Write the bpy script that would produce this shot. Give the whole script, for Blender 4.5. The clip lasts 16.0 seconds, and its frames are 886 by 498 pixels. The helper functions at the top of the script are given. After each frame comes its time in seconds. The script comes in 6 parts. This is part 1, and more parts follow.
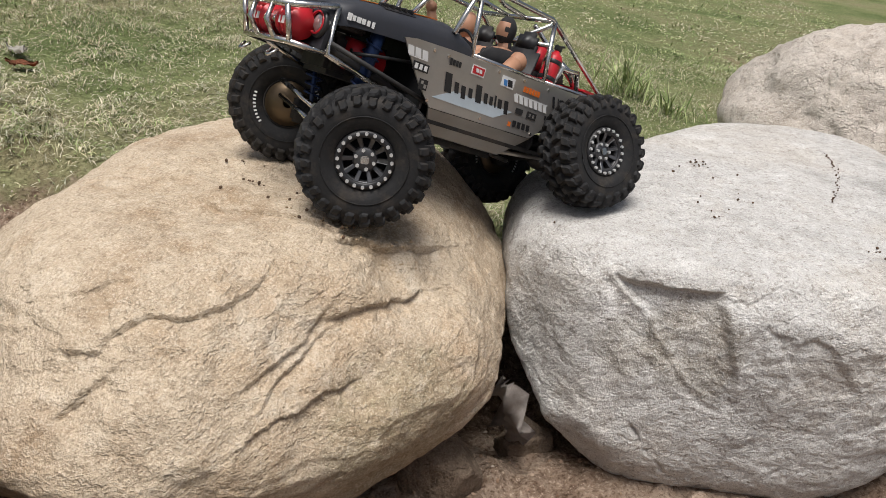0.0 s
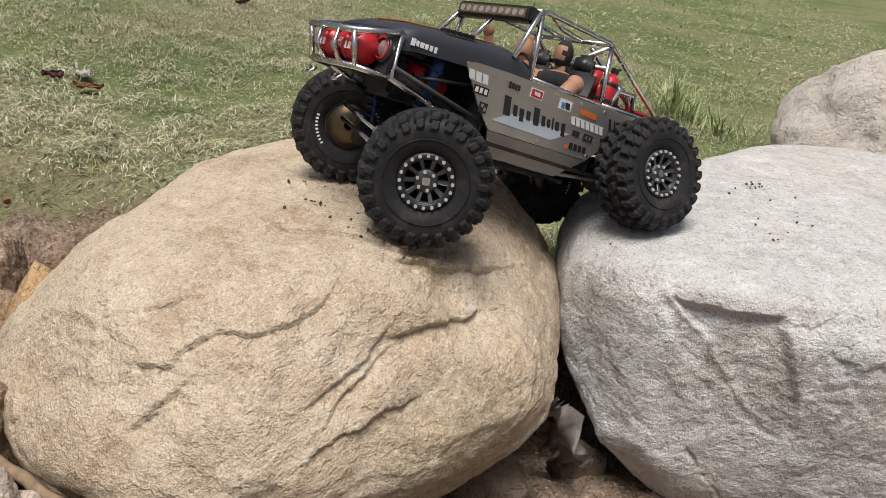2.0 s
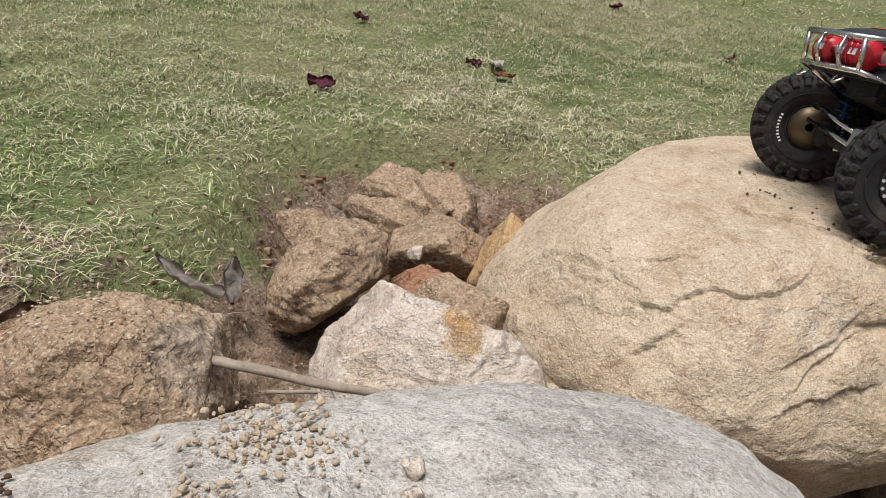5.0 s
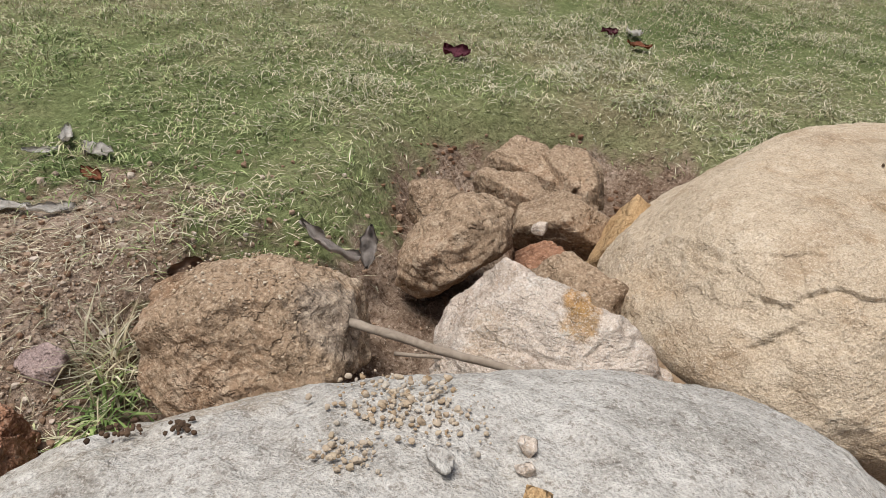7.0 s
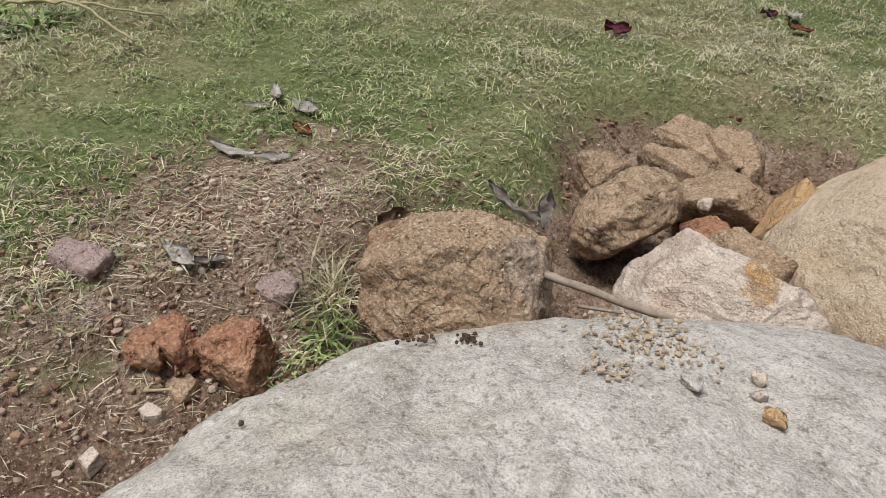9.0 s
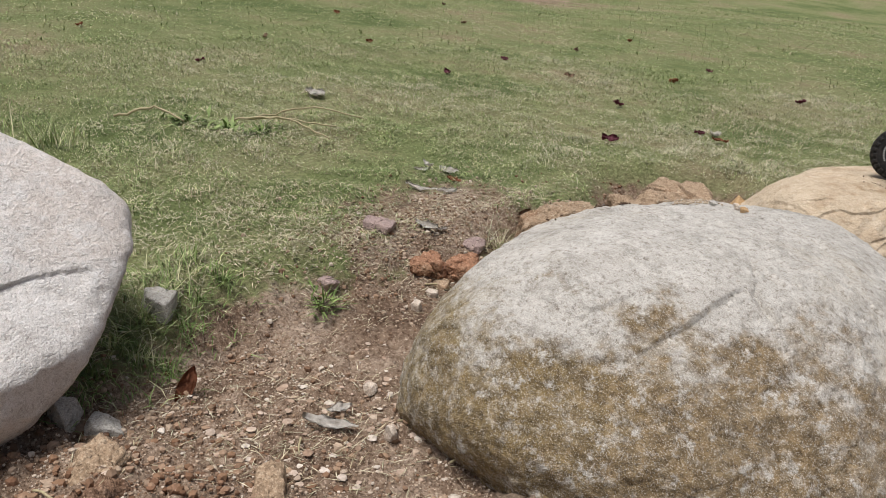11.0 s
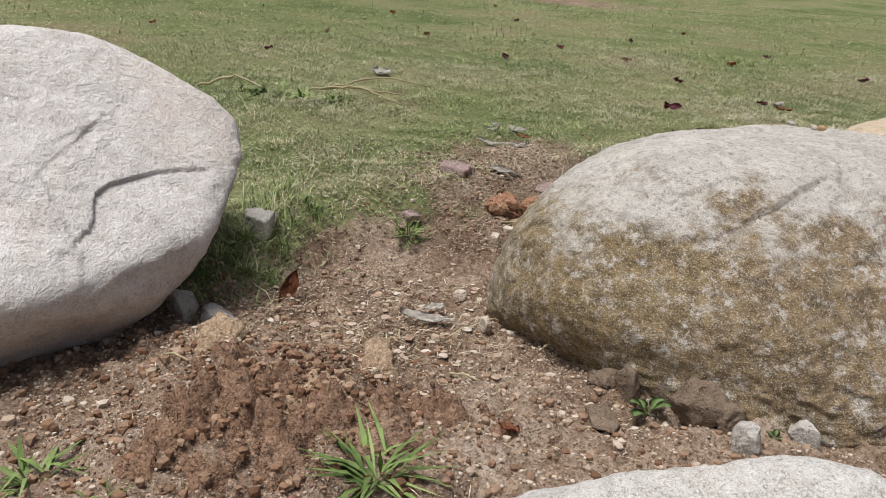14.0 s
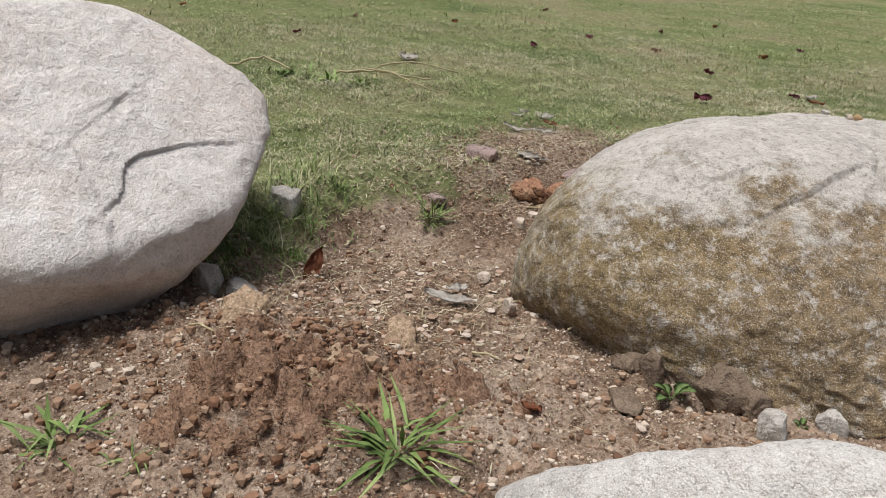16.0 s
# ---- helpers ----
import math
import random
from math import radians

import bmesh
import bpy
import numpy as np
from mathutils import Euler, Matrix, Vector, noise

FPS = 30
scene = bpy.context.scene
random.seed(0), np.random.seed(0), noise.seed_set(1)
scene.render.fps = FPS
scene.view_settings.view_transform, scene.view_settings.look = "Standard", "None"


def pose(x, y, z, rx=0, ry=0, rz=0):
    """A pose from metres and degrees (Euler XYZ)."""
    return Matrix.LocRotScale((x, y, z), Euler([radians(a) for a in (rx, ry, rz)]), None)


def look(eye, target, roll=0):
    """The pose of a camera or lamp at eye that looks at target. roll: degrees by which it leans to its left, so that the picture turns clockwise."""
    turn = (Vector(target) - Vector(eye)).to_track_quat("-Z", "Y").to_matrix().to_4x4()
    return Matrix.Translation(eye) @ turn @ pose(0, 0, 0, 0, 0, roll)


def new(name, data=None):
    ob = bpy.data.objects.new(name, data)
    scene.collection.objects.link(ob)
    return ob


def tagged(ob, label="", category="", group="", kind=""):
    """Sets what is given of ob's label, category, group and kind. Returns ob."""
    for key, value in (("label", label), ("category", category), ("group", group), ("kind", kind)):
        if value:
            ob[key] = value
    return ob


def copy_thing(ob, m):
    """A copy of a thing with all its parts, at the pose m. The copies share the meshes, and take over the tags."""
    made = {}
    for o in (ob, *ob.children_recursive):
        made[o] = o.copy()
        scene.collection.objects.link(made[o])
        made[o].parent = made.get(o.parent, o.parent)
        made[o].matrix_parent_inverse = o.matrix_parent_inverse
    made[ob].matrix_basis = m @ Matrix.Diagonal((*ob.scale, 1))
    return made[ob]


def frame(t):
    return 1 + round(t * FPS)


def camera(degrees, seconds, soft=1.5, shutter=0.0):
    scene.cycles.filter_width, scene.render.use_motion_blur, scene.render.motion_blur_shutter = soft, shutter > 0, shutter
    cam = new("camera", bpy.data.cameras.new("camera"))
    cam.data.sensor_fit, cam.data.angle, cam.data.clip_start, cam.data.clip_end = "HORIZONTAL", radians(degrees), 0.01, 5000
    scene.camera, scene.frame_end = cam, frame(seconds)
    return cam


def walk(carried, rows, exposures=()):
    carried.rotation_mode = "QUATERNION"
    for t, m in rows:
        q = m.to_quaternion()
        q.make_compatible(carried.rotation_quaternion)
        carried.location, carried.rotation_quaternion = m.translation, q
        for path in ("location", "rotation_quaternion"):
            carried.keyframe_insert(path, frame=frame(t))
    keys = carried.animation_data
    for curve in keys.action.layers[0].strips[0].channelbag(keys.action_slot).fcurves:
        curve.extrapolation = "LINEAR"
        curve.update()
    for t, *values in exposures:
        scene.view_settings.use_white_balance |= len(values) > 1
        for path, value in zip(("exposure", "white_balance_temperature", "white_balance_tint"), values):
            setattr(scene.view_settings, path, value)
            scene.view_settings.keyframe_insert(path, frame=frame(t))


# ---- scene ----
cam = camera(61.0, 16.0, soft=0.85)
PATH = [
    (0, (0.056, -0.722, 0.552), (-0.022, 1.087, -0.296), 5.0),
    (0.5, (0.053, -0.716, 0.558), (-0.044, 1.095, -0.284), 4.4),
    (1, (0.044, -0.728, 0.557), (-0.074, 1.089, -0.271), 4.1),
    (1.5, (0.042, -0.73, 0.556), (-0.104, 1.09, -0.262), 4.0),
    (2, (0.036, -0.734, 0.556), (-0.155, 1.085, -0.253), 4.1),
    (2.5, (0.026, -0.745, 0.556), (-0.239, 1.068, -0.247), 4.5),
    (3, (-0.011, -0.782, 0.566), (-0.384, 1.013, -0.234), 4.7),
    (3.5, (-0.036, -0.809, 0.568), (-0.546, 0.949, -0.239), 4.7),
    (4, (-0.074, -0.859, 0.549), (-0.726, 0.843, -0.275), 4.5),
    (4.5, (-0.116, -0.908, 0.55), (-0.89, 0.736, -0.285), 4.2),
    (5, (-0.137, -0.942, 0.554), (-1.013, 0.646, -0.288), 3.8),
    (5.2, (-0.144, -0.947, 0.566), (-1.052, 0.621, -0.28), 3.6),
    (7.3, (-0.122, -0.975, 0.604), (-1.242, 0.363, -0.373), 2.5),
    (7.5, (-0.122, -0.976, 0.607), (-1.25, 0.35, -0.379), 2.6),
    (8, (-0.124, -0.983, 0.613), (-1.274, 0.313, -0.386), 2.6),
    (8.5, (-0.128, -1.012, 0.601), (-1.299, 0.249, -0.418), 3.2),
    (9, (-0.141, -1.147, 0.646), (-1.397, 0.008, -0.399), 2.5),
    (9.2, (-0.048, -1.24, 0.694), (-1.402, -0.133, -0.276), 1.0),
    (11.3, (0.313, -2.288, 0.633), (-0.949, -0.854, 0.043), 3.1),
    (11.5, (0.336, -2.297, 0.572), (-0.938, -0.86, 0.014), 2.4),
    (12, (0.364, -2.298, 0.525), (-0.908, -0.861, -0.037), 1.4),
    (12.5, (0.345, -2.337, 0.511), (-0.944, -0.924, -0.075), 1.2),
    (13, (0.343, -2.357, 0.508), (-0.983, -0.982, -0.085), 1.3),
    (13.5, (0.331, -2.361, 0.484), (-1.02, -1.012, -0.111), 1.5),
    (14, (0.327, -2.372, 0.474), (-1.047, -1.047, -0.124), 1.7),
    (14.5, (0.328, -2.38, 0.478), (-1.058, -1.071, -0.127), 1.9),
    (15, (0.331, -2.375, 0.475), (-1.062, -1.078, -0.137), 2.1),
    (15.5, (0.329, -2.376, 0.469), (-1.071, -1.089, -0.149), 2.4),
    (16, (0.324, -2.378, 0.453), (-1.082, -1.099, -0.169), 2.7),
]
EXPOSURES = [(0, -0.27), (5.2, -0.27), (7.3, -0.38), (9.2, -0.46), (11.3, -0.30), (16, -0.30)]
walk(cam, [(t, look(eye, target, roll)) for t, eye, target, roll in PATH], EXPOSURES)

# ---- world, sun, exposure ----
world = bpy.data.worlds.new("overcast_sky")
scene.world = world
world.use_nodes = True
wn = world.node_tree
wn.nodes.clear()
sky = wn.nodes.new("ShaderNodeTexSky")
sky.sky_type = "NISHITA"
sky.sun_disc = False
sky.sun_elevation, sky.sun_rotation = radians(74), radians(-170)
sky.air_density, sky.dust_density, sky.ozone_density = 1.0, 6.0, 1.0
veil = wn.nodes.new("ShaderNodeHueSaturation")
veil.inputs["Saturation"].default_value = 0.8
back = wn.nodes.new("ShaderNodeBackground")
back.inputs["Strength"].default_value = 0.095
outw = wn.nodes.new("ShaderNodeOutputWorld")
wn.links.new(sky.outputs[0], veil.inputs["Color"])
wn.links.new(veil.outputs[0], back.inputs["Color"])
wn.links.new(back.outputs[0], outw.inputs["Surface"])

sun_lamp = new("sun", bpy.data.lights.new("sun", "SUN"))
sun_lamp.data.energy, sun_lamp.data.angle, sun_lamp.data.color = 4.1, radians(30), (1.0, 0.985, 0.96)
sun_lamp.matrix_world = look((-0.25, -1.42, 5.0), (0, 0, 0))


# ---- materials ----
def mat(name):
    m = bpy.data.materials.new(name)
    m.use_nodes = True
    t = m.node_tree
    return m, t, t.nodes["Principled BSDF"]


def tex(t, kind="noise", scale=10.0, detail=6.0, rough=0.6, stretch=None, distortion=0.0):
    co = t.nodes.new("ShaderNodeTexCoord")
    vec = co.outputs["Object"]
    if stretch:
        mp = t.nodes.new("ShaderNodeMapping")
        mp.inputs["Scale"].default_value = stretch
        t.links.new(vec, mp.inputs["Vector"])
        vec = mp.outputs[0]
    if kind == "noise":
        n = t.nodes.new("ShaderNodeTexNoise")
        n.inputs["Detail"].default_value, n.inputs["Roughness"].default_value = detail, rough
        n.inputs["Distortion"].default_value = distortion
    else:
        n = t.nodes.new("ShaderNodeTexVoronoi")
        n.feature = kind
    n.inputs["Scale"].default_value = scale
    t.links.new(vec, n.inputs["Vector"])
    return n.outputs["Fac"] if kind == "noise" else n.outputs["Distance"]


def ramp(t, fac, stops):
    r = t.nodes.new("ShaderNodeValToRGB")
    while len(r.color_ramp.elements) < len(stops):
        r.color_ramp.elements.new(0.5)
    for e, (pos, col) in zip(r.color_ramp.elements, stops):
        e.position = pos
        e.color = (*col, 1) if len(col) == 3 else col
    t.links.new(fac, r.inputs["Fac"])
    return r.outputs["Color"]


def grey(t, fac, lo, hi, a=0.0, b=1.0):
    """A 0..1 value re-spread between lo and hi."""
    m = t.nodes.new("ShaderNodeMapRange")
    for i, v in enumerate((lo, hi, a, b)):
        m.inputs[i + 1].default_value = v
    t.links.new(fac, m.inputs[0])
    return m.outputs[0]


def mixed(t, fac, a, b, mode="MIX"):
    m = t.nodes.new("ShaderNodeMix")
    m.data_type, m.blend_type = "RGBA", mode
    for sock, v in ((m.inputs[0], fac), (m.inputs[6], a), (m.inputs[7], b)):
        if hasattr(v, "is_output"):
            t.links.new(v, sock)
        else:
            sock.default_value = v if not isinstance(v, tuple) or len(v) == 4 else (*v, 1)
    return m.outputs[2]


def bump(t, bsdf, heights):
    """A chain of bumps: (height socket, strength, metres)."""
    last = None
    for h, strength, dist in heights:
        b = t.nodes.new("ShaderNodeBump")
        b.inputs["Strength"].default_value, b.inputs["Distance"].default_value = strength, dist
        t.links.new(h, b.inputs["Height"])
        if last:
            t.links.new(last, b.inputs["Normal"])
        last = b.outputs[0]
    t.links.new(last, bsdf.inputs["Normal"])


def spot_mask(t, centre, radius, ragged=0.5, scale=14):
    """1 inside a ragged patch round a place of the thing, 0 outside."""
    co = t.nodes.new("ShaderNodeTexCoord")
    d = t.nodes.new("ShaderNodeVectorMath")
    d.operation = "DISTANCE"
    d.inputs[1].default_value = centre
    t.links.new(co.outputs["Object"], d.inputs[0])
    n = tex(t, scale=scale, detail=4, rough=0.7)
    s = t.nodes.new("ShaderNodeMath")
    s.operation = "MULTIPLY_ADD"
    t.links.new(n, s.inputs[0])
    s.inputs[1].default_value = ragged * radius * 2
    t.links.new(d.outputs["Value"], s.inputs[2])
    return grey(t, s.outputs[0], radius * (0.85 + ragged), radius * (1.15 + ragged), 1, 0)


def step(t, fac, at, soft=0.012):
    """A sharp ledge where a noise passes a value."""
    return grey(t, fac, at - soft, at + soft)


def stone(name, dark, mid, light, stain, stain_amount=0.5, speck=0.34, lichen=None, patches=(), pit_shade=0.5, grainy=420, relief=1.0, grain_way=(1, 1, 1), rugged=1.0):
    m, t, b = mat(name)
    big = tex(t, scale=4.5, detail=6, rough=0.72, distortion=0.0)
    col = ramp(t, big, [(0.34, dark), (0.46, mid), (0.56, mid), (0.68, light)])
    blot = tex(t, scale=2.6, detail=6, rough=0.78, distortion=0.0)
    col = mixed(t, grey(t, blot, 0.5, 0.62, 0, stain_amount), col, stain)
    if lichen:
        l1 = tex(t, scale=15, detail=5, rough=0.8)
        col = mixed(t, grey(t, l1, 0.52, 0.62, 0, 0.5), col, lichen[0])
        l2 = tex(t, scale=12, detail=5, rough=0.8, distortion=0.0)
        col = mixed(t, grey(t, l2, 0.53, 0.62, 0, 0.6), col, lichen[1])
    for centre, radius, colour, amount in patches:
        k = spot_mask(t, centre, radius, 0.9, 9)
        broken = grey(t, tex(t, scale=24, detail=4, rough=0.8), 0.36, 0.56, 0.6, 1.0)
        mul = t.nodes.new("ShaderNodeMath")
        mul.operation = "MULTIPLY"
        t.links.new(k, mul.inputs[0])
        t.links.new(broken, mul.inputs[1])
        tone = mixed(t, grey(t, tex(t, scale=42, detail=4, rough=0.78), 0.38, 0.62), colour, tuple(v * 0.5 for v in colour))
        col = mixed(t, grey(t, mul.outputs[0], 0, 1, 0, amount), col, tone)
    if lichen:
        l3 = tex(t, scale=27, detail=6, rough=0.8)
        col = mixed(t, grey(t, l3, 0.535, 0.63, 0, 0.75), col, lichen[0])
    # mottling, streaked grain, pits and specks; where the bump sinks, shade is painted in
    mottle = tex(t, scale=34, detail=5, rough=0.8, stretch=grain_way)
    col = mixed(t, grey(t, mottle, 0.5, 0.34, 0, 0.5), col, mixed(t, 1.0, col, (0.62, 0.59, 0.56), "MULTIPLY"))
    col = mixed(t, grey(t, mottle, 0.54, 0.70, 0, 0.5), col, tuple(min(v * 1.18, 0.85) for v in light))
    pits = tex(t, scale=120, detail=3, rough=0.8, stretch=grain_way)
    # pits that sink in the bump also get a painted dark
    col = mixed(t, grey(t, pits, 0.47, 0.34, 0.0, pit_shade), col, mixed(t, 1.0, col, (0.40, 0.35, 0.30), "MULTIPLY"))
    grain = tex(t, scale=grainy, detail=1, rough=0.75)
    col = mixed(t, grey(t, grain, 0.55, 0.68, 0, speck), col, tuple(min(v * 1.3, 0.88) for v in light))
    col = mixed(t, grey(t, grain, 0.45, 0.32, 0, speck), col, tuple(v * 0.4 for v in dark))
    t.links.new(col, b.inputs["Base Color"])
    b.inputs["Roughness"].default_value = 0.92
    b.inputs["Specular IOR Level"].default_value = 0.2
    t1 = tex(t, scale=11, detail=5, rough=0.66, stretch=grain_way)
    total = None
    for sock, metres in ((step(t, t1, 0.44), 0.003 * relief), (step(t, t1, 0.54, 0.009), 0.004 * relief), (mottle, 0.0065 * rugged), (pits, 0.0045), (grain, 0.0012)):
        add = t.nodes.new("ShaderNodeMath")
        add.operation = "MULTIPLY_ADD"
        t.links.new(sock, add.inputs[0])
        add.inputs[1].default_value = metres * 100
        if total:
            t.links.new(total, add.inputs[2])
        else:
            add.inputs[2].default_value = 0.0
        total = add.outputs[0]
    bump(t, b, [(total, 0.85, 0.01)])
    return m


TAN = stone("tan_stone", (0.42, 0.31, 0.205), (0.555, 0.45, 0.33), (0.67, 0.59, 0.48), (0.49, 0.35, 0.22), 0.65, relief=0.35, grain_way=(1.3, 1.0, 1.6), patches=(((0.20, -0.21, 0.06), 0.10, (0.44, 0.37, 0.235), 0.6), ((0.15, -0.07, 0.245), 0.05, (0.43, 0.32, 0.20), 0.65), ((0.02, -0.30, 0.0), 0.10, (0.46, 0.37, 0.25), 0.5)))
GREY = stone("grey_stone", (0.40, 0.385, 0.365), (0.56, 0.54, 0.515), (0.70, 0.685, 0.66), (0.50, 0.445, 0.38), 0.5, pit_shade=0.6, relief=0.3, patches=(((-0.135, -0.29, 0.085), 0.062, (0.42, 0.375, 0.31), 0.75), ((-0.21, -0.27, 0.07), 0.04, (0.44, 0.40, 0.34), 0.6)))
PALE = stone("pale_stone", (0.50, 0.465, 0.44), (0.67, 0.635, 0.61), (0.79, 0.765, 0.75), (0.64, 0.545, 0.48), 0.5, relief=0.2, pit_shade=0.4)
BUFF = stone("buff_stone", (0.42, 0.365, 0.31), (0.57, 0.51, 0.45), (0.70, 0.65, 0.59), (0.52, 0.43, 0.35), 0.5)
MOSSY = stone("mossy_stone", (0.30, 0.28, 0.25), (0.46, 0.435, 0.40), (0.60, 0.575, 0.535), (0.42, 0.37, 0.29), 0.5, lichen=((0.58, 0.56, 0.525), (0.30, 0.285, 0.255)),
              patches=(((-0.30, -0.56, 0.12), 0.30, (0.27, 0.20, 0.09), 0.95), ((0.15, -0.55, 0.12), 0.36, (0.26, 0.18, 0.085), 1.0), ((-0.05, -0.62, 0.12), 0.30, (0.25, 0.18, 0.085), 1.0), ((0.34, -0.45, 0.20), 0.32, (0.28, 0.20, 0.11), 1.0), ((-0.35, 0.12, 0.43), 0.10, (0.44, 0.36, 0.27), 0.7)), pit_shade=0.7, relief=0.0)
# dark earth of the clods; on the gap rocks it stands in for shade
EARTHY = stone("damp_and_shaded_earth", (0.12, 0.085, 0.06), (0.20, 0.15, 0.11), (0.29, 0.225, 0.17), (0.16, 0.115, 0.08), 0.4)
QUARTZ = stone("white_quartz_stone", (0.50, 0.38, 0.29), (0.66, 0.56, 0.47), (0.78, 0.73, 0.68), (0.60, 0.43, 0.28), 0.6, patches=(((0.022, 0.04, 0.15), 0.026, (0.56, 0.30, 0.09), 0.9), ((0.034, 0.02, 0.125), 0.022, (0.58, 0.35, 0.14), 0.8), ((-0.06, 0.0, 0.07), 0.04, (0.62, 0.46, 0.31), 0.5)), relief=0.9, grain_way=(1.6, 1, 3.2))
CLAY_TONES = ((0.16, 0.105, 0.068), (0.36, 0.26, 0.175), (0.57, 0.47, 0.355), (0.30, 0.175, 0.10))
CLAY = stone("clay_stone", *CLAY_TONES, 0.55, grainy=210, relief=0.8, pit_shade=0.7)
CLAY_GREYED = stone("clay_stone_with_grey_end", *CLAY_TONES, 0.55, grainy=210, relief=0.8, pit_shade=0.7, patches=(((0.115, 0.065, 0.075), 0.06, (0.42, 0.36, 0.30), 0.6), ((-0.12, -0.04, 0.02), 0.07, (0.30, 0.165, 0.09), 0.7)))
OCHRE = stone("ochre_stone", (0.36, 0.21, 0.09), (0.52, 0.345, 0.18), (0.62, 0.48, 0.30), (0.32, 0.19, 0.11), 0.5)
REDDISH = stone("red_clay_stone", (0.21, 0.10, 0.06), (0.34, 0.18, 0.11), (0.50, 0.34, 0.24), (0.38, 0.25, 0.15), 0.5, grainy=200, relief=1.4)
PINK = stone("pink_stone", (0.27, 0.20, 0.185), (0.37, 0.28, 0.26), (0.48, 0.39, 0.36), (0.33, 0.22, 0.18), 0.4)


# ---- ground ----
def smooth(a, b, v):
    s = np.clip((v - a) / (b - a), 0, 1)
    return s * s * (3 - 2 * s)


def lawn_height(x, y):
    far = np.hypot(x, y)
    return (-0.015 - 0.085 * x + 0.03 * y) * (1 - smooth(30, 200, far)) + 0.06 * np.sin(x * 0.9 + 1.0) * np.sin(y * 0.7) * smooth(2.5, 8, far) + 1.6 * smooth(7, 45, far)


def bareness(x, y):
    """1 on the dug soil round the boulders, 0 on the lawn."""
    edge_x = -0.97 - 0.14 * np.exp(-(((y + 0.92) / 0.22) ** 2)) - 0.08 * np.sin(y * 3.1 + 0.5) - 0.05 * np.sin(y * 8.3) + 0.15 * smooth(0.0, 0.5, y) + 0.1 * smooth(-1.2, -2.2, y)
    edge_y = 0.43 + 0.05 * np.sin(x * 6.0) + 0.35 * smooth(0.0, 0.5, x)
    return smooth(-0.13, 0.10, x - edge_x) * smooth(0.12, -0.10, y - edge_y)


def ground_height(x, y):
    soil = -0.072 - 0.065 * smooth(-1.0, -0.1, y) * smooth(-0.7, -0.1, x) - 0.03 * smooth(-0.6, 0.2, x) - 0.04 * smooth(-2.0, -2.6, y)
    soil = soil + 0.03 * np.exp(-((x + 0.5) ** 2 + (y + 1.84) ** 2) / 0.02) + 0.025 * np.exp(-((x + 0.74) ** 2 + (y + 1.88) ** 2) / 0.012)
    soil = soil - 0.10 * np.exp(-((x - 0.09) ** 2 + (y - 0.30) ** 2) / 0.016) - 0.15 * np.exp(-((x + 0.655) ** 2 + (y + 0.39) ** 2) / 0.008) - 0.05 * np.exp(-((x + 0.64) ** 2 + (y + 0.22) ** 2) / 0.006)
    b = bareness(x, y)
    return lawn_height(x, y) * (1 - b) + soil * b


def axis(lo, hi, step, far):
    inner = np.arange(lo, hi + step / 2, step)
    grow, out_lo, out_hi, s = 1.16, [], [], step
    a, c = lo, hi
    while c < far:
        s *= grow
        a, c = a - s, c + s
        out_lo.append(a)
        out_hi.append(c)
    return np.array(out_lo[::-1] + inner.tolist() + out_hi)


gx, gy = axis(-2.0, 0.7, 0.0105, 400), axis(-2.6, 1.1, 0.0105, 400)
GX, GY = np.meshgrid(gx, gy, indexing="ij")
GZ = ground_height(GX, GY)
BARE = bareness(GX, GY)
relief = np.zeros_like(GZ)
inside = np.argwhere((np.abs(GX) < 4.5) & (np.abs(GY + 0.5) < 4.5))
for i, j in inside:
    v = Vector((gx[i], gy[j], 0))
    k = BARE[i, j]
    h = 0.012 * noise.noise(v * 9) + (0.005 + 0.010 * k) * noise.noise(v * 27)
    if k > 0.05:
        heap = math.exp(-((gx[i] + 0.5) ** 2 / 0.09 + (gy[j] + 1.84) ** 2 / 0.035))
        h += k * (0.020 * max(0, noise.noise(v * 14 + Vector((3, 1, 0)))) + 0.010 * noise.noise(v * 47) + 0.005 * noise.noise(v * 90))
        h += heap * (0.020 * abs(noise.noise(v * 23)) + 0.014 * abs(noise.noise(v * 47)) + 0.012 * noise.noise(v * 9 + Vector((0, 4, 0))))
    relief[i, j] = h
GZ = GZ + relief


def grid_faces(nx, ny):
    a = np.arange(nx * ny).reshape(nx, ny)
    return np.stack([a[:-1, :-1], a[1:, :-1], a[1:, 1:], a[:-1, 1:]], -1).reshape(-1, 4)


def mesh_from(name, verts, faces, material, smooth_shade=True):
    """A mesh from numpy arrays whose faces all have the same number of corners."""
    verts, faces = np.asarray(verts, np.float32), np.asarray(faces, np.int32)
    me = bpy.data.meshes.new(name)
    n, k = faces.shape
    me.vertices.add(len(verts))
    me.vertices.foreach_set("co", verts.ravel())
    me.loops.add(n * k)
    me.loops.foreach_set("vertex_index", faces.ravel())
    me.polygons.add(n)
    me.polygons.foreach_set("loop_start", np.arange(0, n * k, k, dtype=np.int32))
    me.polygons.foreach_set("use_smooth", np.full(n, smooth_shade))
    me.update(calc_edges=True)
    me.validate()
    if material:
        me.materials.append(material)
    return me


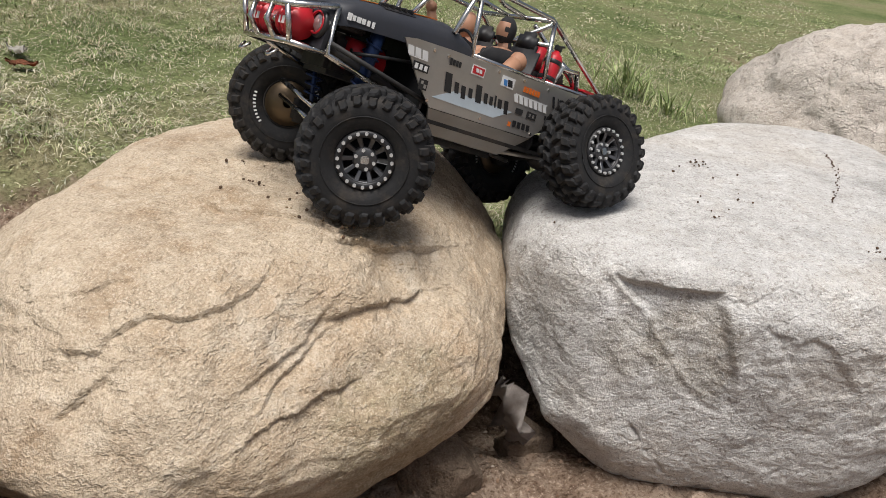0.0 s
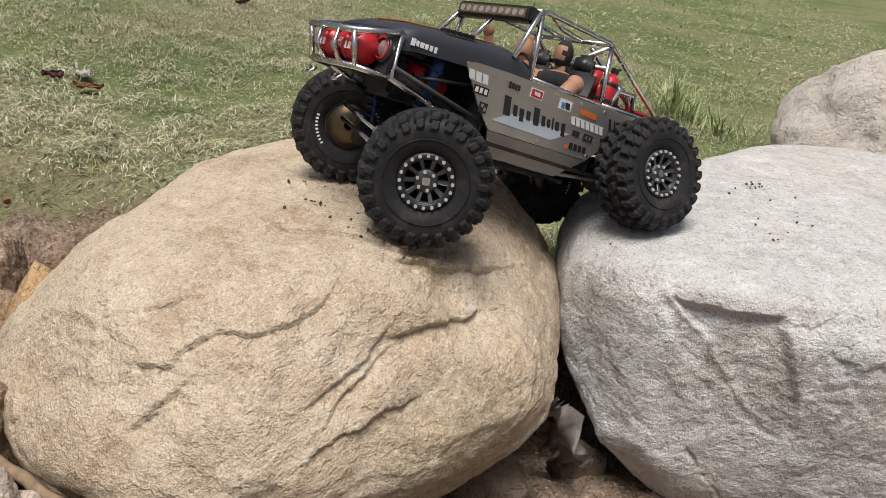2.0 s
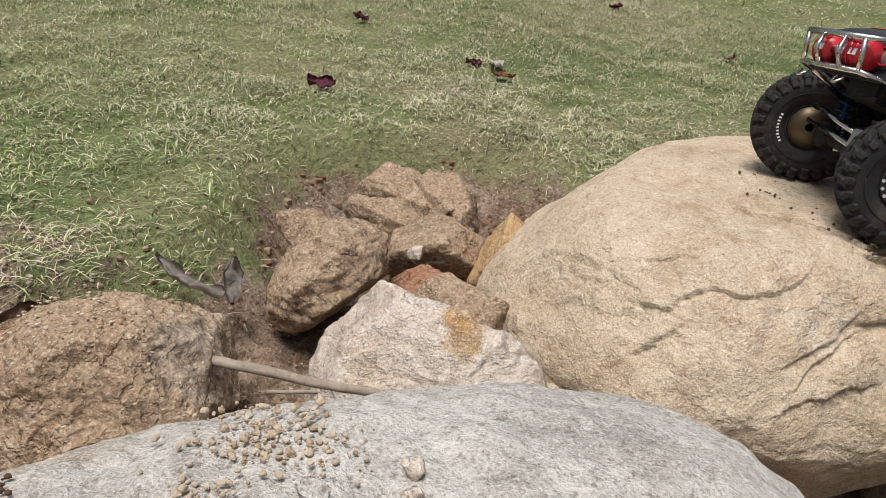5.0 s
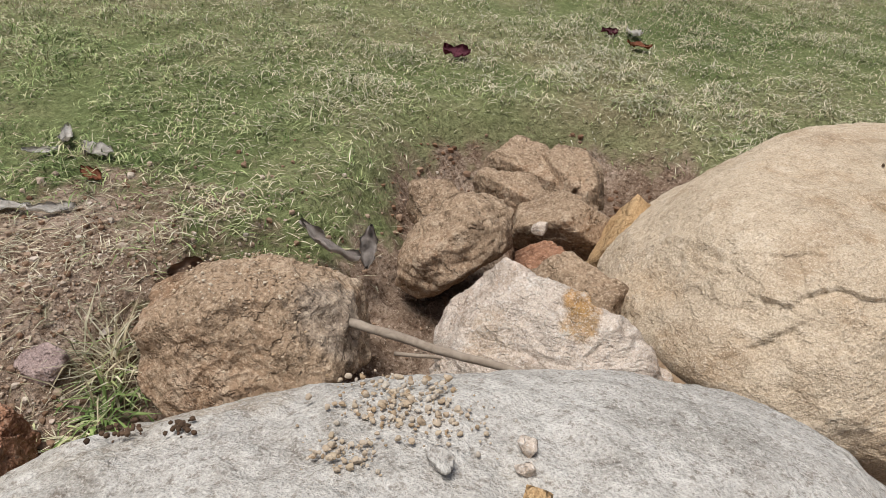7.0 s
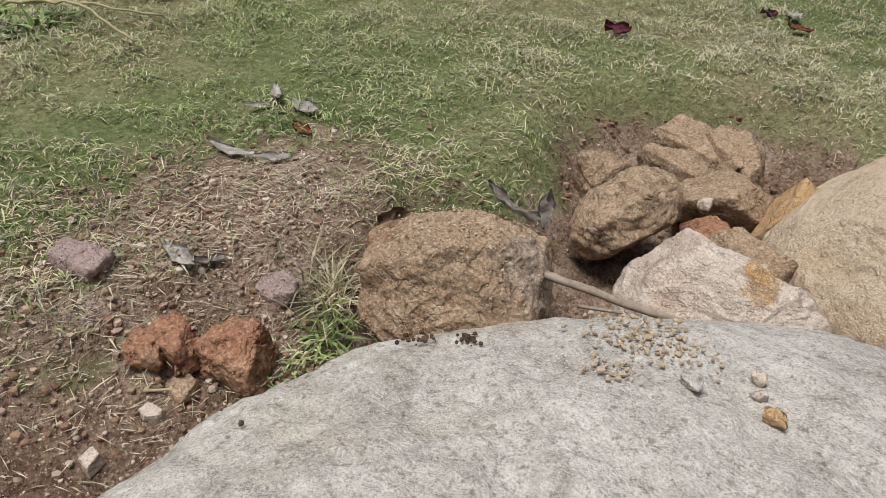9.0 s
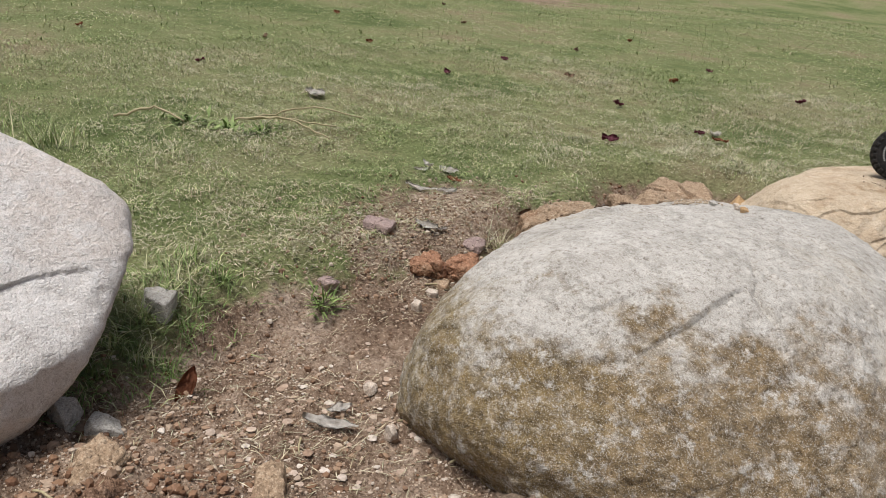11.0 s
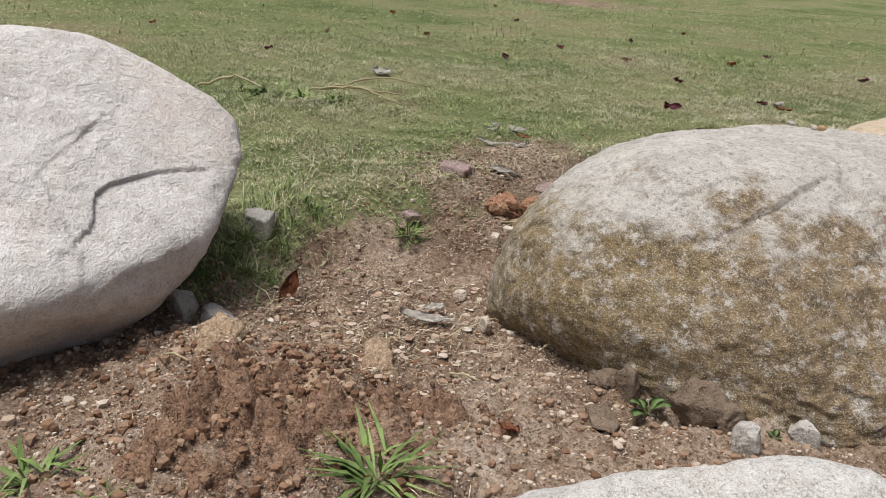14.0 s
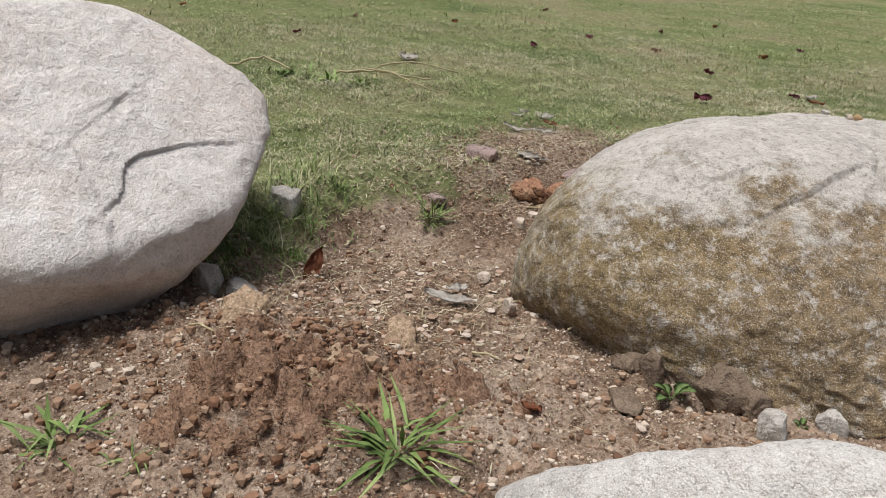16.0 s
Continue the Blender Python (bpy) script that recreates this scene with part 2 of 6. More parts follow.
def soil_material():
    m, t, b = mat("soil_and_turf")
    at = t.nodes.new("ShaderNodeAttribute")
    at.attribute_name = "bare"
    n1, n2 = tex(t, scale=5, detail=5, rough=0.65), tex(t, scale=55, detail=4, rough=0.7)
    soil = ramp(t, n1, [(0.3, (0.14, 0.092, 0.064)), (0.44, (0.265, 0.19, 0.138)), (0.58, (0.385, 0.295, 0.225)), (0.72, (0.50, 0.41, 0.335))])
    fine = tex(t, scale=150, detail=3, rough=0.8)
    soil = mixed(t, grey(t, n2, 0.34, 0.6, 0.8, 0), soil, mixed(t, 1.0, soil, (0.40, 0.33, 0.28), "MULTIPLY"))
    soil = mixed(t, grey(t, fine, 0.47, 0.36, 0, 0.8), soil, mixed(t, 1.0, soil, (0.38, 0.31, 0.26), "MULTIPLY"))
    soil = mixed(t, grey(t, fine, 0.56, 0.66, 0, 0.7), soil, (0.54, 0.43, 0.335))
    grit = tex(t, scale=320, detail=2)
    g1 = tex(t, scale=1.1, detail=5, rough=0.65)
    turf = ramp(t, g1, [(0.36, (0.15, 0.195, 0.075)), (0.48, (0.235, 0.27, 0.12)), (0.58, (0.30, 0.30, 0.16)), (0.70, (0.34, 0.28, 0.18))])
    turf = mixed(t, grey(t, tex(t, scale=75, detail=5, rough=0.8), 0.36, 0.58, 0, 0.7), turf, mixed(t, 1.0, turf, (0.38, 0.36, 0.3), "MULTIPLY"))
    edge = t.nodes.new("ShaderNodeMath")
    edge.operation = "ADD"
    t.links.new(at.outputs["Fac"], edge.inputs[0])
    t.links.new(grey(t, tex(t, scale=13, detail=5), 0.3, 0.7, -0.3, 0.3), edge.inputs[1])
    t.links.new(mixed(t, grey(t, edge.outputs[0], 0.3, 0.6), turf, soil), b.inputs["Base Color"])
    b.inputs["Roughness"].default_value = 0.95
    b.inputs["Specular IOR Level"].default_value = 0.15
    bump(t, b, [(n2, 0.9, 0.015), (fine, 0.8, 0.006)])
    return m


ground_me = mesh_from("ground", np.stack([GX, GY, GZ], -1).reshape(-1, 3), grid_faces(len(gx), len(gy)), soil_material())
bare_at = ground_me.attributes.new("bare", "FLOAT", "POINT")
patch = np.exp(-(((GX + 6.3) / 1.5) ** 2 + ((GY - 6.2) / 0.9) ** 2)) * 0.8 + np.exp(-(((GX - 0.1) / 0.5) ** 2 + ((GY - 4.9) / 0.5) ** 2)) * 0.7 + np.exp(-(((GX + 0.8) / 0.35) ** 2 + ((GY + 1.0) / 0.5) ** 2)) * 0.5 + np.exp(-(((GX + 1.15) / 0.25) ** 2 + ((GY + 0.65) / 0.35) ** 2)) * 0.75
bare_at.data.foreach_set("value", np.minimum(np.maximum(BARE, patch), 1).astype(np.float32).ravel())
ground = tagged(new("ground", ground_me), "dry short lawn with dug reddish soil round boulders", "ground", kind="structure")


def surface_z(x, y):
    """The ground's height with its relief, for things that lie on it."""
    i = np.clip(np.searchsorted(gx, x) - 1, 0, len(gx) - 2)
    j = np.clip(np.searchsorted(gy, y) - 1, 0, len(gy) - 2)
    u, w = (x - gx[i]) / (gx[i + 1] - gx[i]), (y - gy[j]) / (gy[j + 1] - gy[j])
    return (GZ[i, j] * (1 - u) + GZ[i + 1, j] * u) * (1 - w) + (GZ[i, j + 1] * (1 - u) + GZ[i + 1, j + 1] * u) * w


# ---- boulders ----
FACES26 = np.array([(i, j, k) for i in (-1, 0, 1) for j in (-1, 0, 1) for k in (-1, 0, 1) if i or j or k], float)
FACES26 /= np.linalg.norm(FACES26, axis=1)[:, None]
BALLS = {}


def ball(level):
    """Unit directions and triangles of a fine ball."""
    if level not in BALLS:
        bm = bmesh.new()
        bmesh.ops.create_icosphere(bm, subdivisions=level, radius=1)
        bm.verts.ensure_lookup_table()
        BALLS[level] = (np.array([v.co[:] for v in bm.verts]), np.array([[v.index for v in f.verts] for f in bm.faces]))
        bm.free()
    return BALLS[level]


def hull(dirs, reach, power):
    """Where rays from the middle leave a stone whose 26 worn faces lie at the given reaches."""
    q = np.maximum(dirs @ FACES26.T, 0) / reach
    return 1 / ((q**power).sum(1) ** (1 / power))


def course(pts, line):
    """How far each point lies from a broken line, on which side of it (plus: below), and how far along, 0 to 1."""
    best, side, along = np.full(len(pts), 9.0), np.zeros(len(pts)), np.zeros(len(pts))
    line = [np.array(p) for p in line]
    total = sum(np.linalg.norm(b - a) for a, b in zip(line, line[1:]))
    gone = 0.0
    for a, b in zip(line, line[1:]):
        ab = b - a
        length = np.linalg.norm(ab)
        s = np.clip((pts - a) @ ab / length**2, 0, 1)
        near = a + s[:, None] * ab
        d = np.linalg.norm(pts - near, axis=1)
        out = np.cross(ab / length, (a + b) / 2)
        out /= np.linalg.norm(out)
        if out[2] > 0:
            out = -out
        better = d < best
        side[better] = np.sign(((pts - near) @ out)[better])
        along[better] = (gone + s[better] * length) / total
        best = np.minimum(best, d)
        gone += length
    return best, side, along


def inside_shape(u, v, shape):
    """How deep points of a plane lie inside a many-cornered shape (minus: outside)."""
    hit, far = np.zeros(len(u), bool), np.full(len(u), 9.0)
    for (a, b), (c, d) in zip(shape, shape[1:] + shape[:1]):
        hit ^= ((b > v) != (d > v)) & (u < (c - a) * (v - b) / (d - b + 1e-12) + a)
        s = np.clip(((u - a) * (c - a) + (v - b) * (d - b)) / ((c - a) ** 2 + (d - b) ** 2), 0, 1)
        far = np.minimum(far, np.hypot(u - a - s * (c - a), v - b - s * (d - b)))
    return np.where(hit, far, -far)


def boulder(name, key, material, level=6, rough=0.012, fine=0.003, layers=0.0, ledge=0.0, facet=(), ripple=0.0, dense=(0, 0, 0), seed=0, label="", category="boulder", cuts=()):
    centre, power, reach_mm = BOULDERS[key]
    dirs, tris = ball(level)
    dirs = dirs + np.array(dense)
    dirs /= np.linalg.norm(dirs, axis=1)[:, None]
    r = hull(dirs, np.array(reach_mm) / 1000, power)
    # flat broken faces: a direction, and how much of the stone's reach that way is left
    for way, left in cuts:
        way = np.array(way) / np.linalg.norm(way)
        lean = np.maximum(dirs @ way, 1e-6)
        flat_r = left * (r * lean).max() / lean
        r = (r**-70 + flat_r**-70) ** (-1 / 70)
    pts = dirs * r[:, None]
    off = Vector((seed * 7.3, seed * 3.1, seed * 1.7))
    size = float(r.mean())
    add = np.zeros(len(pts))
    for i, p in enumerate(pts):
        v = Vector(p) + off
        h = noise.noise(v * (1.5 / size)) * rough
        w1 = noise.noise_vector(v * 8)
        warp = v + w1 * 0.03 + noise.noise_vector(v * 33) * 0.006
        h += (noise.ridged_multi_fractal(warp * (1.7 / size), 1.0, 2.1, 4, 1.0, 2.0) - 1.0) * rough * 0.5
        if ledge:
            for k, (sc, am) in enumerate(((1.9, 1.0), (3.4, 0.7), (6.5, 0.45))):
                q = noise.noise(Vector((warp.x, warp.y * 1.1, warp.z * 1.5)) * (sc / size) + Vector((9 * k, 2, 4)))
                h += ledge * am * (math.tanh(34 * (q - 0.12)) + math.tanh(34 * (q + 0.16)))
        for sc, am in facet:
            cell = noise.voronoi(warp * sc)[1][0]
            h += am * (noise.noise_vector(cell * 5.3 + Vector((0.37, 0.11, 0.71))).dot(warp * sc - cell) + 0.35 * noise.noise(cell * 9.1))
        h += noise.noise(v * 34) * fine + noise.noise(v * 75) * fine * 0.6 + noise.noise(v * 160) * fine * 0.4
        if layers:
            h += layers * noise.noise(Vector((v.x * 3, v.y * 3, v.z * 26 + v.x * 8)))
        if ripple and p[2] < 0.24:
            h += ripple * min(1, (0.24 - p[2]) / 0.05) * abs(noise.noise(Vector((warp.x * 30, warp.y * 30, warp.z * 105))))
        add[i] = h
    pts = pts + dirs * add[:, None]
    c = np.array(centre)
    for who, shape, depth, slope_x, slope_z in PLATES:
        if who == key:
            face = np.nonzero((pts[:, 1] < -0.12) & (np.abs(pts[:, 0] + c[0] - 0.38) < 0.25))[0]
            wob = np.array([0.007 * noise.noise(Vector(p) * 20) + 0.003 * noise.noise(Vector(p) * 60) for p in pts[face]])
            d = inside_shape(pts[face, 0] + c[0] + wob, pts[face, 2] + c[2] + wob, shape)
            mid = np.mean(shape, 0) - c[[0, 2]]
            deep = depth + slope_x * (pts[face, 0] - mid[0]) + slope_z * (pts[face, 2] - mid[1])
            pts[face, 1] += np.maximum(deep, 0) * smooth(-0.006, 0.007, d)
    for who, kind, width, depth, line in SEAMS:
        if who != key:
            continue
        track = [np.array(p) - c for p in line]
        near = np.nonzero((pts >= np.min(track, 0) - 0.13).all(1) & (pts <= np.max(track, 0) + 0.13).all(1))[0]
        near = near[course(pts[near], track)[0] < width * 3.5 + 0.015]
        local = pts[near]
        if kind != "hollow":
            local = local + np.array([list(noise.noise_vector(Vector(p) * 26) * 0.006 + noise.noise_vector(Vector(p) * 70) * 0.003) for p in local]).reshape(-1, 3)
        d, side, along = course(local, track)
        fade = np.minimum(1, 5 * np.minimum(along, 1 - along) + 0.25)
        if kind == "crack":
            push = depth * np.maximum(0, 1 - d / width) * fade
        elif kind == "scarp":
            s = d * side
            push = depth * fade * np.clip((s + 0.0012) / 0.0024, 0, 1) * np.exp(-np.maximum(s, 0) / width) * np.exp(-((np.maximum(d - np.abs(s) - 0.0, 0) / 0.01) ** 2))
        else:
            push = depth * np.exp(-((d / width) ** 2))
        pts[near] -= dirs[near] * push[:, None]
    ob = new(name, mesh_from(name, pts, tris, material))
    ob.location = centre
    TOPS[key] = pts + c
    return tagged(ob, label, category)


TOPS = {}


def top_of(key, x, y):
    """The height of a boulder's skin over a spot of the plan."""
    p = TOPS[key]
    d = (p[:, 0] - x) ** 2 + (p[:, 1] - y) ** 2
    near = p[d < 0.012**2]
    return float(near[:, 2].max()) if len(near) else float(p[d.argmin(), 2])


BOULDERS = {
    "A": ((-0.217, 0.16, -0.052), 14, [295, 477, 395, 259, 394, 344, 260, 328, 468, 226, 454, 393, 165, 266, 225, 353, 489, 241, 353, 341, 199, 343, 322, 292, 450, 433]),
    "B": ((0.476, 0.381, -0.014), 18, [412, 431, 382, 265, 373, 364, 306, 362, 372, 297, 296, 354, 194, 182, 304, 584, 548, 306, 349, 306, 282, 395, 409, 417, 634, 640]),
    "C": ((1.087, 1.337, 0.053), 8, [329, 365, 293, 331, 438, 351, 335, 409, 400, 295, 340, 309, 242, 311, 295, 340, 238, 329, 365, 329, 324, 388, 325, 329, 365, 329]),
    "S": ((-0.22, -0.828, -0.237), 9, [500, 798, 719, 332, 444, 625, 359, 405, 570, 324, 706, 720, 175, 509, 313, 534, 686, 463, 596, 536, 332, 449, 512, 359, 407, 605]),
    "D": ((-1.158, -2.046, 0.145), 16, [340, 388, 340, 313, 388, 316, 340, 388, 273, 316, 388, 313, 338, 290, 233, 482, 380, 385, 388, 340, 338, 400, 216, 379, 428, 429]),
    "W": ((-0.483, -0.339, -0.005), 14, [112, 118, 127, 124, 175, 205, 113, 168, 209, 83, 87, 73, 78, 144, 83, 73, 151, 112, 126, 122, 123, 177, 176, 114, 168, 161]),
    "T": ((-0.803, -0.523, 0.014), 10, [132, 169, 163, 129, 162, 138, 128, 141, 113, 112, 128, 114, 97, 121, 121, 194, 153, 128, 142, 146, 91, 157, 137, 168, 234, 217]),
    "T2": ((-0.775, -0.142, 0.021), 12, [121, 104, 68, 102, 81, 71, 97, 97, 88, 92, 93, 103, 84, 92, 97, 98, 120, 97, 98, 116, 46, 96, 110, 97, 92, 124]),
    "E": ((0.122, -1.693, -0.133), 8, [320, 406, 343, 289, 420, 303, 214, 252, 156, 161, 210, 146, 116, 218, 160, 194, 214, 213, 247, 213, 222, 291, 226, 213, 247, 219]),
}
# broken-out faces of the grey boulder: outline in x and z, depth, and how fast it deepens in x and z
PLATES = [
    ("B", [(0.242, 0.142), (0.299, 0.139), (0.362, 0.14), (0.382, 0.083), (0.403, 0.011), (0.405, -0.03), (0.313, 0.062)], 0.009, 0.02, 0.085),
    ("B", [(0.222, 0.128), (0.241, 0.138), (0.311, 0.060), (0.402, -0.032), (0.378, -0.05), (0.318, 0.04), (0.262, 0.070)], 0.004, 0.0, 0.03),
    ("B", [(0.42, 0.11), (0.46, 0.095), (0.478, 0.103), (0.52, 0.07), (0.55, 0.03), (0.50, 0.02), (0.46, 0.05)], 0.004, 0.02, 0.06),
]
# worn cracks, ledges and hollows: boulder, kind, width, depth, course
SEAMS = [
    ("A", "scarp", 0.022, 0.006, [(-0.322, -0.127, 0.184), (-0.298, -0.126, 0.189), (-0.285, -0.116, 0.197), (-0.288, -0.099, 0.203)]),
    ("A", "crack", 0.0035, 0.006, [(-0.310, -0.127, 0.184), (-0.298, -0.126, 0.189), (-0.285, -0.116, 0.197)]),
    ("A", "scarp", 0.035, 0.008, [(-0.322, -0.172, 0.148), (-0.271, -0.172, 0.157), (-0.247, -0.15, 0.177), (-0.229, -0.143, 0.18), (-0.207, -0.14, 0.179), (-0.176, -0.121, 0.183), (-0.153, -0.093, 0.191), (-0.143, -0.055, 0.204)]),
    ("A", "crack", 0.0035, 0.006, [(-0.265, -0.165, 0.162), (-0.247, -0.15, 0.177), (-0.229, -0.143, 0.18), (-0.207, -0.14, 0.179), (-0.176, -0.121, 0.183), (-0.16, -0.10, 0.189)]),
    ("A", "scarp", 0.03, 0.010, [(-0.293, -0.22, 0.106), (-0.277, -0.205, 0.123), (-0.255, -0.185, 0.146)]),
    ("A", "scarp", 0.022, 0.008, [(-0.132, -0.176, 0.10), (-0.115, -0.146, 0.119), (-0.099, -0.117, 0.134), (-0.088, -0.095, 0.149), (-0.072, -0.074, 0.152)]),
    ("A", "scarp", 0.02, 0.008, [(-0.147, -0.169, 0.122), (-0.119, -0.133, 0.137), (-0.099, -0.1, 0.151), (-0.08, -0.058, 0.17)]),
    ("A", "scarp", 0.05, 0.007, [(-0.145, -0.20, 0.08), (-0.128, -0.182, 0.089), (-0.085, -0.14, 0.095), (-0.036, -0.083, 0.104)]),
    ("A", "scarp", 0.03, 0.010, [(-0.085, -0.075, 0.16), (-0.046, -0.036, 0.157), (-0.004, 0.017, 0.145), (0.017, 0.056, 0.134)]),
    ("A", "hollow", 0.018, 0.007, [(-0.085, -0.085, 0.145), (-0.06, -0.05, 0.15)]),
    ("A", "scarp", 0.05, 0.008, [(-0.29, 0.07, 0.214), (-0.225, 0.051, 0.214), (-0.141, 0.051, 0.212), (-0.092, 0.042, 0.207), (-0.035, 0.102, 0.185)]),
    ("A", "hollow", 0.03, 0.010, [(-0.082, 0.07, 0.206), (-0.038, 0.13, 0.188)]),
    ("A", "hollow", 0.035, 0.010, [(-0.003, -0.009, 0.131), (-0.042, -0.099, 0.094), (-0.081, -0.154, 0.073)]),
    ("A", "hollow", 0.034, 0.026, [(-0.03, 0.03, 0.165), (0.002, 0.045, 0.142), (0.012, 0.075, 0.13)]),
    ("A", "scarp", 0.05, 0.012, [(-0.10, 0.02, 0.20), (-0.07, 0.045, 0.197), (-0.03, 0.06, 0.185), (0.0, 0.10, 0.165), (0.02, 0.14, 0.15)]),
    ("B", "scarp", 0.03, 0.004, [(0.241, 0.122, 0.144), (0.318, 0.096, 0.146), (0.391, 0.092, 0.146), (0.444, 0.113, 0.163)]),
    ("B", "crack", 0.004, 0.006, [(0.313, 0.099, 0.149), (0.365, 0.093, 0.15), (0.391, 0.091, 0.148), (0.418, 0.102, 0.16), (0.454, 0.151, 0.168)]),
    ("B", "crack", 0.004, 0.008, [(0.283, 0.086, -0.046), (0.309, 0.087, -0.085), (0.348, 0.095, -0.13)]),
    ("B", "crack", 0.003, 0.003, [(0.702, 0.704, 0.168), (0.674, 0.566, 0.168), (0.586, 0.403, 0.168)]),
    ("D", "scarp", 0.05, 0.009, [(-0.831, -2.046, 0.116), (-0.85, -1.993, 0.139), (-0.874, -1.976, 0.164), (-0.9, -1.952, 0.192), (-0.908, -1.9, 0.199), (-0.909, -1.834, 0.2), (-0.917, -1.749, 0.201)]),
    ("D", "hollow", 0.012, 0.008, [(-0.892, -1.833, 0.181), (-0.878, -1.811, 0.166)]),
    ("S", "scarp", 0.05, 0.010, [(-0.179, -1.266, 0.165), (-0.148, -1.197, 0.195), (-0.116, -1.075, 0.233)]),
    ("S", "scarp", 0.03, 0.007, [(-0.269, -1.309, 0.174), (-0.27, -1.272, 0.199), (-0.228, -1.197, 0.227)]),
    ("S", "crack", 0.006, 0.010, [(-0.148, -0.964, 0.258), (-0.097, -1.058, 0.231), (-0.053, -1.087, 0.199)]),
    ("S", "hollow", 0.03, 0.012, [(-0.483, -1.399, -0.09), (-0.224, -1.431, -0.024), (-0.105, -1.385, -0.042), (-0.014, -1.333, -0.072)]),
    ("W", "crack", 0.006, 0.008, [(-0.571, -0.377, 0.057), (-0.54, -0.344, 0.091), (-0.521, -0.308, 0.126)]),
    ("W", "crack", 0.005, 0.006, [(-0.56, -0.321, 0.113), (-0.582, -0.346, 0.088)]),
    ("W", "scarp", 0.02, 0.010, [(-0.427, -0.337, 0.099), (-0.413, -0.309, 0.124)]),
]
boulder("boulder", "A", TAN, 8, 0.007, 0.0016, ledge=0.0013, facet=((7, 0.0025), (19, 0.0018)), dense=(0.0, -0.33, 0.33), seed=1, label="large rounded tan boulder with worn cracks and a flat top")
boulder("boulder", "B", GREY, 8, 0.004, 0.0014, ledge=0.0008, facet=((6, 0.003), (17, 0.0016)), cuts=(((-0.76, -0.64, 0.1), 0.89), ((-0.22, -0.95, 0.18), 0.935), ((0.35, -0.93, -0.05), 0.945), ((0.0, -0.80, 0.60), 0.95), ((-0.45, -0.75, -0.48), 0.955)), dense=(-0.1, -0.36, 0.28), seed=2, label="large flat-topped grey-white boulder with a steep broken face")
boulder("boulder", "C", BUFF, 6, 0.012, 0.002, ledge=0.003, facet=((5, 0.012),), seed=3, label="rounded pale boulder standing in the lawn")
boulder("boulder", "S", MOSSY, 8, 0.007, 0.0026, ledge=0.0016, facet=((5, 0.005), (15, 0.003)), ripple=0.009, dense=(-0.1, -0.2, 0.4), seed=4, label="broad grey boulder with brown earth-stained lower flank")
boulder("boulder", "D", PALE, 7, 0.005, 0.0013, ledge=0.0009, facet=((5, 0.0045), (14, 0.0016)), cuts=(((0.92, 0.2, -0.15), 0.95), ((0.6, -0.2, 0.75), 0.96)), dense=(0.4, 0.2, 0.1), seed=5, label="pale grey boulder with an undercut base and a stepped crack")
boulder("boulder", "E", GREY, 6, 0.006, 0.0015, ledge=0.001, seed=6, label="low pale boulder half sunk in the soil")
boulder("rock", "W", QUARTZ, 7, 0.006, 0.0018, layers=0.006, ledge=0.0018, facet=((9, 0.010), (28, 0.004)), cuts=(((0.55, -0.55, 0.62), 0.88), ((-0.5, -0.5, 0.7), 0.86), ((0.75, 0.1, 0.65), 0.9), ((-0.1, -0.85, 0.5), 0.9)), seed=7, label="angular white quartz rock with an orange rust patch", category="rock")
boulder("rock", "T", CLAY_GREYED, 7, 0.004, 0.0022, ledge=0.0012, facet=((6, 0.012), (19, 0.006), (48, 0.003)), cuts=(((0.62, 0.78, 0.0), 0.82), ((0.3, 0.4, 0.86), 0.88), ((0.62, -0.55, 0.55), 0.76), ((-0.4, -0.3, 0.86), 0.88), ((0.0, 0.0, 1.0), 0.94), ((0.75, 0.6, 0.2), 0.84), ((0.2, -0.9, 0.3), 0.78), ((-0.7, -0.7, 0.1), 0.84)), seed=8, label="crumbly tan clay rock beside the boulders", category="rock")
boulder("rock", "T2", CLAY, 6, 0.004, 0.0015, ledge=0.001, facet=((8, 0.008), (30, 0.004)), cuts=(((-0.3, -0.5, 0.8), 0.82), ((0.6, -0.6, 0.3), 0.84), ((0.3, 0.2, 0.93), 0.86), ((-0.7, -0.6, 0.2), 0.88)), seed=9, label="brown wedge-shaped clay rock leaning on the bank", category="rock")


# ---- small building blocks ----
def part(name, bm, material, parent, label="", smooth_shade=False):
    me = bpy.data.meshes.new(name)
    bm.to_mesh(me)
    bm.free()
    for p in me.polygons:
        p.use_smooth = smooth_shade
    me.materials.append(material)
    ob = new(name, me)
    ob.parent = parent
    if label:
        ob["label"] = label
    return ob


def add_box(bm, centre, size, rot=(0, 0, 0), bevel=0.0, taper=1.0):
    m = Matrix.LocRotScale(centre, Euler([radians(a) for a in rot]), None)
    made = bmesh.ops.create_cube(bm, size=1)["verts"]
    for v in made:
        k = taper if v.co.z > 0 else 1.0
        v.co = m @ Vector((v.co.x * size[0] * k, v.co.y * size[1] * k, v.co.z * size[2]))
    if bevel:
        edges = {e for v in made for e in v.link_edges}
        bmesh.ops.bevel(bm, geom=list(edges), offset=bevel, segments=2, affect="EDGES")


def add_rod(bm, a, b, r, sides=10, r2=None):
    a, b = Vector(a), Vector(b)
    q = (b - a).to_track_quat("Z", "Y").to_matrix().to_4x4()
    m = Matrix.Translation((a + b) / 2) @ q
    bmesh.ops.create_cone(bm, cap_ends=True, segments=sides, radius1=r, radius2=r if r2 is None else r2, depth=(b - a).length, matrix=m)


def add_ball(bm, c, r, scale=(1, 1, 1), sides=14):
    bmesh.ops.create_uvsphere(bm, u_segments=sides, v_segments=max(6, sides // 2 + 2), radius=r, matrix=Matrix.LocRotScale(c, None, scale))


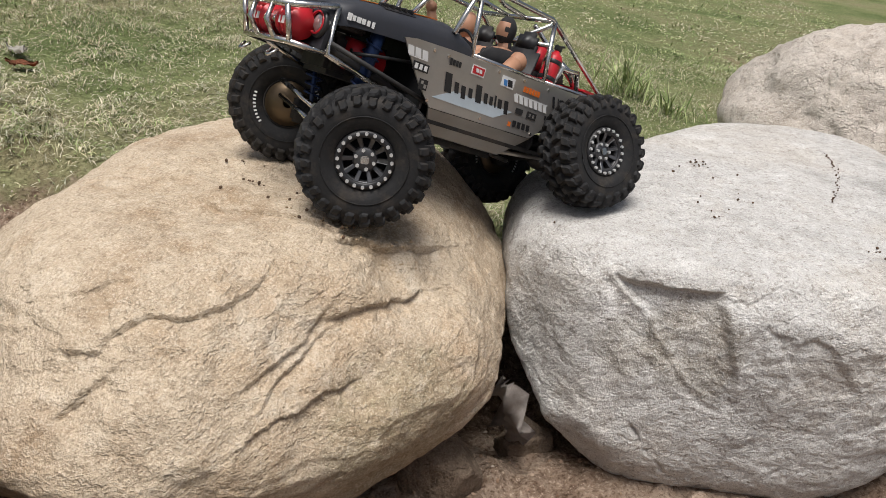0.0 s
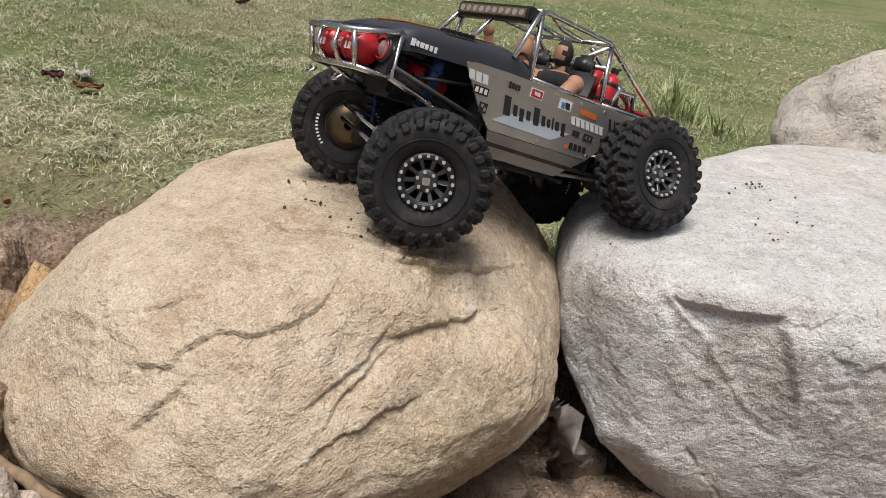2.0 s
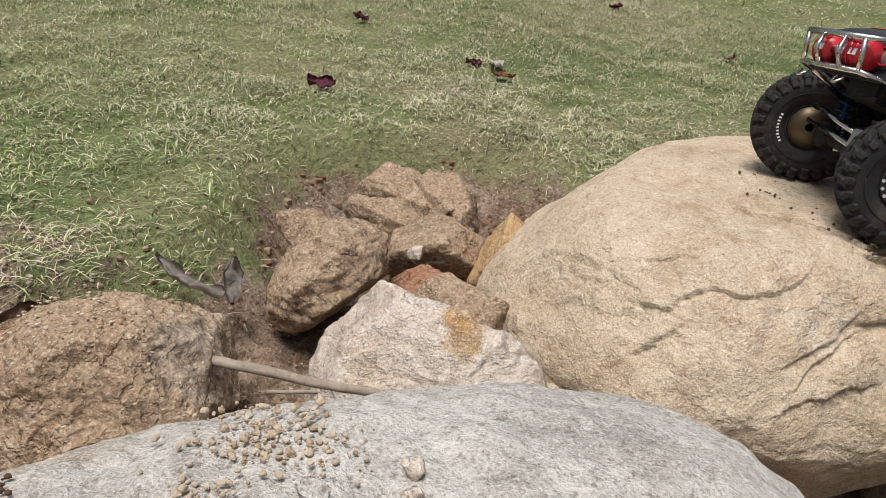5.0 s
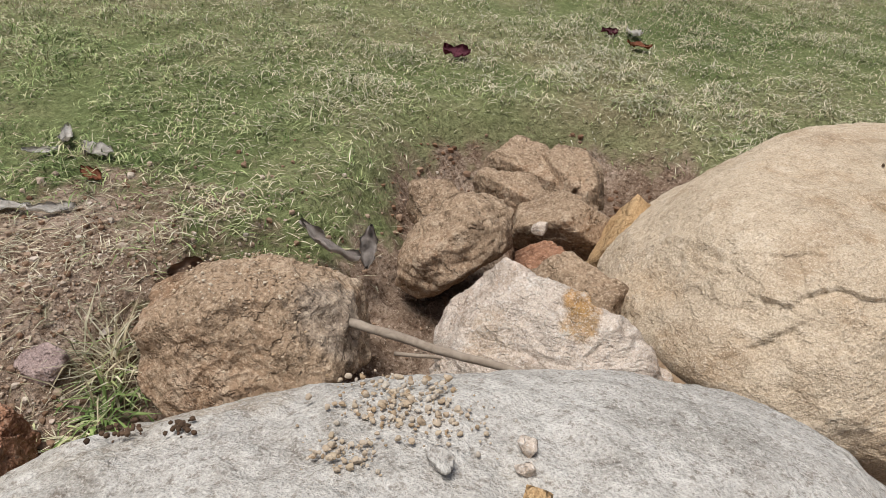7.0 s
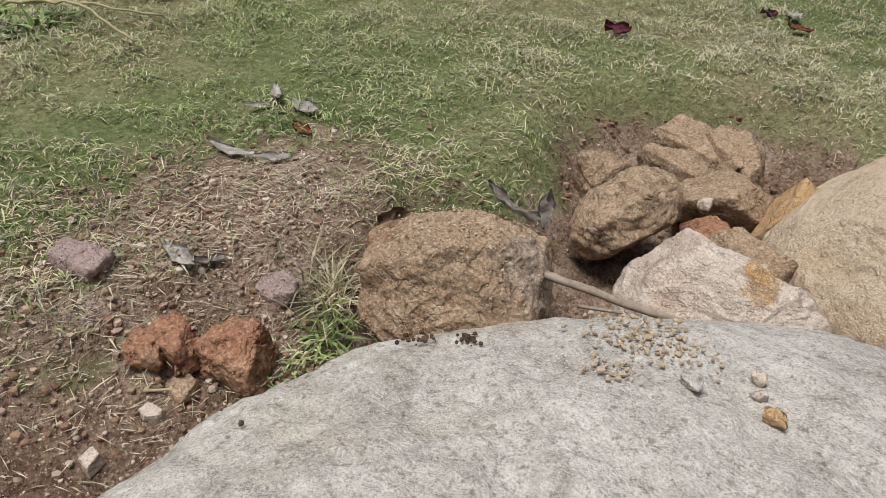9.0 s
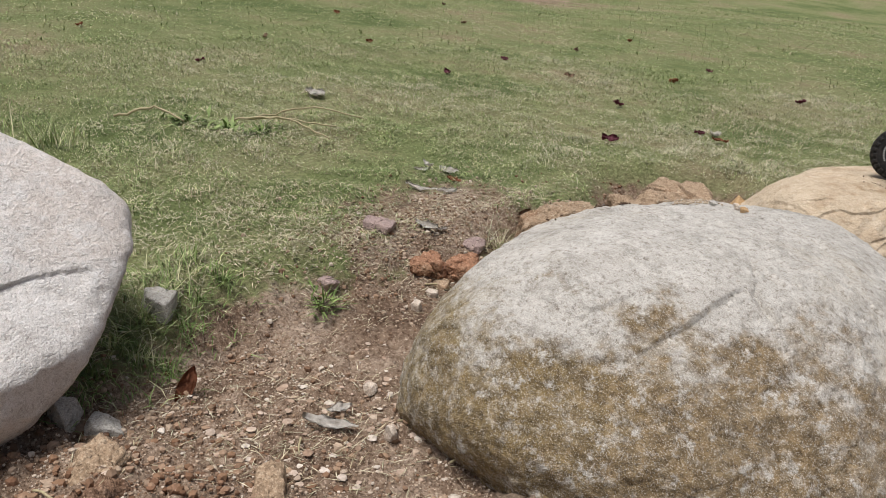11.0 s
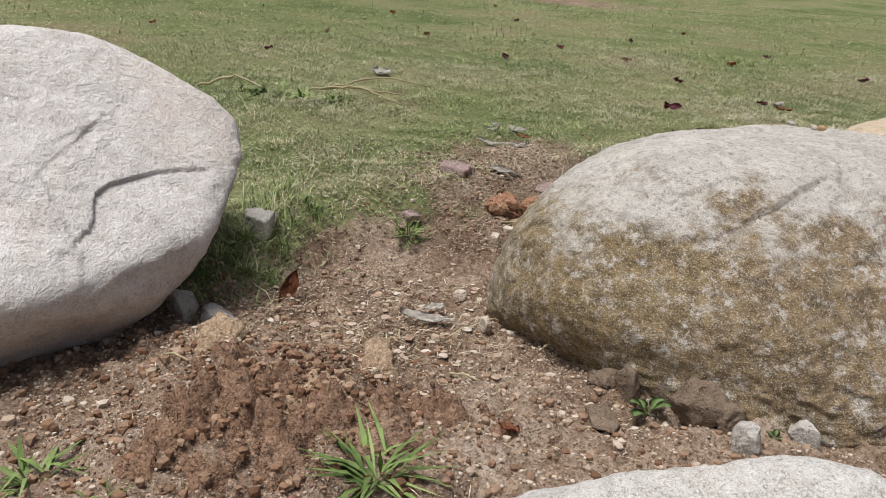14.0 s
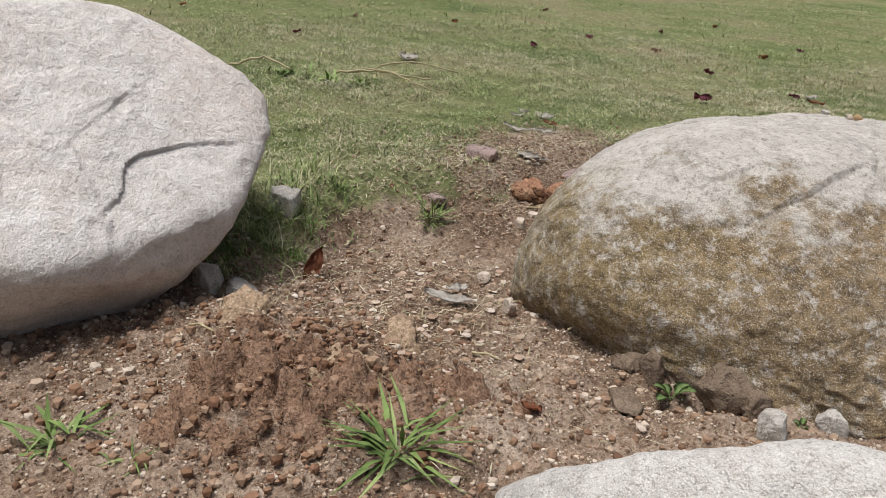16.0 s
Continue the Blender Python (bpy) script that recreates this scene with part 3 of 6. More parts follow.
def add_tube(bm, points, r, sides=8):
    """A bent tube through the points, with mitred corners."""
    pts = [Vector(p) for p in points]
    rings = []
    for i, p in enumerate(pts):
        d1 = (p - pts[i - 1]).normalized() if i else (pts[1] - p).normalized()
        d2 = (pts[i + 1] - p).normalized() if i + 1 < len(pts) else d1
        d = (d1 + d2).normalized()
        side = d.cross(Vector((0.13, 0.31, 0.94))).normalized()
        up = side.cross(d)
        k = 1 / max(0.5, d.dot(d1))
        rings.append([bm.verts.new(p + (side * math.cos(2 * math.pi * s / sides) + up * math.sin(2 * math.pi * s / sides)) * r * k) for s in range(sides)])
    for a, b in zip(rings, rings[1:]):
        for s in range(sides):
            bm.faces.new((a[s], a[(s + 1) % sides], b[(s + 1) % sides], b[s]))
    bm.faces.new(rings[0][::-1])
    bm.faces.new(rings[-1])


def add_plate(bm, outline, axis_index, at, thick):
    """A flat plate: an outline in the two other axes, pushed through along one axis."""
    def place(p, h):
        q = list(p)
        q.insert(axis_index, h)
        return Vector(q)
    low = [bm.verts.new(place(p, at)) for p in outline]
    high = [bm.verts.new(place(p, at + thick)) for p in outline]
    n = len(outline)
    bm.faces.new(low)
    bm.faces.new(high[::-1])
    for i in range(n):
        bm.faces.new((low[i], high[i], high[(i + 1) % n], low[(i + 1) % n]))
    bmesh.ops.recalc_face_normals(bm, faces=bm.faces)


def add_lathe(bm, profile, segments=48, axis="Y"):
    """A turned form: profile of (radius, height) along the axis."""
    rings = []
    for r, h in profile:
        ring = []
        for s in range(segments):
            a = 2 * math.pi * s / segments
            x, z = r * math.cos(a), r * math.sin(a)
            ring.append(bm.verts.new((x, h, z) if axis == "Y" else (x, z, h)))
        rings.append(ring)
    for a, b in zip(rings, rings[1:]):
        for s in range(segments):
            bm.faces.new((a[s], a[(s + 1) % segments], b[(s + 1) % segments], b[s]))
    bmesh.ops.recalc_face_normals(bm, faces=bm.faces)


def plain(name, colour, rough=0.5, metal=0.0, vary=0.25, scale=40.0, dust=0.0, coat=0.0, spec=0.5, relief=0.0):
    m, t, b = mat(name)
    n = tex(t, scale=scale, detail=6, rough=0.65)
    col = mixed(t, grey(t, n, 0.3, 0.7, 0, vary), colour, tuple(c * 0.55 for c in colour))
    if dust:
        d = tex(t, scale=scale * 0.45, detail=7, rough=0.7)
        col = mixed(t, grey(t, d, 0.5, 0.68, 0, dust), col, (0.28, 0.22, 0.16))
    t.links.new(col, b.inputs["Base Color"])
    b.inputs["Metallic"].default_value = metal
    b.inputs["Specular IOR Level"].default_value = spec
    b.inputs["Coat Weight"].default_value = coat
    t.links.new(grey(t, n, 0.3, 0.7, max(rough - 0.12, 0.03), min(rough + 0.12, 1)), b.inputs["Roughness"])
    if relief:
        bump(t, b, [(tex(t, scale=scale * 6, detail=4), 0.5, relief)])
    return m


RUBBER = plain("tyre_rubber", (0.017, 0.017, 0.018), 0.75, dust=0.13, scale=70, spec=0.3, relief=0.0006)
ALLOY = plain("brushed_alloy_sheet", (0.46, 0.44, 0.415), 0.42, metal=0.75, vary=0.2, scale=25, dust=0.12)
ALLOY_DARK = plain("dull_alloy_sheet", (0.30, 0.285, 0.265), 0.5, metal=0.6, vary=0.2, scale=25, dust=0.15)
CHROME = plain("polished_steel", (0.66, 0.65, 0.63), 0.22, metal=1.0, vary=0.2)
GUNMETAL = plain("gunmetal_rim", (0.12, 0.12, 0.125), 0.4, metal=0.8, vary=0.3)
BLACK = plain("black_plastic", (0.018, 0.018, 0.02), 0.45, vary=0.3, dust=0.08)
MATT = plain("matt_black_metal", (0.022, 0.021, 0.021), 0.65, vary=0.3, dust=0.15)
HOOD = plain("black_bonnet_paint", (0.028, 0.03, 0.038), 0.5, vary=0.2, dust=0.06)
ORANGE = plain("orange_vinyl", (0.72, 0.17, 0.025), 0.5, vary=0.12)
RED = plain("red_plastic", (0.52, 0.018, 0.028), 0.4, vary=0.2)
BLUE = plain("blue_anodised", (0.03, 0.06, 0.16), 0.35, metal=0.5)
BRONZE = plain("bronze_disc", (0.13, 0.095, 0.06), 0.4, metal=0.8)
BOLT = plain("bright_steel_bolt", (0.62, 0.62, 0.61), 0.35, metal=0.35, vary=0.15)
WHITE = plain("white_vinyl", (0.75, 0.75, 0.74), 0.5, vary=0.08)
INK = plain("black_vinyl", (0.015, 0.015, 0.017), 0.5, vary=0.1)
SKYBLUE = plain("pale_blue_vinyl", (0.52, 0.60, 0.66), 0.5, vary=0.3)
CYAN = plain("blue_vinyl", (0.05, 0.22, 0.55), 0.5, vary=0.1)
AMBER_LENS = plain("amber_lens", (0.16, 0.11, 0.05), 0.2, vary=0.5, scale=120)
LENS = plain("clear_lens", (0.55, 0.54, 0.52), 0.12, metal=0.6, vary=0.3)
SKIN = plain("painted_skin", (0.44, 0.23, 0.14), 0.55, vary=0.25, scale=60)
CLOTH = plain("black_cloth", (0.02, 0.02, 0.022), 0.85, vary=0.3)

# ---- model car: x ahead, y to its left, z up ----
SIZE = 0.984
CAR = Matrix.Translation((-0.0132, 0.2747, 0.2105)) @ Euler((radians(4.0), radians(-19.7), radians(224.9)), "XYZ").to_matrix().to_4x4() @ Matrix.Scale(SIZE, 4)
car = new("model_crawler_car")
car.matrix_world = CAR
tagged(car, "silver and black radio-controlled rock crawler with orange bonnet", "model car")
HUBS = {"front_left": (-0.074, 0.077, 0.282), "front_right": (-0.205, 0.246, 0.290), "rear_left": (0.207, 0.299, 0.246), "rear_right": (0.062, 0.485, 0.165)}
HUBS = {k: CAR.inverted() @ Vector(v) for k, v in HUBS.items()}
FL, FR, RL, RR = (HUBS[k] for k in ("front_left", "front_right", "rear_left", "rear_right"))
PY = 0.093

# side panels with the rear wheel arch
SIDE = [(0.1855, 0.1393), (0.1665, 0.1431), (0.1133, 0.1462), (-0.0387, 0.1507), (-0.1907, 0.1576), (-0.2781, 0.1621), (-0.2803, 0.0907), (-0.272, 0.0937), (-0.2629, 0.1089), (-0.2401, 0.1272), (-0.2059, 0.1363), (-0.1679, 0.137), (-0.1299, 0.1249), (-0.1033, 0.0983), (-0.0767, 0.0755), (0.1209, 0.0732), (0.1475, 0.096)]
SKIRT = [(0.1209, 0.0724), (-0.0767, 0.0747), (-0.0425, 0.0413), (0.0966, 0.0413)]
for s in (1, -1):
    bm = bmesh.new()
    add_plate(bm, SIDE, 1, s * (PY - 0.0022), s * 0.0022)
    part("side_panel", bm, ALLOY, car, "brushed silver side panel with stickers")
    bm = bmesh.new()
    add_plate(bm, SKIRT, 1, s * (PY - 0.003), s * 0.0022)
    for v in bm.verts:
        v.co.y -= s * (0.073 - v.co.z) * 0.55
    part("skirt_panel", bm, ALLOY_DARK, car, "dull grey lower skirt panel")
    for x, z in ((0.1377, 0.1378), (0.0206, 0.1439), (-0.0311, 0.1454), (-0.0858, 0.1469), (-0.1945, 0.1522), (-0.2712, 0.1553), (0.1285, 0.08), (0.0313, 0.08), (-0.0751, 0.0816), (-0.2727, 0.1059), (0.1133, 0.1378)):
        bm = bmesh.new()
        add_rod(bm, (x, s * (PY - 0.001), z), (x, s * (PY + 0.0012), z), 0.0022, 8)
        part("rivet", bm, CHROME, car)
    # pressed edge that lips round the wheel arch
    bm = bmesh.new()
    add_tube(bm, [(x, s * (PY - 0.003), z) for x, z in SIDE[6:15]], 0.0022, 6)
    part("arch_lip", bm, ALLOY_DARK, car, "", True)
    bm = bmesh.new()
    add_box(bm, (-0.20, s * 0.070, 0.148), (0.13, 0.04, 0.003))
    add_box(bm, (-0.185, s * 0.056, 0.125), (0.14, 0.003, 0.05))
    part("inner_arch", bm, MATT, car)

# tub: floor, firewall, rear bulkhead, tail plate
bm = bmesh.new()
add_box(bm, (-0.01, 0, 0.058), (0.30, 0.170, 0.006), bevel=0.001)
part("floor_pan", bm, MATT, car)
bm = bmesh.new()
add_box(bm, (0.02, 0, 0.036), (0.16, 0.10, 0.008), bevel=0.003)
part("skid_plate", bm, MATT, car)
bm = bmesh.new()
add_box(bm, (0.128, 0, 0.108), (0.006, 0.17, 0.08), bevel=0.001)
part("firewall", bm, BLACK, car)
bm = bmesh.new()
add_box(bm, (-0.088, 0, 0.105), (0.008, 0.175, 0.09), bevel=0.001)
part("rear_bulkhead", bm, BLACK, car)
bm = bmesh.new()
add_box(bm, (-0.280, 0, 0.126), (0.003, 0.178, 0.06), bevel=0.0008)
part("tail_plate", bm, ALLOY, car)
bm = bmesh.new()
add_box(bm, (-0.185, 0, 0.128), (0.18, 0.11, 0.006))
part("rear_deck", bm, MATT, car)

# bonnet: tapered, rounded shell running back into the cowl
stations = [(0.268, 0.056, 0.122, 0.143), (0.263, 0.063, 0.126, 0.153), (0.240, 0.067, 0.131, 0.1625), (0.200, 0.073, 0.134, 0.168), (0.160, 0.080, 0.136, 0.1725), (0.125, 0.089, 0.138, 0.1765), (0.112, 0.0925, 0.139, 0.1775), (0.094, 0.0925, 0.142, 0.174), (0.076, 0.0925, 0.145, 0.164)]
bm = bmesh.new()
rows_b = []
for x, w, lo, hi in stations:
    ring = []
    for k in range(17):
        a = math.pi * k / 16
        ca, sa = math.cos(a), math.sin(a)
        ring.append(bm.verts.new((x, w * math.copysign(abs(ca) ** 0.36, ca), lo + (hi - lo) * sa**0.5)))
    rows_b.append(ring)
for a, b in zip(rows_b, rows_b[1:]):
    for k in range(16):
        bm.faces.new((a[k], a[k + 1], b[k + 1], b[k]))
bm.faces.new(rows_b[0])
bmesh.ops.recalc_face_normals(bm, faces=bm.faces)
bonnet = part("bonnet", bm, HOOD, car, "satin black bonnet", True)


def bonnet_z(x, y=0.0):
    """The bonnet's skin over a spot."""
    xs = [s[0] for s in stations][::-1]
    w, lo, hi = (float(np.interp(x, xs, [s[k] for s in stations][::-1])) for k in (1, 2, 3))
    ca = min(0.999, abs(y) / w) ** (1 / 0.36)
    return lo + (hi - lo) * math.sqrt(max(0.0, 1 - ca * ca)) ** 0.5


def bonnet_patch(name, outline, material, lift, label="", rows=8, cols=8):
    """A thin sheet that follows the bonnet: outline as (x, left y, right y) from front to back."""
    bm = bmesh.new()
    xs = np.linspace(outline[0][0], outline[-1][0], rows + 1)
    key_x = [o[0] for o in outline][::-1]
    grid = []
    for x in xs:
        y0, y1 = (float(np.interp(x, key_x, [o[k] for o in outline][::-1])) for k in (1, 2))
        grid.append([bm.verts.new((x, y, bonnet_z(x, y) + lift)) for y in np.linspace(y0, y1, cols + 1)])
    for a, b in zip(grid, grid[1:]):
        for k in range(cols):
            bm.faces.new((a[k], a[k + 1], b[k + 1], b[k]))
    bmesh.ops.recalc_face_normals(bm, faces=bm.faces)
    bmesh.ops.solidify(bm, geom=bm.faces[:], thickness=0.0008)
    return part(name, bm, material, bonnet, label)


bonnet_patch("bonnet_panel", [(0.240, -0.032, 0.032), (0.18, -0.043, 0.043), (0.117, -0.060, 0.060)], ORANGE, 0.0016, "bright orange bonnet sticker", 12, 10)
for s in (1, -1):
    bonnet_patch("louvre_plate", [(0.200, s * 0.047, s * 0.064), (0.160, s * 0.053, s * 0.071)], BLACK, 0.0012, "", 4, 4)
    for k in range(5):
        bm = bmesh.new()
        x = 0.164 + k * 0.008
        y = s * (0.0685 - k * 0.0018)
        add_box(bm, (x, y - s * 0.0085, bonnet_z(x, y - s * 0.008) + 0.0018), (0.0042, 0.017, 0.005), rot=(0, 25, 0), bevel=0.001)
        part("louvre", bm, BLACK, bonnet)
for k in range(8):
    y = -0.0245 + k * 0.007
    bonnet_patch("slot", [(0.142, y - 0.0012, y + 0.0012), (0.124, y * 1.12 - 0.0012, y * 1.12 + 0.0012)], INK, 0.0026, "", 2, 1)
bonnet_patch("slot", [(0.2315, -0.018, 0.018), (0.2275, -0.018, 0.018)], INK, 0.0026, "", 1, 6)
for x, y0, y1, m in ((0.196, -0.012, 0.004, WHITE), (0.184, -0.020, 0.014, WHITE), (0.178, 0.002, 0.024, INK), (0.172, -0.018, 0.0, INK), (0.166, -0.006, 0.018, ALLOY_DARK)):
    bonnet_patch("sticker", [(x, y0, y1), (x - 0.004, y0, y1)], m, 0.0026, "", 1, 4)
# white bars along the windscreen's foot
for k in range(9):
    y = -0.060 + k * 0.015
    bonnet_patch("sticker", [(0.104, y - 0.0055, y + 0.0055), (0.094, y - 0.005, y + 0.005)], WHITE, 0.0014, "", 1, 2)
for s in (1, -1):
    for k, (w, h) in enumerate(((0.005, 0.008), (0.0035, 0.006), (0.005, 0.006), (0.004, 0.006), (0.0035, 0.006), (0.003, 0.007))):
        bm = bmesh.new()
        x = 0.247 - k * 0.0062
        wy = float(np.interp(x, [0.2, 0.24], [0.073, 0.067]))
        add_box(bm, (x, s * (wy + 0.0004), 0.1405), (w, 0.0016, h), rot=(0, 0, s * -8.5))
        part("sticker", bm, WHITE, bonnet)

# grille with seven slots and two lamps
bm = bmesh.new()
add_plate(bm, [(-0.060, 0.093), (0.060, 0.093), (0.064, 0.12), (0.062, 0.140), (0.050, 0.148), (-0.050, 0.148), (-0.062, 0.140), (-0.064, 0.12)], 0, 0.263, 0.006)
grille = part("grille", bm, HOOD, car, "black slotted grille")
for k in range(7):
    bm = bmesh.new()
    add_box(bm, (0.2695, (k - 3) * 0.0095, 0.120), (0.0016, 0.0042, 0.036), bevel=0.0006)
    part("slot", bm, INK, grille)
for s in (1, -1):
    bm = bmesh.new()
    add_lathe(bm, [(0.0105, 0.0), (0.0160, 0.0), (0.0160, 0.006), (0.0130, 0.007), (0.0105, 0.004)], 24)
    ring = part("headlight", bm, BLACK, car, "round lamp in a red ring" if s > 0 else "", True)
    ring.matrix_local = Matrix.Translation((0.267, s * 0.049, 0.124)) @ Matrix.Rotation(radians(-90), 4, "Z")
    bm = bmesh.new()
    add_lathe(bm, [(0.0132, 0.0055), (0.0132, 0.0078), (0.0112, 0.008), (0.0112, 0.0055)], 24)
    part("trim_ring", bm, RED, ring, "", True)
    bm = bmesh.new()
    add_ball(bm, (0, 0.003, 0), 0.0108, (1, 0.45, 1), 18)
    part("lens", bm, LENS, ring, "clear domed lens", True)
for k, w in enumerate((0.005, 0.004, 0.004, 0.005)):
    bm = bmesh.new()
    add_box(bm, (0.2698, -0.010 + k * 0.0066, 0.1425), (0.001, w, 0.005))
    part("sticker", bm, WHITE, grille)

# front bumper of bent tube
TB = 0.0033
for pts in (
    [(0.262, 0.066, 0.146), (0.312, 0.046, 0.132), (0.312, -0.046, 0.132), (0.262, -0.066, 0.146)],
    [(0.262, 0.064, 0.094), (0.300, 0.047, 0.095), (0.300, -0.047, 0.095), (0.262, -0.064, 0.094)],
    [(0.312, 0.046, 0.132), (0.300, 0.047, 0.095)],
    [(0.312, -0.046, 0.132), (0.300, -0.047, 0.095)],
    [(0.312, 0.018, 0.132), (0.316, 0.018, 0.112), (0.301, 0.018, 0.095)],
    [(0.312, -0.018, 0.132), (0.316, -0.018, 0.112), (0.301, -0.018, 0.095)],
    [(0.262, 0.066, 0.146), (0.262, 0.064, 0.094), (0.190, 0.070, 0.078)],
    [(0.262, -0.066, 0.146), (0.262, -0.064, 0.094), (0.190, -0.070, 0.078)],
):
    bm = bmesh.new()
    add_tube(bm, pts, TB)
    part("bumper_tube", bm, CHROME, car, "", True)
# winch
bm = bmesh.new()
add_box(bm, (0.285, 0, 0.097), (0.032, 0.085, 0.004), bevel=0.001)
winch = part("winch_plate", bm, MATT, car)
for s, w in ((1, 0.030), (-1, 0.026)):
    bm = bmesh.new()
    add_rod(bm, (0.287, s * 0.013, 0.117), (0.287, s * (0.013 + w), 0.117), 0.0165, 18)
    add_box(bm, (0.287, s * (0.013 + w / 2), 0.130), (0.028, w * 0.9, 0.012), bevel=0.003)
    housing = part("winch_housing", bm, RED, winch, "red winch motor housing", True)
    for k in range(3):
        bm = bmesh.new()
        add_rod(bm, (0.287, s * (0.017 + k * 0.009), 0.117), (0.287, s * (0.0195 + k * 0.009), 0.117), 0.0178, 18)
        part("fin", bm, RED, housing, "", True)
    bm = bmesh.new()
    add_box(bm, (0.3035, s * (0.013 + w / 2), 0.116), (0.0012, 0.012, 0.008))
    part("sticker", bm, WHITE, housing)
for k in range(4):
    bm = bmesh.new()
    add_rod(bm, (0.287 + 0.006 * math.cos(k * 1.57), -0.013, 0.117 + 0.006 * math.sin(k * 1.57)), (0.287 + 0.006 * math.cos(k * 1.57), 0.013, 0.117 + 0.006 * math.sin(k * 1.57)), 0.0055, 10)
    part("winch_drum", bm, CHROME, winch, "steel winch drum" if k == 0 else "", True)
for s in (1, -1):
    bm = bmesh.new()
    add_tube(bm, [(0.304 + 0.008 * math.sin(a), s * 0.030 + 0.006 * math.cos(a), 0.084 - 0.009 * abs(math.sin(a))) for a in np.linspace(0, math.pi, 8)], 0.0016, 6)
    part("shackle", bm, CHROME, car, "", True)

# roll cage
W1, W2, W3 = 0.073, 0.080, 0.090
ROOF_F, ROOF_R = (0.070, 0.2345), (-0.0805, 0.2385)
CAGE = []
for s in (1, -1):
    CAGE += [
        [(0.112, s * W3, 0.166), (ROOF_F[0] + 0.004, s * W1, ROOF_F[1] - 0.004), (ROOF_F[0] - 0.008, s * W1, ROOF_F[1] + 0.002), (ROOF_R[0] + 0.006, s * W1, ROOF_R[1] + 0.001), (ROOF_R[0] - 0.008, s * W1, ROOF_R[1] - 0.005), (-0.225, s * W3, 0.161)],
        [(0.073, s * W3, 0.148), (0.069, s * W1, ROOF_F[1])],
        [(-0.074, s * W3, 0.152), ROOF_R[:1] + (s * W1,) + ROOF_R[1:]],
        [(-0.103, s * W2, 0.152), (-0.116, s * W2, 0.183), (-0.154, s * W2, 0.186), (-0.166, s * W2, 0.152)],
        [(-0.074, s * W3, 0.154), (-0.278, s * W3, 0.164)],
        [(0.072, s * W3, 0.150), (-0.074, s * W3, 0.154)],
        [(ROOF_F[0] - 0.02, s * W1, ROOF_F[1] + 0.002), (-0.03, s * 0.018, 0.241), (ROOF_R[0], s * 0.018, ROOF_R[1])],
    ]
CAGE += [
    [(ROOF_F[0], W1, ROOF_F[1]), (ROOF_F[0], -W1, ROOF_F[1])], [(ROOF_R[0], W1, ROOF_R[1]), (ROOF_R[0], -W1, ROOF_R[1])],
    [(-0.278, W3, 0.164), (-0.278, -W3, 0.164)], [(-0.079, W2, 0.205), (-0.079, -W2, 0.205)], [(-0.081, W1, 0.235), (-0.077, -W2, 0.165)],
    [(ROOF_F[0], 0.0, ROOF_F[1]), (0.112, 0.0, 0.178)], [(-0.225, W3, 0.161), (-0.225, -W3, 0.161)], [(-0.090, 0.03, 0.232), (-0.222, 0.05, 0.161)], [(-0.090, -0.03, 0.232), (-0.222, -0.05, 0.161)],
]
for pts in CAGE:
    bm = bmesh.new()
    add_tube(bm, pts, 0.0033)
    part("cage_tube", bm, CHROME, car, "", True)

# light bar
bm = bmesh.new()
add_box(bm, (0.080, 0, 0.226), (0.016, 0.142, 0.020), bevel=0.003)
lightbar = part("light_bar", bm, BLACK, car, "black roof light bar with amber lens")
bm = bmesh.new()
add_box(bm, (0.0892, 0, 0.226), (0.002, 0.128, 0.012), bevel=0.0008)
part("lens", bm, AMBER_LENS, lightbar, "amber lens strip")
for k in range(10):
    bm = bmesh.new()
    add_rod(bm, (0.0898, -0.0570 + k * 0.0127, 0.226), (0.0908, -0.0570 + k * 0.0127, 0.226), 0.0042, 10)
    part("diode", bm, LENS, lightbar)
for s in (1, -1):
    bm = bmesh.new()
    add_box(bm, (0.077, s * 0.072, 0.224), (0.010, 0.004, 0.02), bevel=0.001)
    part("bracket", bm, MATT, lightbar)

# cabin: dash, wheel, seats
bm = bmesh.new()
add_box(bm, (0.078, 0, 0.150), (0.034, 0.172, 0.034), rot=(0, -12, 0), bevel=0.008)
part("dashboard", bm, HOOD, car)
bm = bmesh.new()
tor = [(0.020 * math.cos(a), 0.020 * math.sin(a)) for a in np.linspace(0, 2 * math.pi, 21)]
add_tube(bm, [(0.046 + 0.30 * z, 0.042 + y, 0.163 + z) for y, z in tor], 0.0022, 6)
add_rod(bm, (0.046, 0.042, 0.163), (0.075, 0.042, 0.156), 0.0025, 6)
part("steering_wheel", bm, BLACK, car, "", True)
for s in (1, -1):
    bm = bmesh.new()
    add_box(bm, (-0.022, s * 0.043, 0.082), (0.060, 0.058, 0.03), bevel=0.008)
    add_box(bm, (-0.060, s * 0.043, 0.140), (0.022, 0.060, 0.12), rot=(0, -10, 0), bevel=0.009)
    add_box(bm, (-0.070, s * 0.043, 0.203), (0.018, 0.036, 0.03), rot=(0, -10, 0), bevel=0.007)
    part("seat", bm, BLACK, car, "black bucket seat", True)

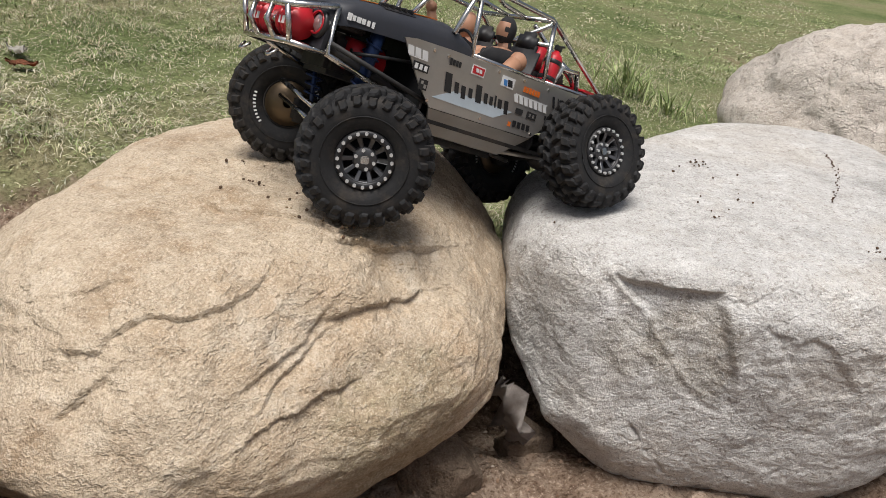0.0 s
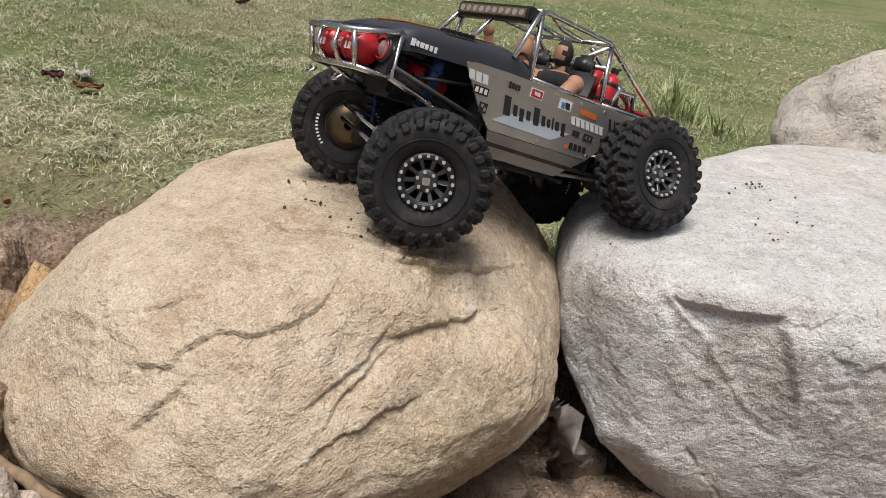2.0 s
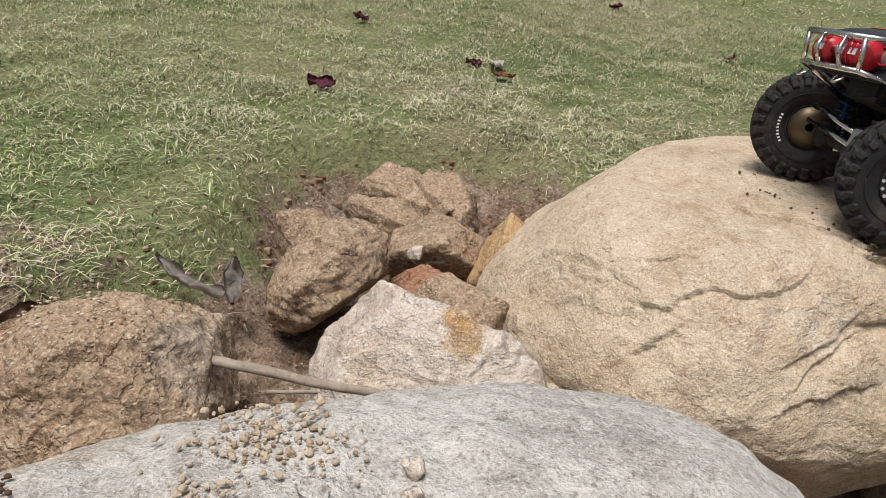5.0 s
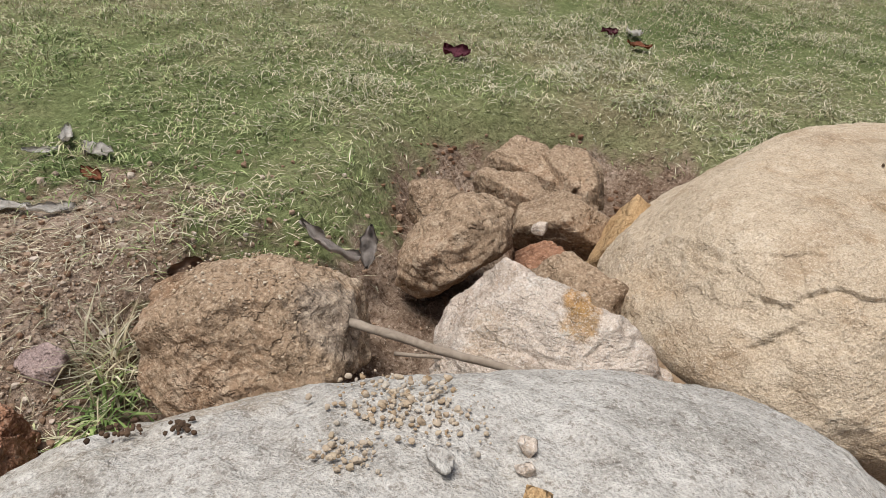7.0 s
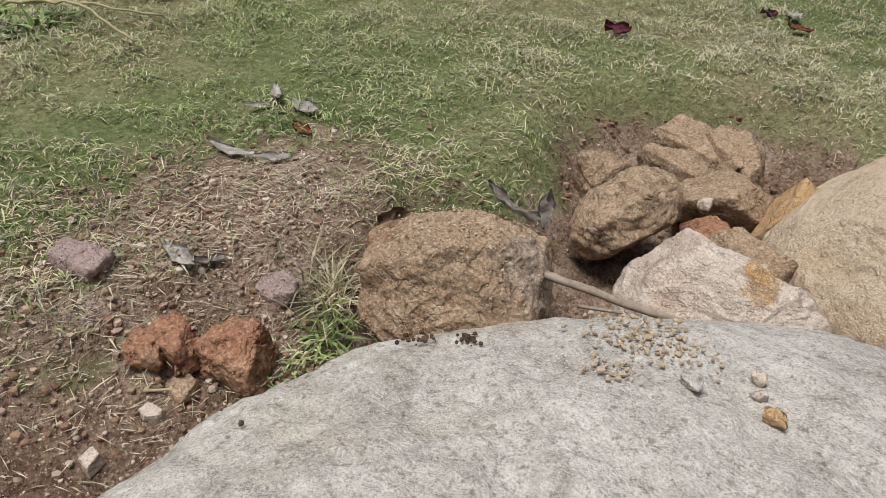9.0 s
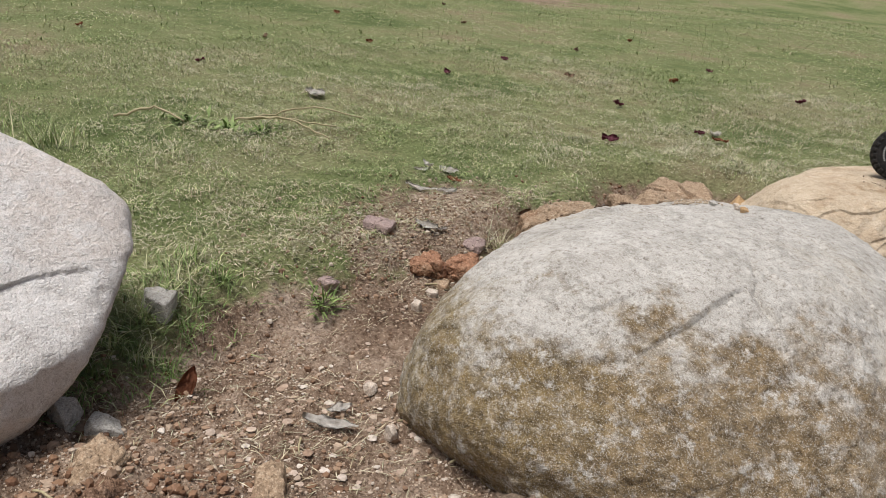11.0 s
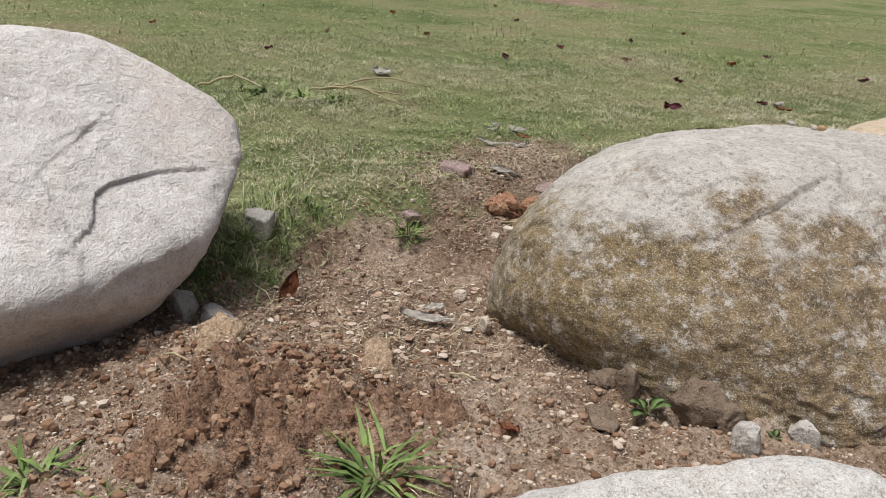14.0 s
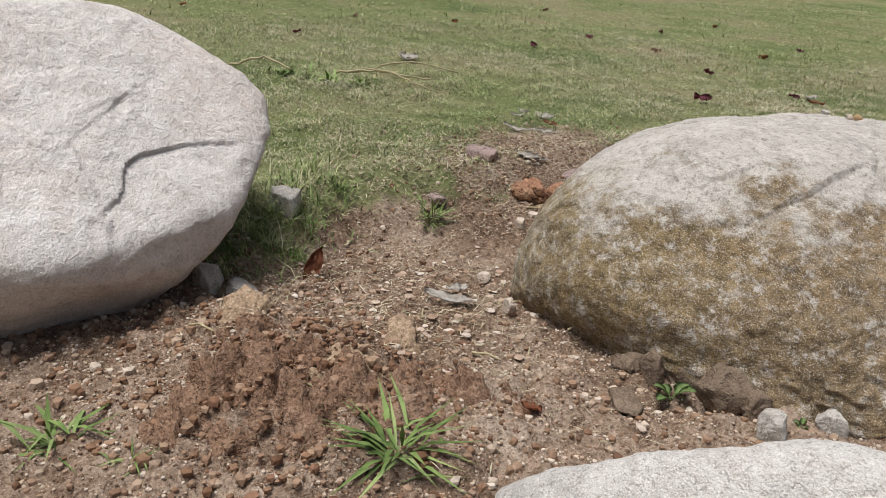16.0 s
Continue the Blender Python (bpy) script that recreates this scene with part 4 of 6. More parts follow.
# rear bay: motor block, hoses, straps
bm = bmesh.new()
add_box(bm, (-0.165, 0, 0.155), (0.06, 0.07, 0.045), bevel=0.005)
for k in range(4):
    add_box(bm, (-0.185 + k * 0.013, 0, 0.181), (0.006, 0.06, 0.01), bevel=0.001)
part("motor_block", bm, MATT, car)
for k, (x, y, z) in enumerate(((-0.115, 0.03, 0.195), (-0.125, -0.02, 0.20), (-0.14, 0.045, 0.178))):
    bm = bmesh.new()
    add_rod(bm, (x, y, z - 0.02), (x - 0.004, y, z + 0.012), 0.009, 12)
    add_ball(bm, (x - 0.004, y, z + 0.014), 0.008)
    part("intake", bm, RED if k == 0 else BLACK, car, "red air intake" if k == 0 else "", True)
for s in (1, -1):
    bm = bmesh.new()
    add_tube(bm, [(-0.15, s * 0.03, 0.175), (-0.14, s * 0.05, 0.195), (-0.16, s * 0.062, 0.185), (-0.20, s * 0.062, 0.15)], 0.005, 8)
    part("exhaust_pipe", bm, CHROME, car, "", True)
    bm = bmesh.new()
    add_box(bm, (-0.178, s * (PY + 0.0005), 0.122), (0.011, 0.003, 0.048), rot=(0, 4, 0), bevel=0.001)
    add_box(bm, (-0.19, s * 0.05, 0.166), (0.04, 0.08, 0.004), bevel=0.001)
    part("strap", bm, RED, car, "red tie-down strap")
    bm = bmesh.new()
    add_box(bm, (-0.234, s * (PY + 0.006), 0.095), (0.092, 0.004, 0.011), rot=(0, -9, 0), bevel=0.001)
    slider = part("rear_slider", bm, ALLOY, car, "silver slotted rear slider")
    for k in range(4):
        bm = bmesh.new()
        x = -0.205 - k * 0.019
        add_rod(bm, (x, s * (PY + 0.0075), 0.0995 + (x + 0.205) * 0.158), (x, s * (PY + 0.0088), 0.0995 + (x + 0.205) * 0.158), 0.0028, 10)
        part("hole", bm, INK, slider)

# chassis rails, links, gearbox, axles
for s in (1, -1):
    bm = bmesh.new()
    add_tube(bm, [(0.262, s * 0.05, 0.104), (0.16, s * 0.045, 0.085), (0.09, s * 0.05, 0.06), (-0.10, s * 0.05, 0.06), (-0.28, s * 0.06, 0.10)], 0.005)
    part("chassis_rail", bm, MATT, car, "", True)
    bm = bmesh.new()
    add_tube(bm, [(0.10, s * 0.088, 0.074), (0.17, s * 0.078, 0.088), (0.262, s * 0.069, 0.106)], 0.003)
    add_tube(bm, [(0.105, s * 0.086, 0.09), (0.135, s * 0.08, 0.125), (0.15, s * 0.075, 0.155)], 0.003)
    part("brace_tube", bm, MATT, car, "", True)
bm = bmesh.new()
add_box(bm, (0.19, 0, 0.10), (0.09, 0.06, 0.05), bevel=0.006)
part("gearbox", bm, MATT, car)
bm = bmesh.new()
add_rod(bm, (0.215, 0.028, 0.105), (0.165, 0.028, 0.105), 0.019, 16)
part("motor_can", bm, RED, car, "dark red motor can", True)
bm = bmesh.new()
add_box(bm, (0.225, 0.0, 0.135), (0.04, 0.10, 0.014), bevel=0.003)
part("servo_tray", bm, BLACK, car)
AXLES = (("front", FL, FR, 1), ("rear", RL, RR, -1))
for tag, left, right, way in AXLES:
    mid = (left + right) / 2
    d = (left - right).normalized()
    bm = bmesh.new()
    add_rod(bm, left - d * 0.045, right + d * 0.045, 0.0095, 12)
    add_ball(bm, mid + d * 0.02, 0.027, (1.15, 0.9, 1))
    add_rod(bm, mid + d * 0.02, mid + d * 0.02 - Vector((way * 0.05, 0, -0.012)), 0.011, 10)
    add_box(bm, left - d * 0.045, (0.028, 0.022, 0.034), bevel=0.004)
    add_box(bm, right + d * 0.045, (0.028, 0.022, 0.034), bevel=0.004)
    part("axle_housing", bm, MATT, car, "", True)
    for off, s in ((0.035, 1), (-0.035, -1)):
        bm = bmesh.new()
        add_rod(bm, mid + d * off * 1.5 - Vector((way * 0.012, 0, 0.012)), (way * 0.06, s * 0.035, 0.044), 0.0036, 8)
        part("lower_link", bm, CHROME if way > 0 else ALLOY, car, "", True)
        bm = bmesh.new()
        add_rod(bm, mid + d * off * 0.8 + Vector((0, 0, 0.022)), (way * 0.09, s * 0.022, 0.076), 0.0034, 8)
        part("upper_link", bm, MATT, car, "", True)
    for end, s in ((left, 1), (right, -1)):
        foot = end - d * s * 0.062 + Vector((way * 0.002, 0, 0.014))
        top = Vector((way * (0.196 if way > 0 else 0.16), s * 0.060, 0.145 if way > 0 else 0.142))
        v = top - foot
        bm = bmesh.new()
        add_rod(bm, foot + v * 0.42, top, 0.0085, 12)
        add_rod(bm, foot, foot + v * 0.5, 0.003, 8)
        shock = part("shock_absorber", bm, BLUE if way > 0 else MATT, car, "dark blue shock absorber with coil spring" if way > 0 else "", True)
        bm = bmesh.new()
        side = v.normalized().cross(Vector((0, 1, 0.2))).normalized()
        up2 = side.cross(v.normalized())
        add_tube(bm, [foot + v * (0.08 + 0.8 * k / 72) + (side * math.cos(k * 0.7) + up2 * math.sin(k * 0.7)) * 0.0105 for k in range(73)], 0.0014, 5)
        part("spring", bm, BLUE if way > 0 else MATT, shock, "", True)
# steering rods and servo
bm = bmesh.new()
dF = (FL - FR).normalized()
add_rod(bm, FL - dF * 0.04 + Vector((0.034, 0, 0.004)), FR + dF * 0.035 + Vector((0.034, 0, 0.010)), 0.0036, 8)
part("tie_rod", bm, CHROME, car, "polished steel tie rod", True)
bm = bmesh.new()
add_rod(bm, FR + dF * 0.04 + Vector((0.040, 0, 0.030)), (FL + FR) / 2 + dF * 0.03 + Vector((0.035, 0, 0.022)), 0.0034, 8)
part("drag_link", bm, CHROME, car, "", True)
bm = bmesh.new()
c = (FL + FR) / 2 + dF * 0.045 + Vector((0.028, 0, 0.018))
add_box(bm, c, (0.022, 0.042, 0.026), bevel=0.002)
part("servo", bm, ALLOY, car, "silver steering servo")
for s in (1, -1):
    bm = bmesh.new()
    add_tube(bm, [(0.20, 0.02 * s, 0.12), (0.22, 0.05 * s, 0.105), (0.20, 0.068 * s, 0.11), (0.13, 0.07 * s, 0.12)], 0.002, 6)
    part("cable", bm, BLACK, car, "", True)


# wheels
def tyre_mesh():
    bm = bmesh.new()
    add_lathe(bm, [(0.0312, -0.022), (0.036, -0.027), (0.046, -0.0315), (0.058, -0.032), (0.066, -0.0295), (0.0705, -0.023), (0.072, -0.012), (0.0723, 0), (0.072, 0.012), (0.0705, 0.023), (0.066, 0.0295), (0.058, 0.032), (0.046, 0.0315), (0.036, 0.027), (0.0312, 0.022)], 64)
    # moulded rib on the sidewalls
    for s in (1, -1):
        add_tube(bm, [(0.0485 * math.cos(a), s * 0.0322, 0.0485 * math.sin(a)) for a in np.linspace(0, 2 * math.pi, 41)], 0.0007, 4)
    return bm


def lug_mesh(w, l, h, skew):
    """One tread block: tapered, with a chamfered crown and a skewed plan."""
    bm = bmesh.new()
    rings = []
    for x, k in ((-0.5, 1.12), (0.28, 0.9), (0.5, 0.66)):
        rings.append([bm.verts.new((x * h, u * w * k + v * skew * l, v * l * k)) for u, v in ((-0.5, -0.5), (0.5, -0.5), (0.5, 0.2), (0.2, 0.5), (-0.5, 0.5))])
    for a, b in zip(rings, rings[1:]):
        for k in range(5):
            bm.faces.new((a[k], a[(k + 1) % 5], b[(k + 1) % 5], b[k]))
    bm.faces.new(rings[0][::-1])
    bm.faces.new(rings[-1])
    bmesh.ops.recalc_face_normals(bm, faces=bm.faces)
    me = bpy.data.meshes.new("tread_lug")
    bm.to_mesh(me)
    bm.free()
    me.materials.append(RUBBER)
    return me


LUG_ROWS = [(lug_mesh(0.0145, 0.0118, 0.0090, sk), y, dy, r, tilt, roll_z) for y, dy, r, tilt, roll_z, sk in ((-0.0240, 0.0, 0.0715, 10, -26, 0.2), (-0.0085, 0.5, 0.0735, -26, 0, -0.3), (0.0075, 0.15, 0.0735, 26, 0, 0.3), (0.0240, 0.5, 0.0715, -10, 26, -0.2))]
SIDE_LUG = lug_mesh(0.0125, 0.0098, 0.0062, 0.1)


def add_lugs(parent, n=25):
    def lug(me, m):
        ob = new("tread_lug", me)
        ob.parent = parent
        ob.matrix_local = m
    for k in range(n):
        for me, y, dy, r, tilt, roll_z in LUG_ROWS:
            a = 2 * math.pi * (k + dy) / n
            lug(me, Matrix.Rotation(a, 4, "Y") @ Matrix.Translation((r, y, 0)) @ Matrix.Rotation(radians(tilt), 4, "X") @ Matrix.Rotation(radians(roll_z), 4, "Z"))
        for s in (1, -1):
            a = 2 * math.pi * (k + (0.0 if s < 0 else 0.5)) / n
            reach = 0.0652 if k % 2 else 0.0635
            lug(SIDE_LUG, Matrix.Rotation(a, 4, "Y") @ Matrix.Translation((reach, s * 0.0300, 0)) @ Matrix.Rotation(radians(s * 66), 4, "Z"))


def make_wheel(hub, spin, steer, side, first=None):
    """side: 1 for a wheel whose face looks to the left of the car."""
    d = (FL - FR).normalized() if hub in (FL, FR) else (RL - RR).normalized()
    q = d.to_track_quat("Y", "Z").to_matrix().to_4x4()
    m = Matrix.Translation(hub) @ Matrix.Rotation(radians(steer), 4, "Z") @ q @ Matrix.Rotation(radians(180 if side < 0 else 0), 4, "Z") @ Matrix.Rotation(radians(spin), 4, "Y")
    if first:
        w = copy_thing(first, m)
        return w
    bm = bmesh.new()
    add_lathe(bm, [(0.002, 0.006), (0.0310, 0.006), (0.0315, -0.024), (0.030, -0.024), (0.029, 0.004), (0.002, 0.004)], 32)
    w = part("wheel", bm, MATT, car, "chunky off-road wheel with beadlock rim", True)
    part("tyre", tyre_mesh(), RUBBER, w, "dusty black lugged tyre", True)
    add_lugs(w)
    bar = bmesh.new()
    add_box(bar, (0, 0, 0), (0.0036, 0.0008, 0.0022))
    bar_me = None
    for k in range(18):
        a = 0.6 + (k % 9) * 0.115 + (math.pi if k > 8 else 0)
        if bar_me is None:
            o = part("sidewall_mark", bar, WHITE, w, "white sidewall marking")
            bar_me = o.data
        else:
            o = new("sidewall_mark", bar_me)
            o.parent = w
        o.matrix_local = Matrix.Rotation(-a, 4, "Y") @ Matrix.Translation((0.0415, -0.0303, 0))
    bm = bmesh.new()
    add_lathe(bm, [(0.0252, 0.017), (0.0252, 0.0255), (0.0268, 0.0272), (0.0322, 0.0272), (0.0332, 0.024), (0.031, 0.018), (0.0252, 0.017)], 48)
    part("beadlock_ring", bm, BLACK, w, "", True)
    for k in range(10):
        bm = bmesh.new()
        mm = Matrix.Rotation(2 * math.pi * k / 10, 4, "Y")
        for v in bmesh.ops.create_cube(bm, size=1)["verts"]:
            r = 0.0195 + v.co.x * 0.014
            wid = 0.0058 if v.co.x > 0 else 0.0042
            v.co = mm @ Vector((r, 0.0185 + v.co.y * 0.006 + (0.0035 if v.co.x > 0 else -0.002), v.co.z * wid))
        bmesh.ops.bevel(bm, geom=bm.edges[:], offset=0.0006, segments=1, affect="EDGES")
        part("spoke", bm, GUNMETAL, w)
    bm = bmesh.new()
    add_lathe(bm, [(0.0140, 0.010), (0.0140, 0.0195), (0.011, 0.0215), (0.003, 0.0215), (0.0005, 0.0215)], 24)
    add_lathe(bm, [(0.0245, 0.012), (0.0245, 0.0235), (0.0258, 0.0245), (0.0262, 0.012)], 32)
    part("rim", bm, GUNMETAL, w, "gunmetal ten-spoke rim", True)
    hubcap = bmesh.new()
    add_box(hubcap, (0, 0.0235, 0), (0.009, 0.003, 0.009), bevel=0.0012)
    part("hub_cap", hubcap, CHROME, w)
    bolt_me = None
    for k in range(26):
        big = k >= 20
        a = 2 * math.pi * (k / 20 if not big else (k - 20) / 6 + 0.05)
        r = 0.0296 if not big else 0.0105
        if bolt_me is None:
            bm = bmesh.new()
            add_rod(bm, (0, -0.0006, 0), (0, 0.0028, 0), 0.0021, 6)
            b0 = part("bolt", bm, BOLT, w)
            bolt_me = b0.data
        else:
            b0 = new("bolt", bolt_me)
            b0.parent = w
        b0.location = (r * math.cos(a), 0.0272 if not big else 0.0212, r * math.sin(a))
    disc = bmesh.new()
    add_lathe(disc, [(0.006, -0.022), (0.029, -0.022), (0.029, -0.026), (0.006, -0.026)], 32)
    part("brake_disc", disc, BRONZE, w, "dull bronze brake disc", True)
    w.matrix_local = m @ Matrix.Scale(1 / SIZE, 4)
    return w


front = make_wheel(FL, 11, -32, 1)
make_wheel(FR, 40, -32, -1, front)
make_wheel(RL, 25, 0, 1, front)
make_wheel(RR, 60, 0, -1, front)


# stickers on the side: rows of plain bars in their colours
def sticker(x, z, w, h, material, s=1, lean=0.0, lift=PY + 0.0005):
    bm = bmesh.new()
    k = h * lean
    add_plate(bm, [(x + w / 2 - k / 2, z - h / 2), (x + w / 2 + k / 2, z + h / 2), (x - w / 2 + k / 2, z + h / 2), (x - w / 2 - k / 2, z - h / 2)], 1, s * lift, s * 0.0004)
    part("sticker", bm, material, car)


for s in (1, -1):
    sticker(0.048, 0.0937, 0.114, 0.0152, SKYBLUE, s, -2.2, PY + 0.0002)
    sticker(0.1019, 0.1085, 0.0113, 0.0228, INK, s, 0.25)
    sticker(0.086, 0.1061, 0.0071, 0.0129, INK, s, 0.25)
    sticker(0.0731, 0.1036, 0.0075, 0.0152, INK, s, 0.25)
    sticker(0.0605, 0.1057, 0.0066, 0.0114, INK, s, 0.25)
    sticker(0.0457, 0.1082, 0.0104, 0.0213, INK, s, 0.25)
    sticker(0.0309, 0.1061, 0.0066, 0.0129, INK, s, 0.25)
    sticker(0.0199, 0.1055, 0.0057, 0.0106, INK, s, 0.25)
    sticker(0.0119, 0.1066, 0.0028, 0.0152, INK, s, 0.25)
    sticker(0.0024, 0.1057, 0.0075, 0.0114, INK, s, 0.25)
    sticker(-0.0109, 0.104, 0.0075, 0.0167, INK, s, 0.25)
    sticker(0.1726, 0.1287, 0.0091, 0.0099, WHITE, s, 0.35)
    sticker(0.1612, 0.1287, 0.0091, 0.0099, WHITE, s, 0.35)
    sticker(0.1498, 0.1287, 0.0091, 0.0099, WHITE, s, 0.35)
    sticker(0.1589, 0.123, 0.0304, 0.0011, WHITE, s)
    sticker(0.1513, 0.1142, 0.0251, 0.0099, INK, s)
    sticker(0.1589, 0.1142, 0.0046, 0.0061, WHITE, s, 0, PY + 0.0009)
    sticker(0.1513, 0.1142, 0.0046, 0.0061, WHITE, s, 0, PY + 0.0009)
    sticker(0.1437, 0.1142, 0.0046, 0.0061, WHITE, s, 0, PY + 0.0009)
    sticker(0.1407, 0.096, 0.0137, 0.0122, INK, s)
    sticker(0.143, 0.0983, 0.0038, 0.0038, ALLOY, s, 0, PY + 0.0009)
    sticker(0.1377, 0.0945, 0.0038, 0.0046, ALLOY, s, 0, PY + 0.0009)
    sticker(0.1073, 0.1332, 0.0038, 0.0084, INK, s, 0.1)
    sticker(0.1019, 0.1332, 0.0038, 0.0068, INK, s, 0.1)
    sticker(0.0966, 0.1332, 0.0038, 0.0068, INK, s, 0.1)
    sticker(0.0913, 0.1332, 0.0038, 0.0068, INK, s, 0.1)
    sticker(0.0579, 0.1348, 0.0243, 0.0122, WHITE, s)
    sticker(0.0579, 0.1348, 0.0205, 0.0091, RED, s, 0, PY + 0.0009)
    sticker(0.0601, 0.1348, 0.0053, 0.0046, WHITE, s, 0.3, PY + 0.0012)
    sticker(0.0541, 0.1348, 0.0046, 0.0046, WHITE, s, 0.3, PY + 0.0012)
    sticker(-0.0007, 0.1355, 0.0258, 0.0137, WHITE, s)
    sticker(0.0039, 0.134, 0.0068, 0.0076, CYAN, s, 0.3, PY + 0.0009)
    sticker(-0.0052, 0.1348, 0.0091, 0.0084, INK, s, 0.4, PY + 0.0009)
    sticker(-0.0371, 0.1355, 0.0046, 0.0076, ORANGE, s, 0.1)
    sticker(-0.0432, 0.1355, 0.0046, 0.0076, ORANGE, s, 0.1)
    sticker(-0.0493, 0.1355, 0.0046, 0.0076, ORANGE, s, 0.1)
    sticker(-0.0554, 0.1355, 0.0046, 0.0076, ORANGE, s, 0.1)
    sticker(-0.0615, 0.1355, 0.0046, 0.0076, ORANGE, s, 0.1)
    sticker(-0.0675, 0.1355, 0.0046, 0.0076, ORANGE, s, 0.1)
    sticker(-0.025, 0.1203, 0.0076, 0.0099, WHITE, s, 0.5)
    sticker(-0.0356, 0.1203, 0.0076, 0.0099, WHITE, s, 0.5)
    sticker(-0.0463, 0.1203, 0.0076, 0.0099, WHITE, s, 0.5)
    sticker(-0.0569, 0.1203, 0.0076, 0.0099, WHITE, s, 0.5)
    sticker(-0.0675, 0.1203, 0.0076, 0.0099, WHITE, s, 0.5)
    sticker(-0.0782, 0.1203, 0.0076, 0.0099, WHITE, s, 0.5)
    sticker(-0.0888, 0.1203, 0.0076, 0.0099, WHITE, s, 0.5)
    sticker(-0.0577, 0.1256, 0.0699, 0.0015, WHITE, s)
    sticker(-0.104, 0.1332, 0.0046, 0.0152, INK, s, 0.45)
    sticker(-0.1147, 0.1332, 0.0019, 0.0152, INK, s, 0.45)
    sticker(-0.1253, 0.1332, 0.0046, 0.0152, INK, s, 0.45)
    sticker(-0.1207, 0.1386, 0.0106, 0.003, INK, s)
    sticker(-0.1223, 0.1317, 0.0091, 0.0023, INK, s)
    sticker(-0.1755, 0.1454, 0.035, 0.0106, CYAN, s)
    sticker(-0.1641, 0.1454, 0.0046, 0.0061, WHITE, s, 0.2, PY + 0.0009)
    sticker(-0.1717, 0.1454, 0.0046, 0.0061, WHITE, s, 0.2, PY + 0.0009)
    sticker(-0.1793, 0.1454, 0.0046, 0.0061, WHITE, s, 0.2, PY + 0.0009)
    sticker(-0.1869, 0.1454, 0.0046, 0.0061, WHITE, s, 0.2, PY + 0.0009)
    sticker(-0.0957, 0.1089, 0.0038, 0.0061, INK, s, 0.1)
    sticker(-0.101, 0.1089, 0.0038, 0.0061, INK, s, 0.1)
    sticker(-0.1063, 0.1089, 0.0038, 0.0061, INK, s, 0.1)
    sticker(-0.1116, 0.1089, 0.0038, 0.0061, INK, s, 0.1)
    sticker(-0.0364, 0.0876, 0.0068, 0.0084, INK, s, 0.2)
    sticker(-0.0463, 0.0876, 0.0068, 0.0084, INK, s, 0.2)
    sticker(-0.0561, 0.0876, 0.0068, 0.0084, INK, s, 0.2)
    sticker(-0.066, 0.0876, 0.0068, 0.0084, INK, s, 0.2)
    sticker(-0.0265, 0.0854, 0.0053, 0.0061, ORANGE, s)
    sticker(-0.0387, 0.1051, 0.0152, 0.0076, MATT, s)
    sticker(-0.066, 0.1051, 0.0205, 0.0091, MATT, s)
    sticker(-0.0622, 0.1051, 0.003, 0.0046, ALLOY, s, 0, PY + 0.0009)
    sticker(-0.0698, 0.1051, 0.003, 0.0046, ALLOY, s, 0, PY + 0.0009)
    sticker(-0.2522, 0.1454, 0.0106, 0.0106, INK, s)
    sticker(-0.2522, 0.137, 0.0068, 0.0046, INK, s)
    sticker(-0.2499, 0.1454, 0.003, 0.003, ALLOY, s, 0, PY + 0.0009)
    sticker(-0.2545, 0.1454, 0.003, 0.003, ALLOY, s, 0, PY + 0.0009)


# ---- things that ride in the car ----
def in_car(ob):
    ob.matrix_world = CAR @ ob.matrix_world
    return ob


def figure(y, arm_up, shirt):
    """A seated figure as one plain form."""
    bm = bmesh.new()
    add_ball(bm, (-0.070, y, 0.150), 0.030, (0.72, 1.05, 1.25))
    add_ball(bm, (-0.064, y, 0.178), 0.029, (0.68, 1.15, 0.62))
    add_rod(bm, (-0.070, y, 0.185), (-0.066, y, 0.203), 0.0095, 10)
    add_ball(bm, (-0.062, y, 0.218), 0.0155, (1.0, 0.82, 1.25))
    for s in (1, -1):
        sh = Vector((-0.066, y + s * 0.032, 0.180))
        el = Vector((-0.030, y + s * 0.040, 0.150)) if not (arm_up and s < 0) else Vector((-0.040, y - 0.044, 0.19))
        ha = Vector((0.012, y + s * 0.016, 0.166)) if not (arm_up and s < 0) else Vector((-0.02, y - 0.040, 0.228))
        add_ball(bm, sh, 0.0135)
        add_rod(bm, sh, el, 0.0115, 10, 0.0095)
        add_rod(bm, el, ha, 0.0095, 10, 0.0065)
        add_ball(bm, ha, 0.0085)
        kn = Vector((-0.008, y + s * 0.020, 0.112))
        add_rod(bm, (-0.062, y + s * 0.016, 0.104), kn, 0.015, 10, 0.012)
        add_rod(bm, kn, (0.030, y + s * 0.020, 0.076), 0.011, 10, 0.009)
    bmesh.ops.translate(bm, verts=bm.verts, vec=(0.034, 0, -0.012))
    me = bpy.data.meshes.new("action_figure")
    bm.to_mesh(me)
    bm.free()
    me.materials.append(SKIN)
    me.materials.append(CLOTH)
    for p in me.polygons:
        p.use_smooth = True
        c = p.center + Vector((-0.034, 0, 0.012))
        low = c.z < 0.128
        torso = shirt and abs(c.y - y) < 0.029 and c.z < 0.192 and c.x < -0.035
        hair = shirt and c.z > 0.194 and (c.x < -0.058 or c.z > 0.225 or abs(c.y - y) > 0.0095 or c.z < 0.207)
        wrist = c.x > -0.016 and c.x < 0.0 and 0.14 < c.z < 0.175
        p.material_index = 1 if low or torso or hair or wrist else 0
    return in_car(new("action_figure", me))


tagged(figure(0.038, False, True), "seated toy figure in black vest gripping the wheel", "toy figure")
tagged(figure(-0.038, True, False), "seated bare-chested toy figure with a raised arm", "toy figure")


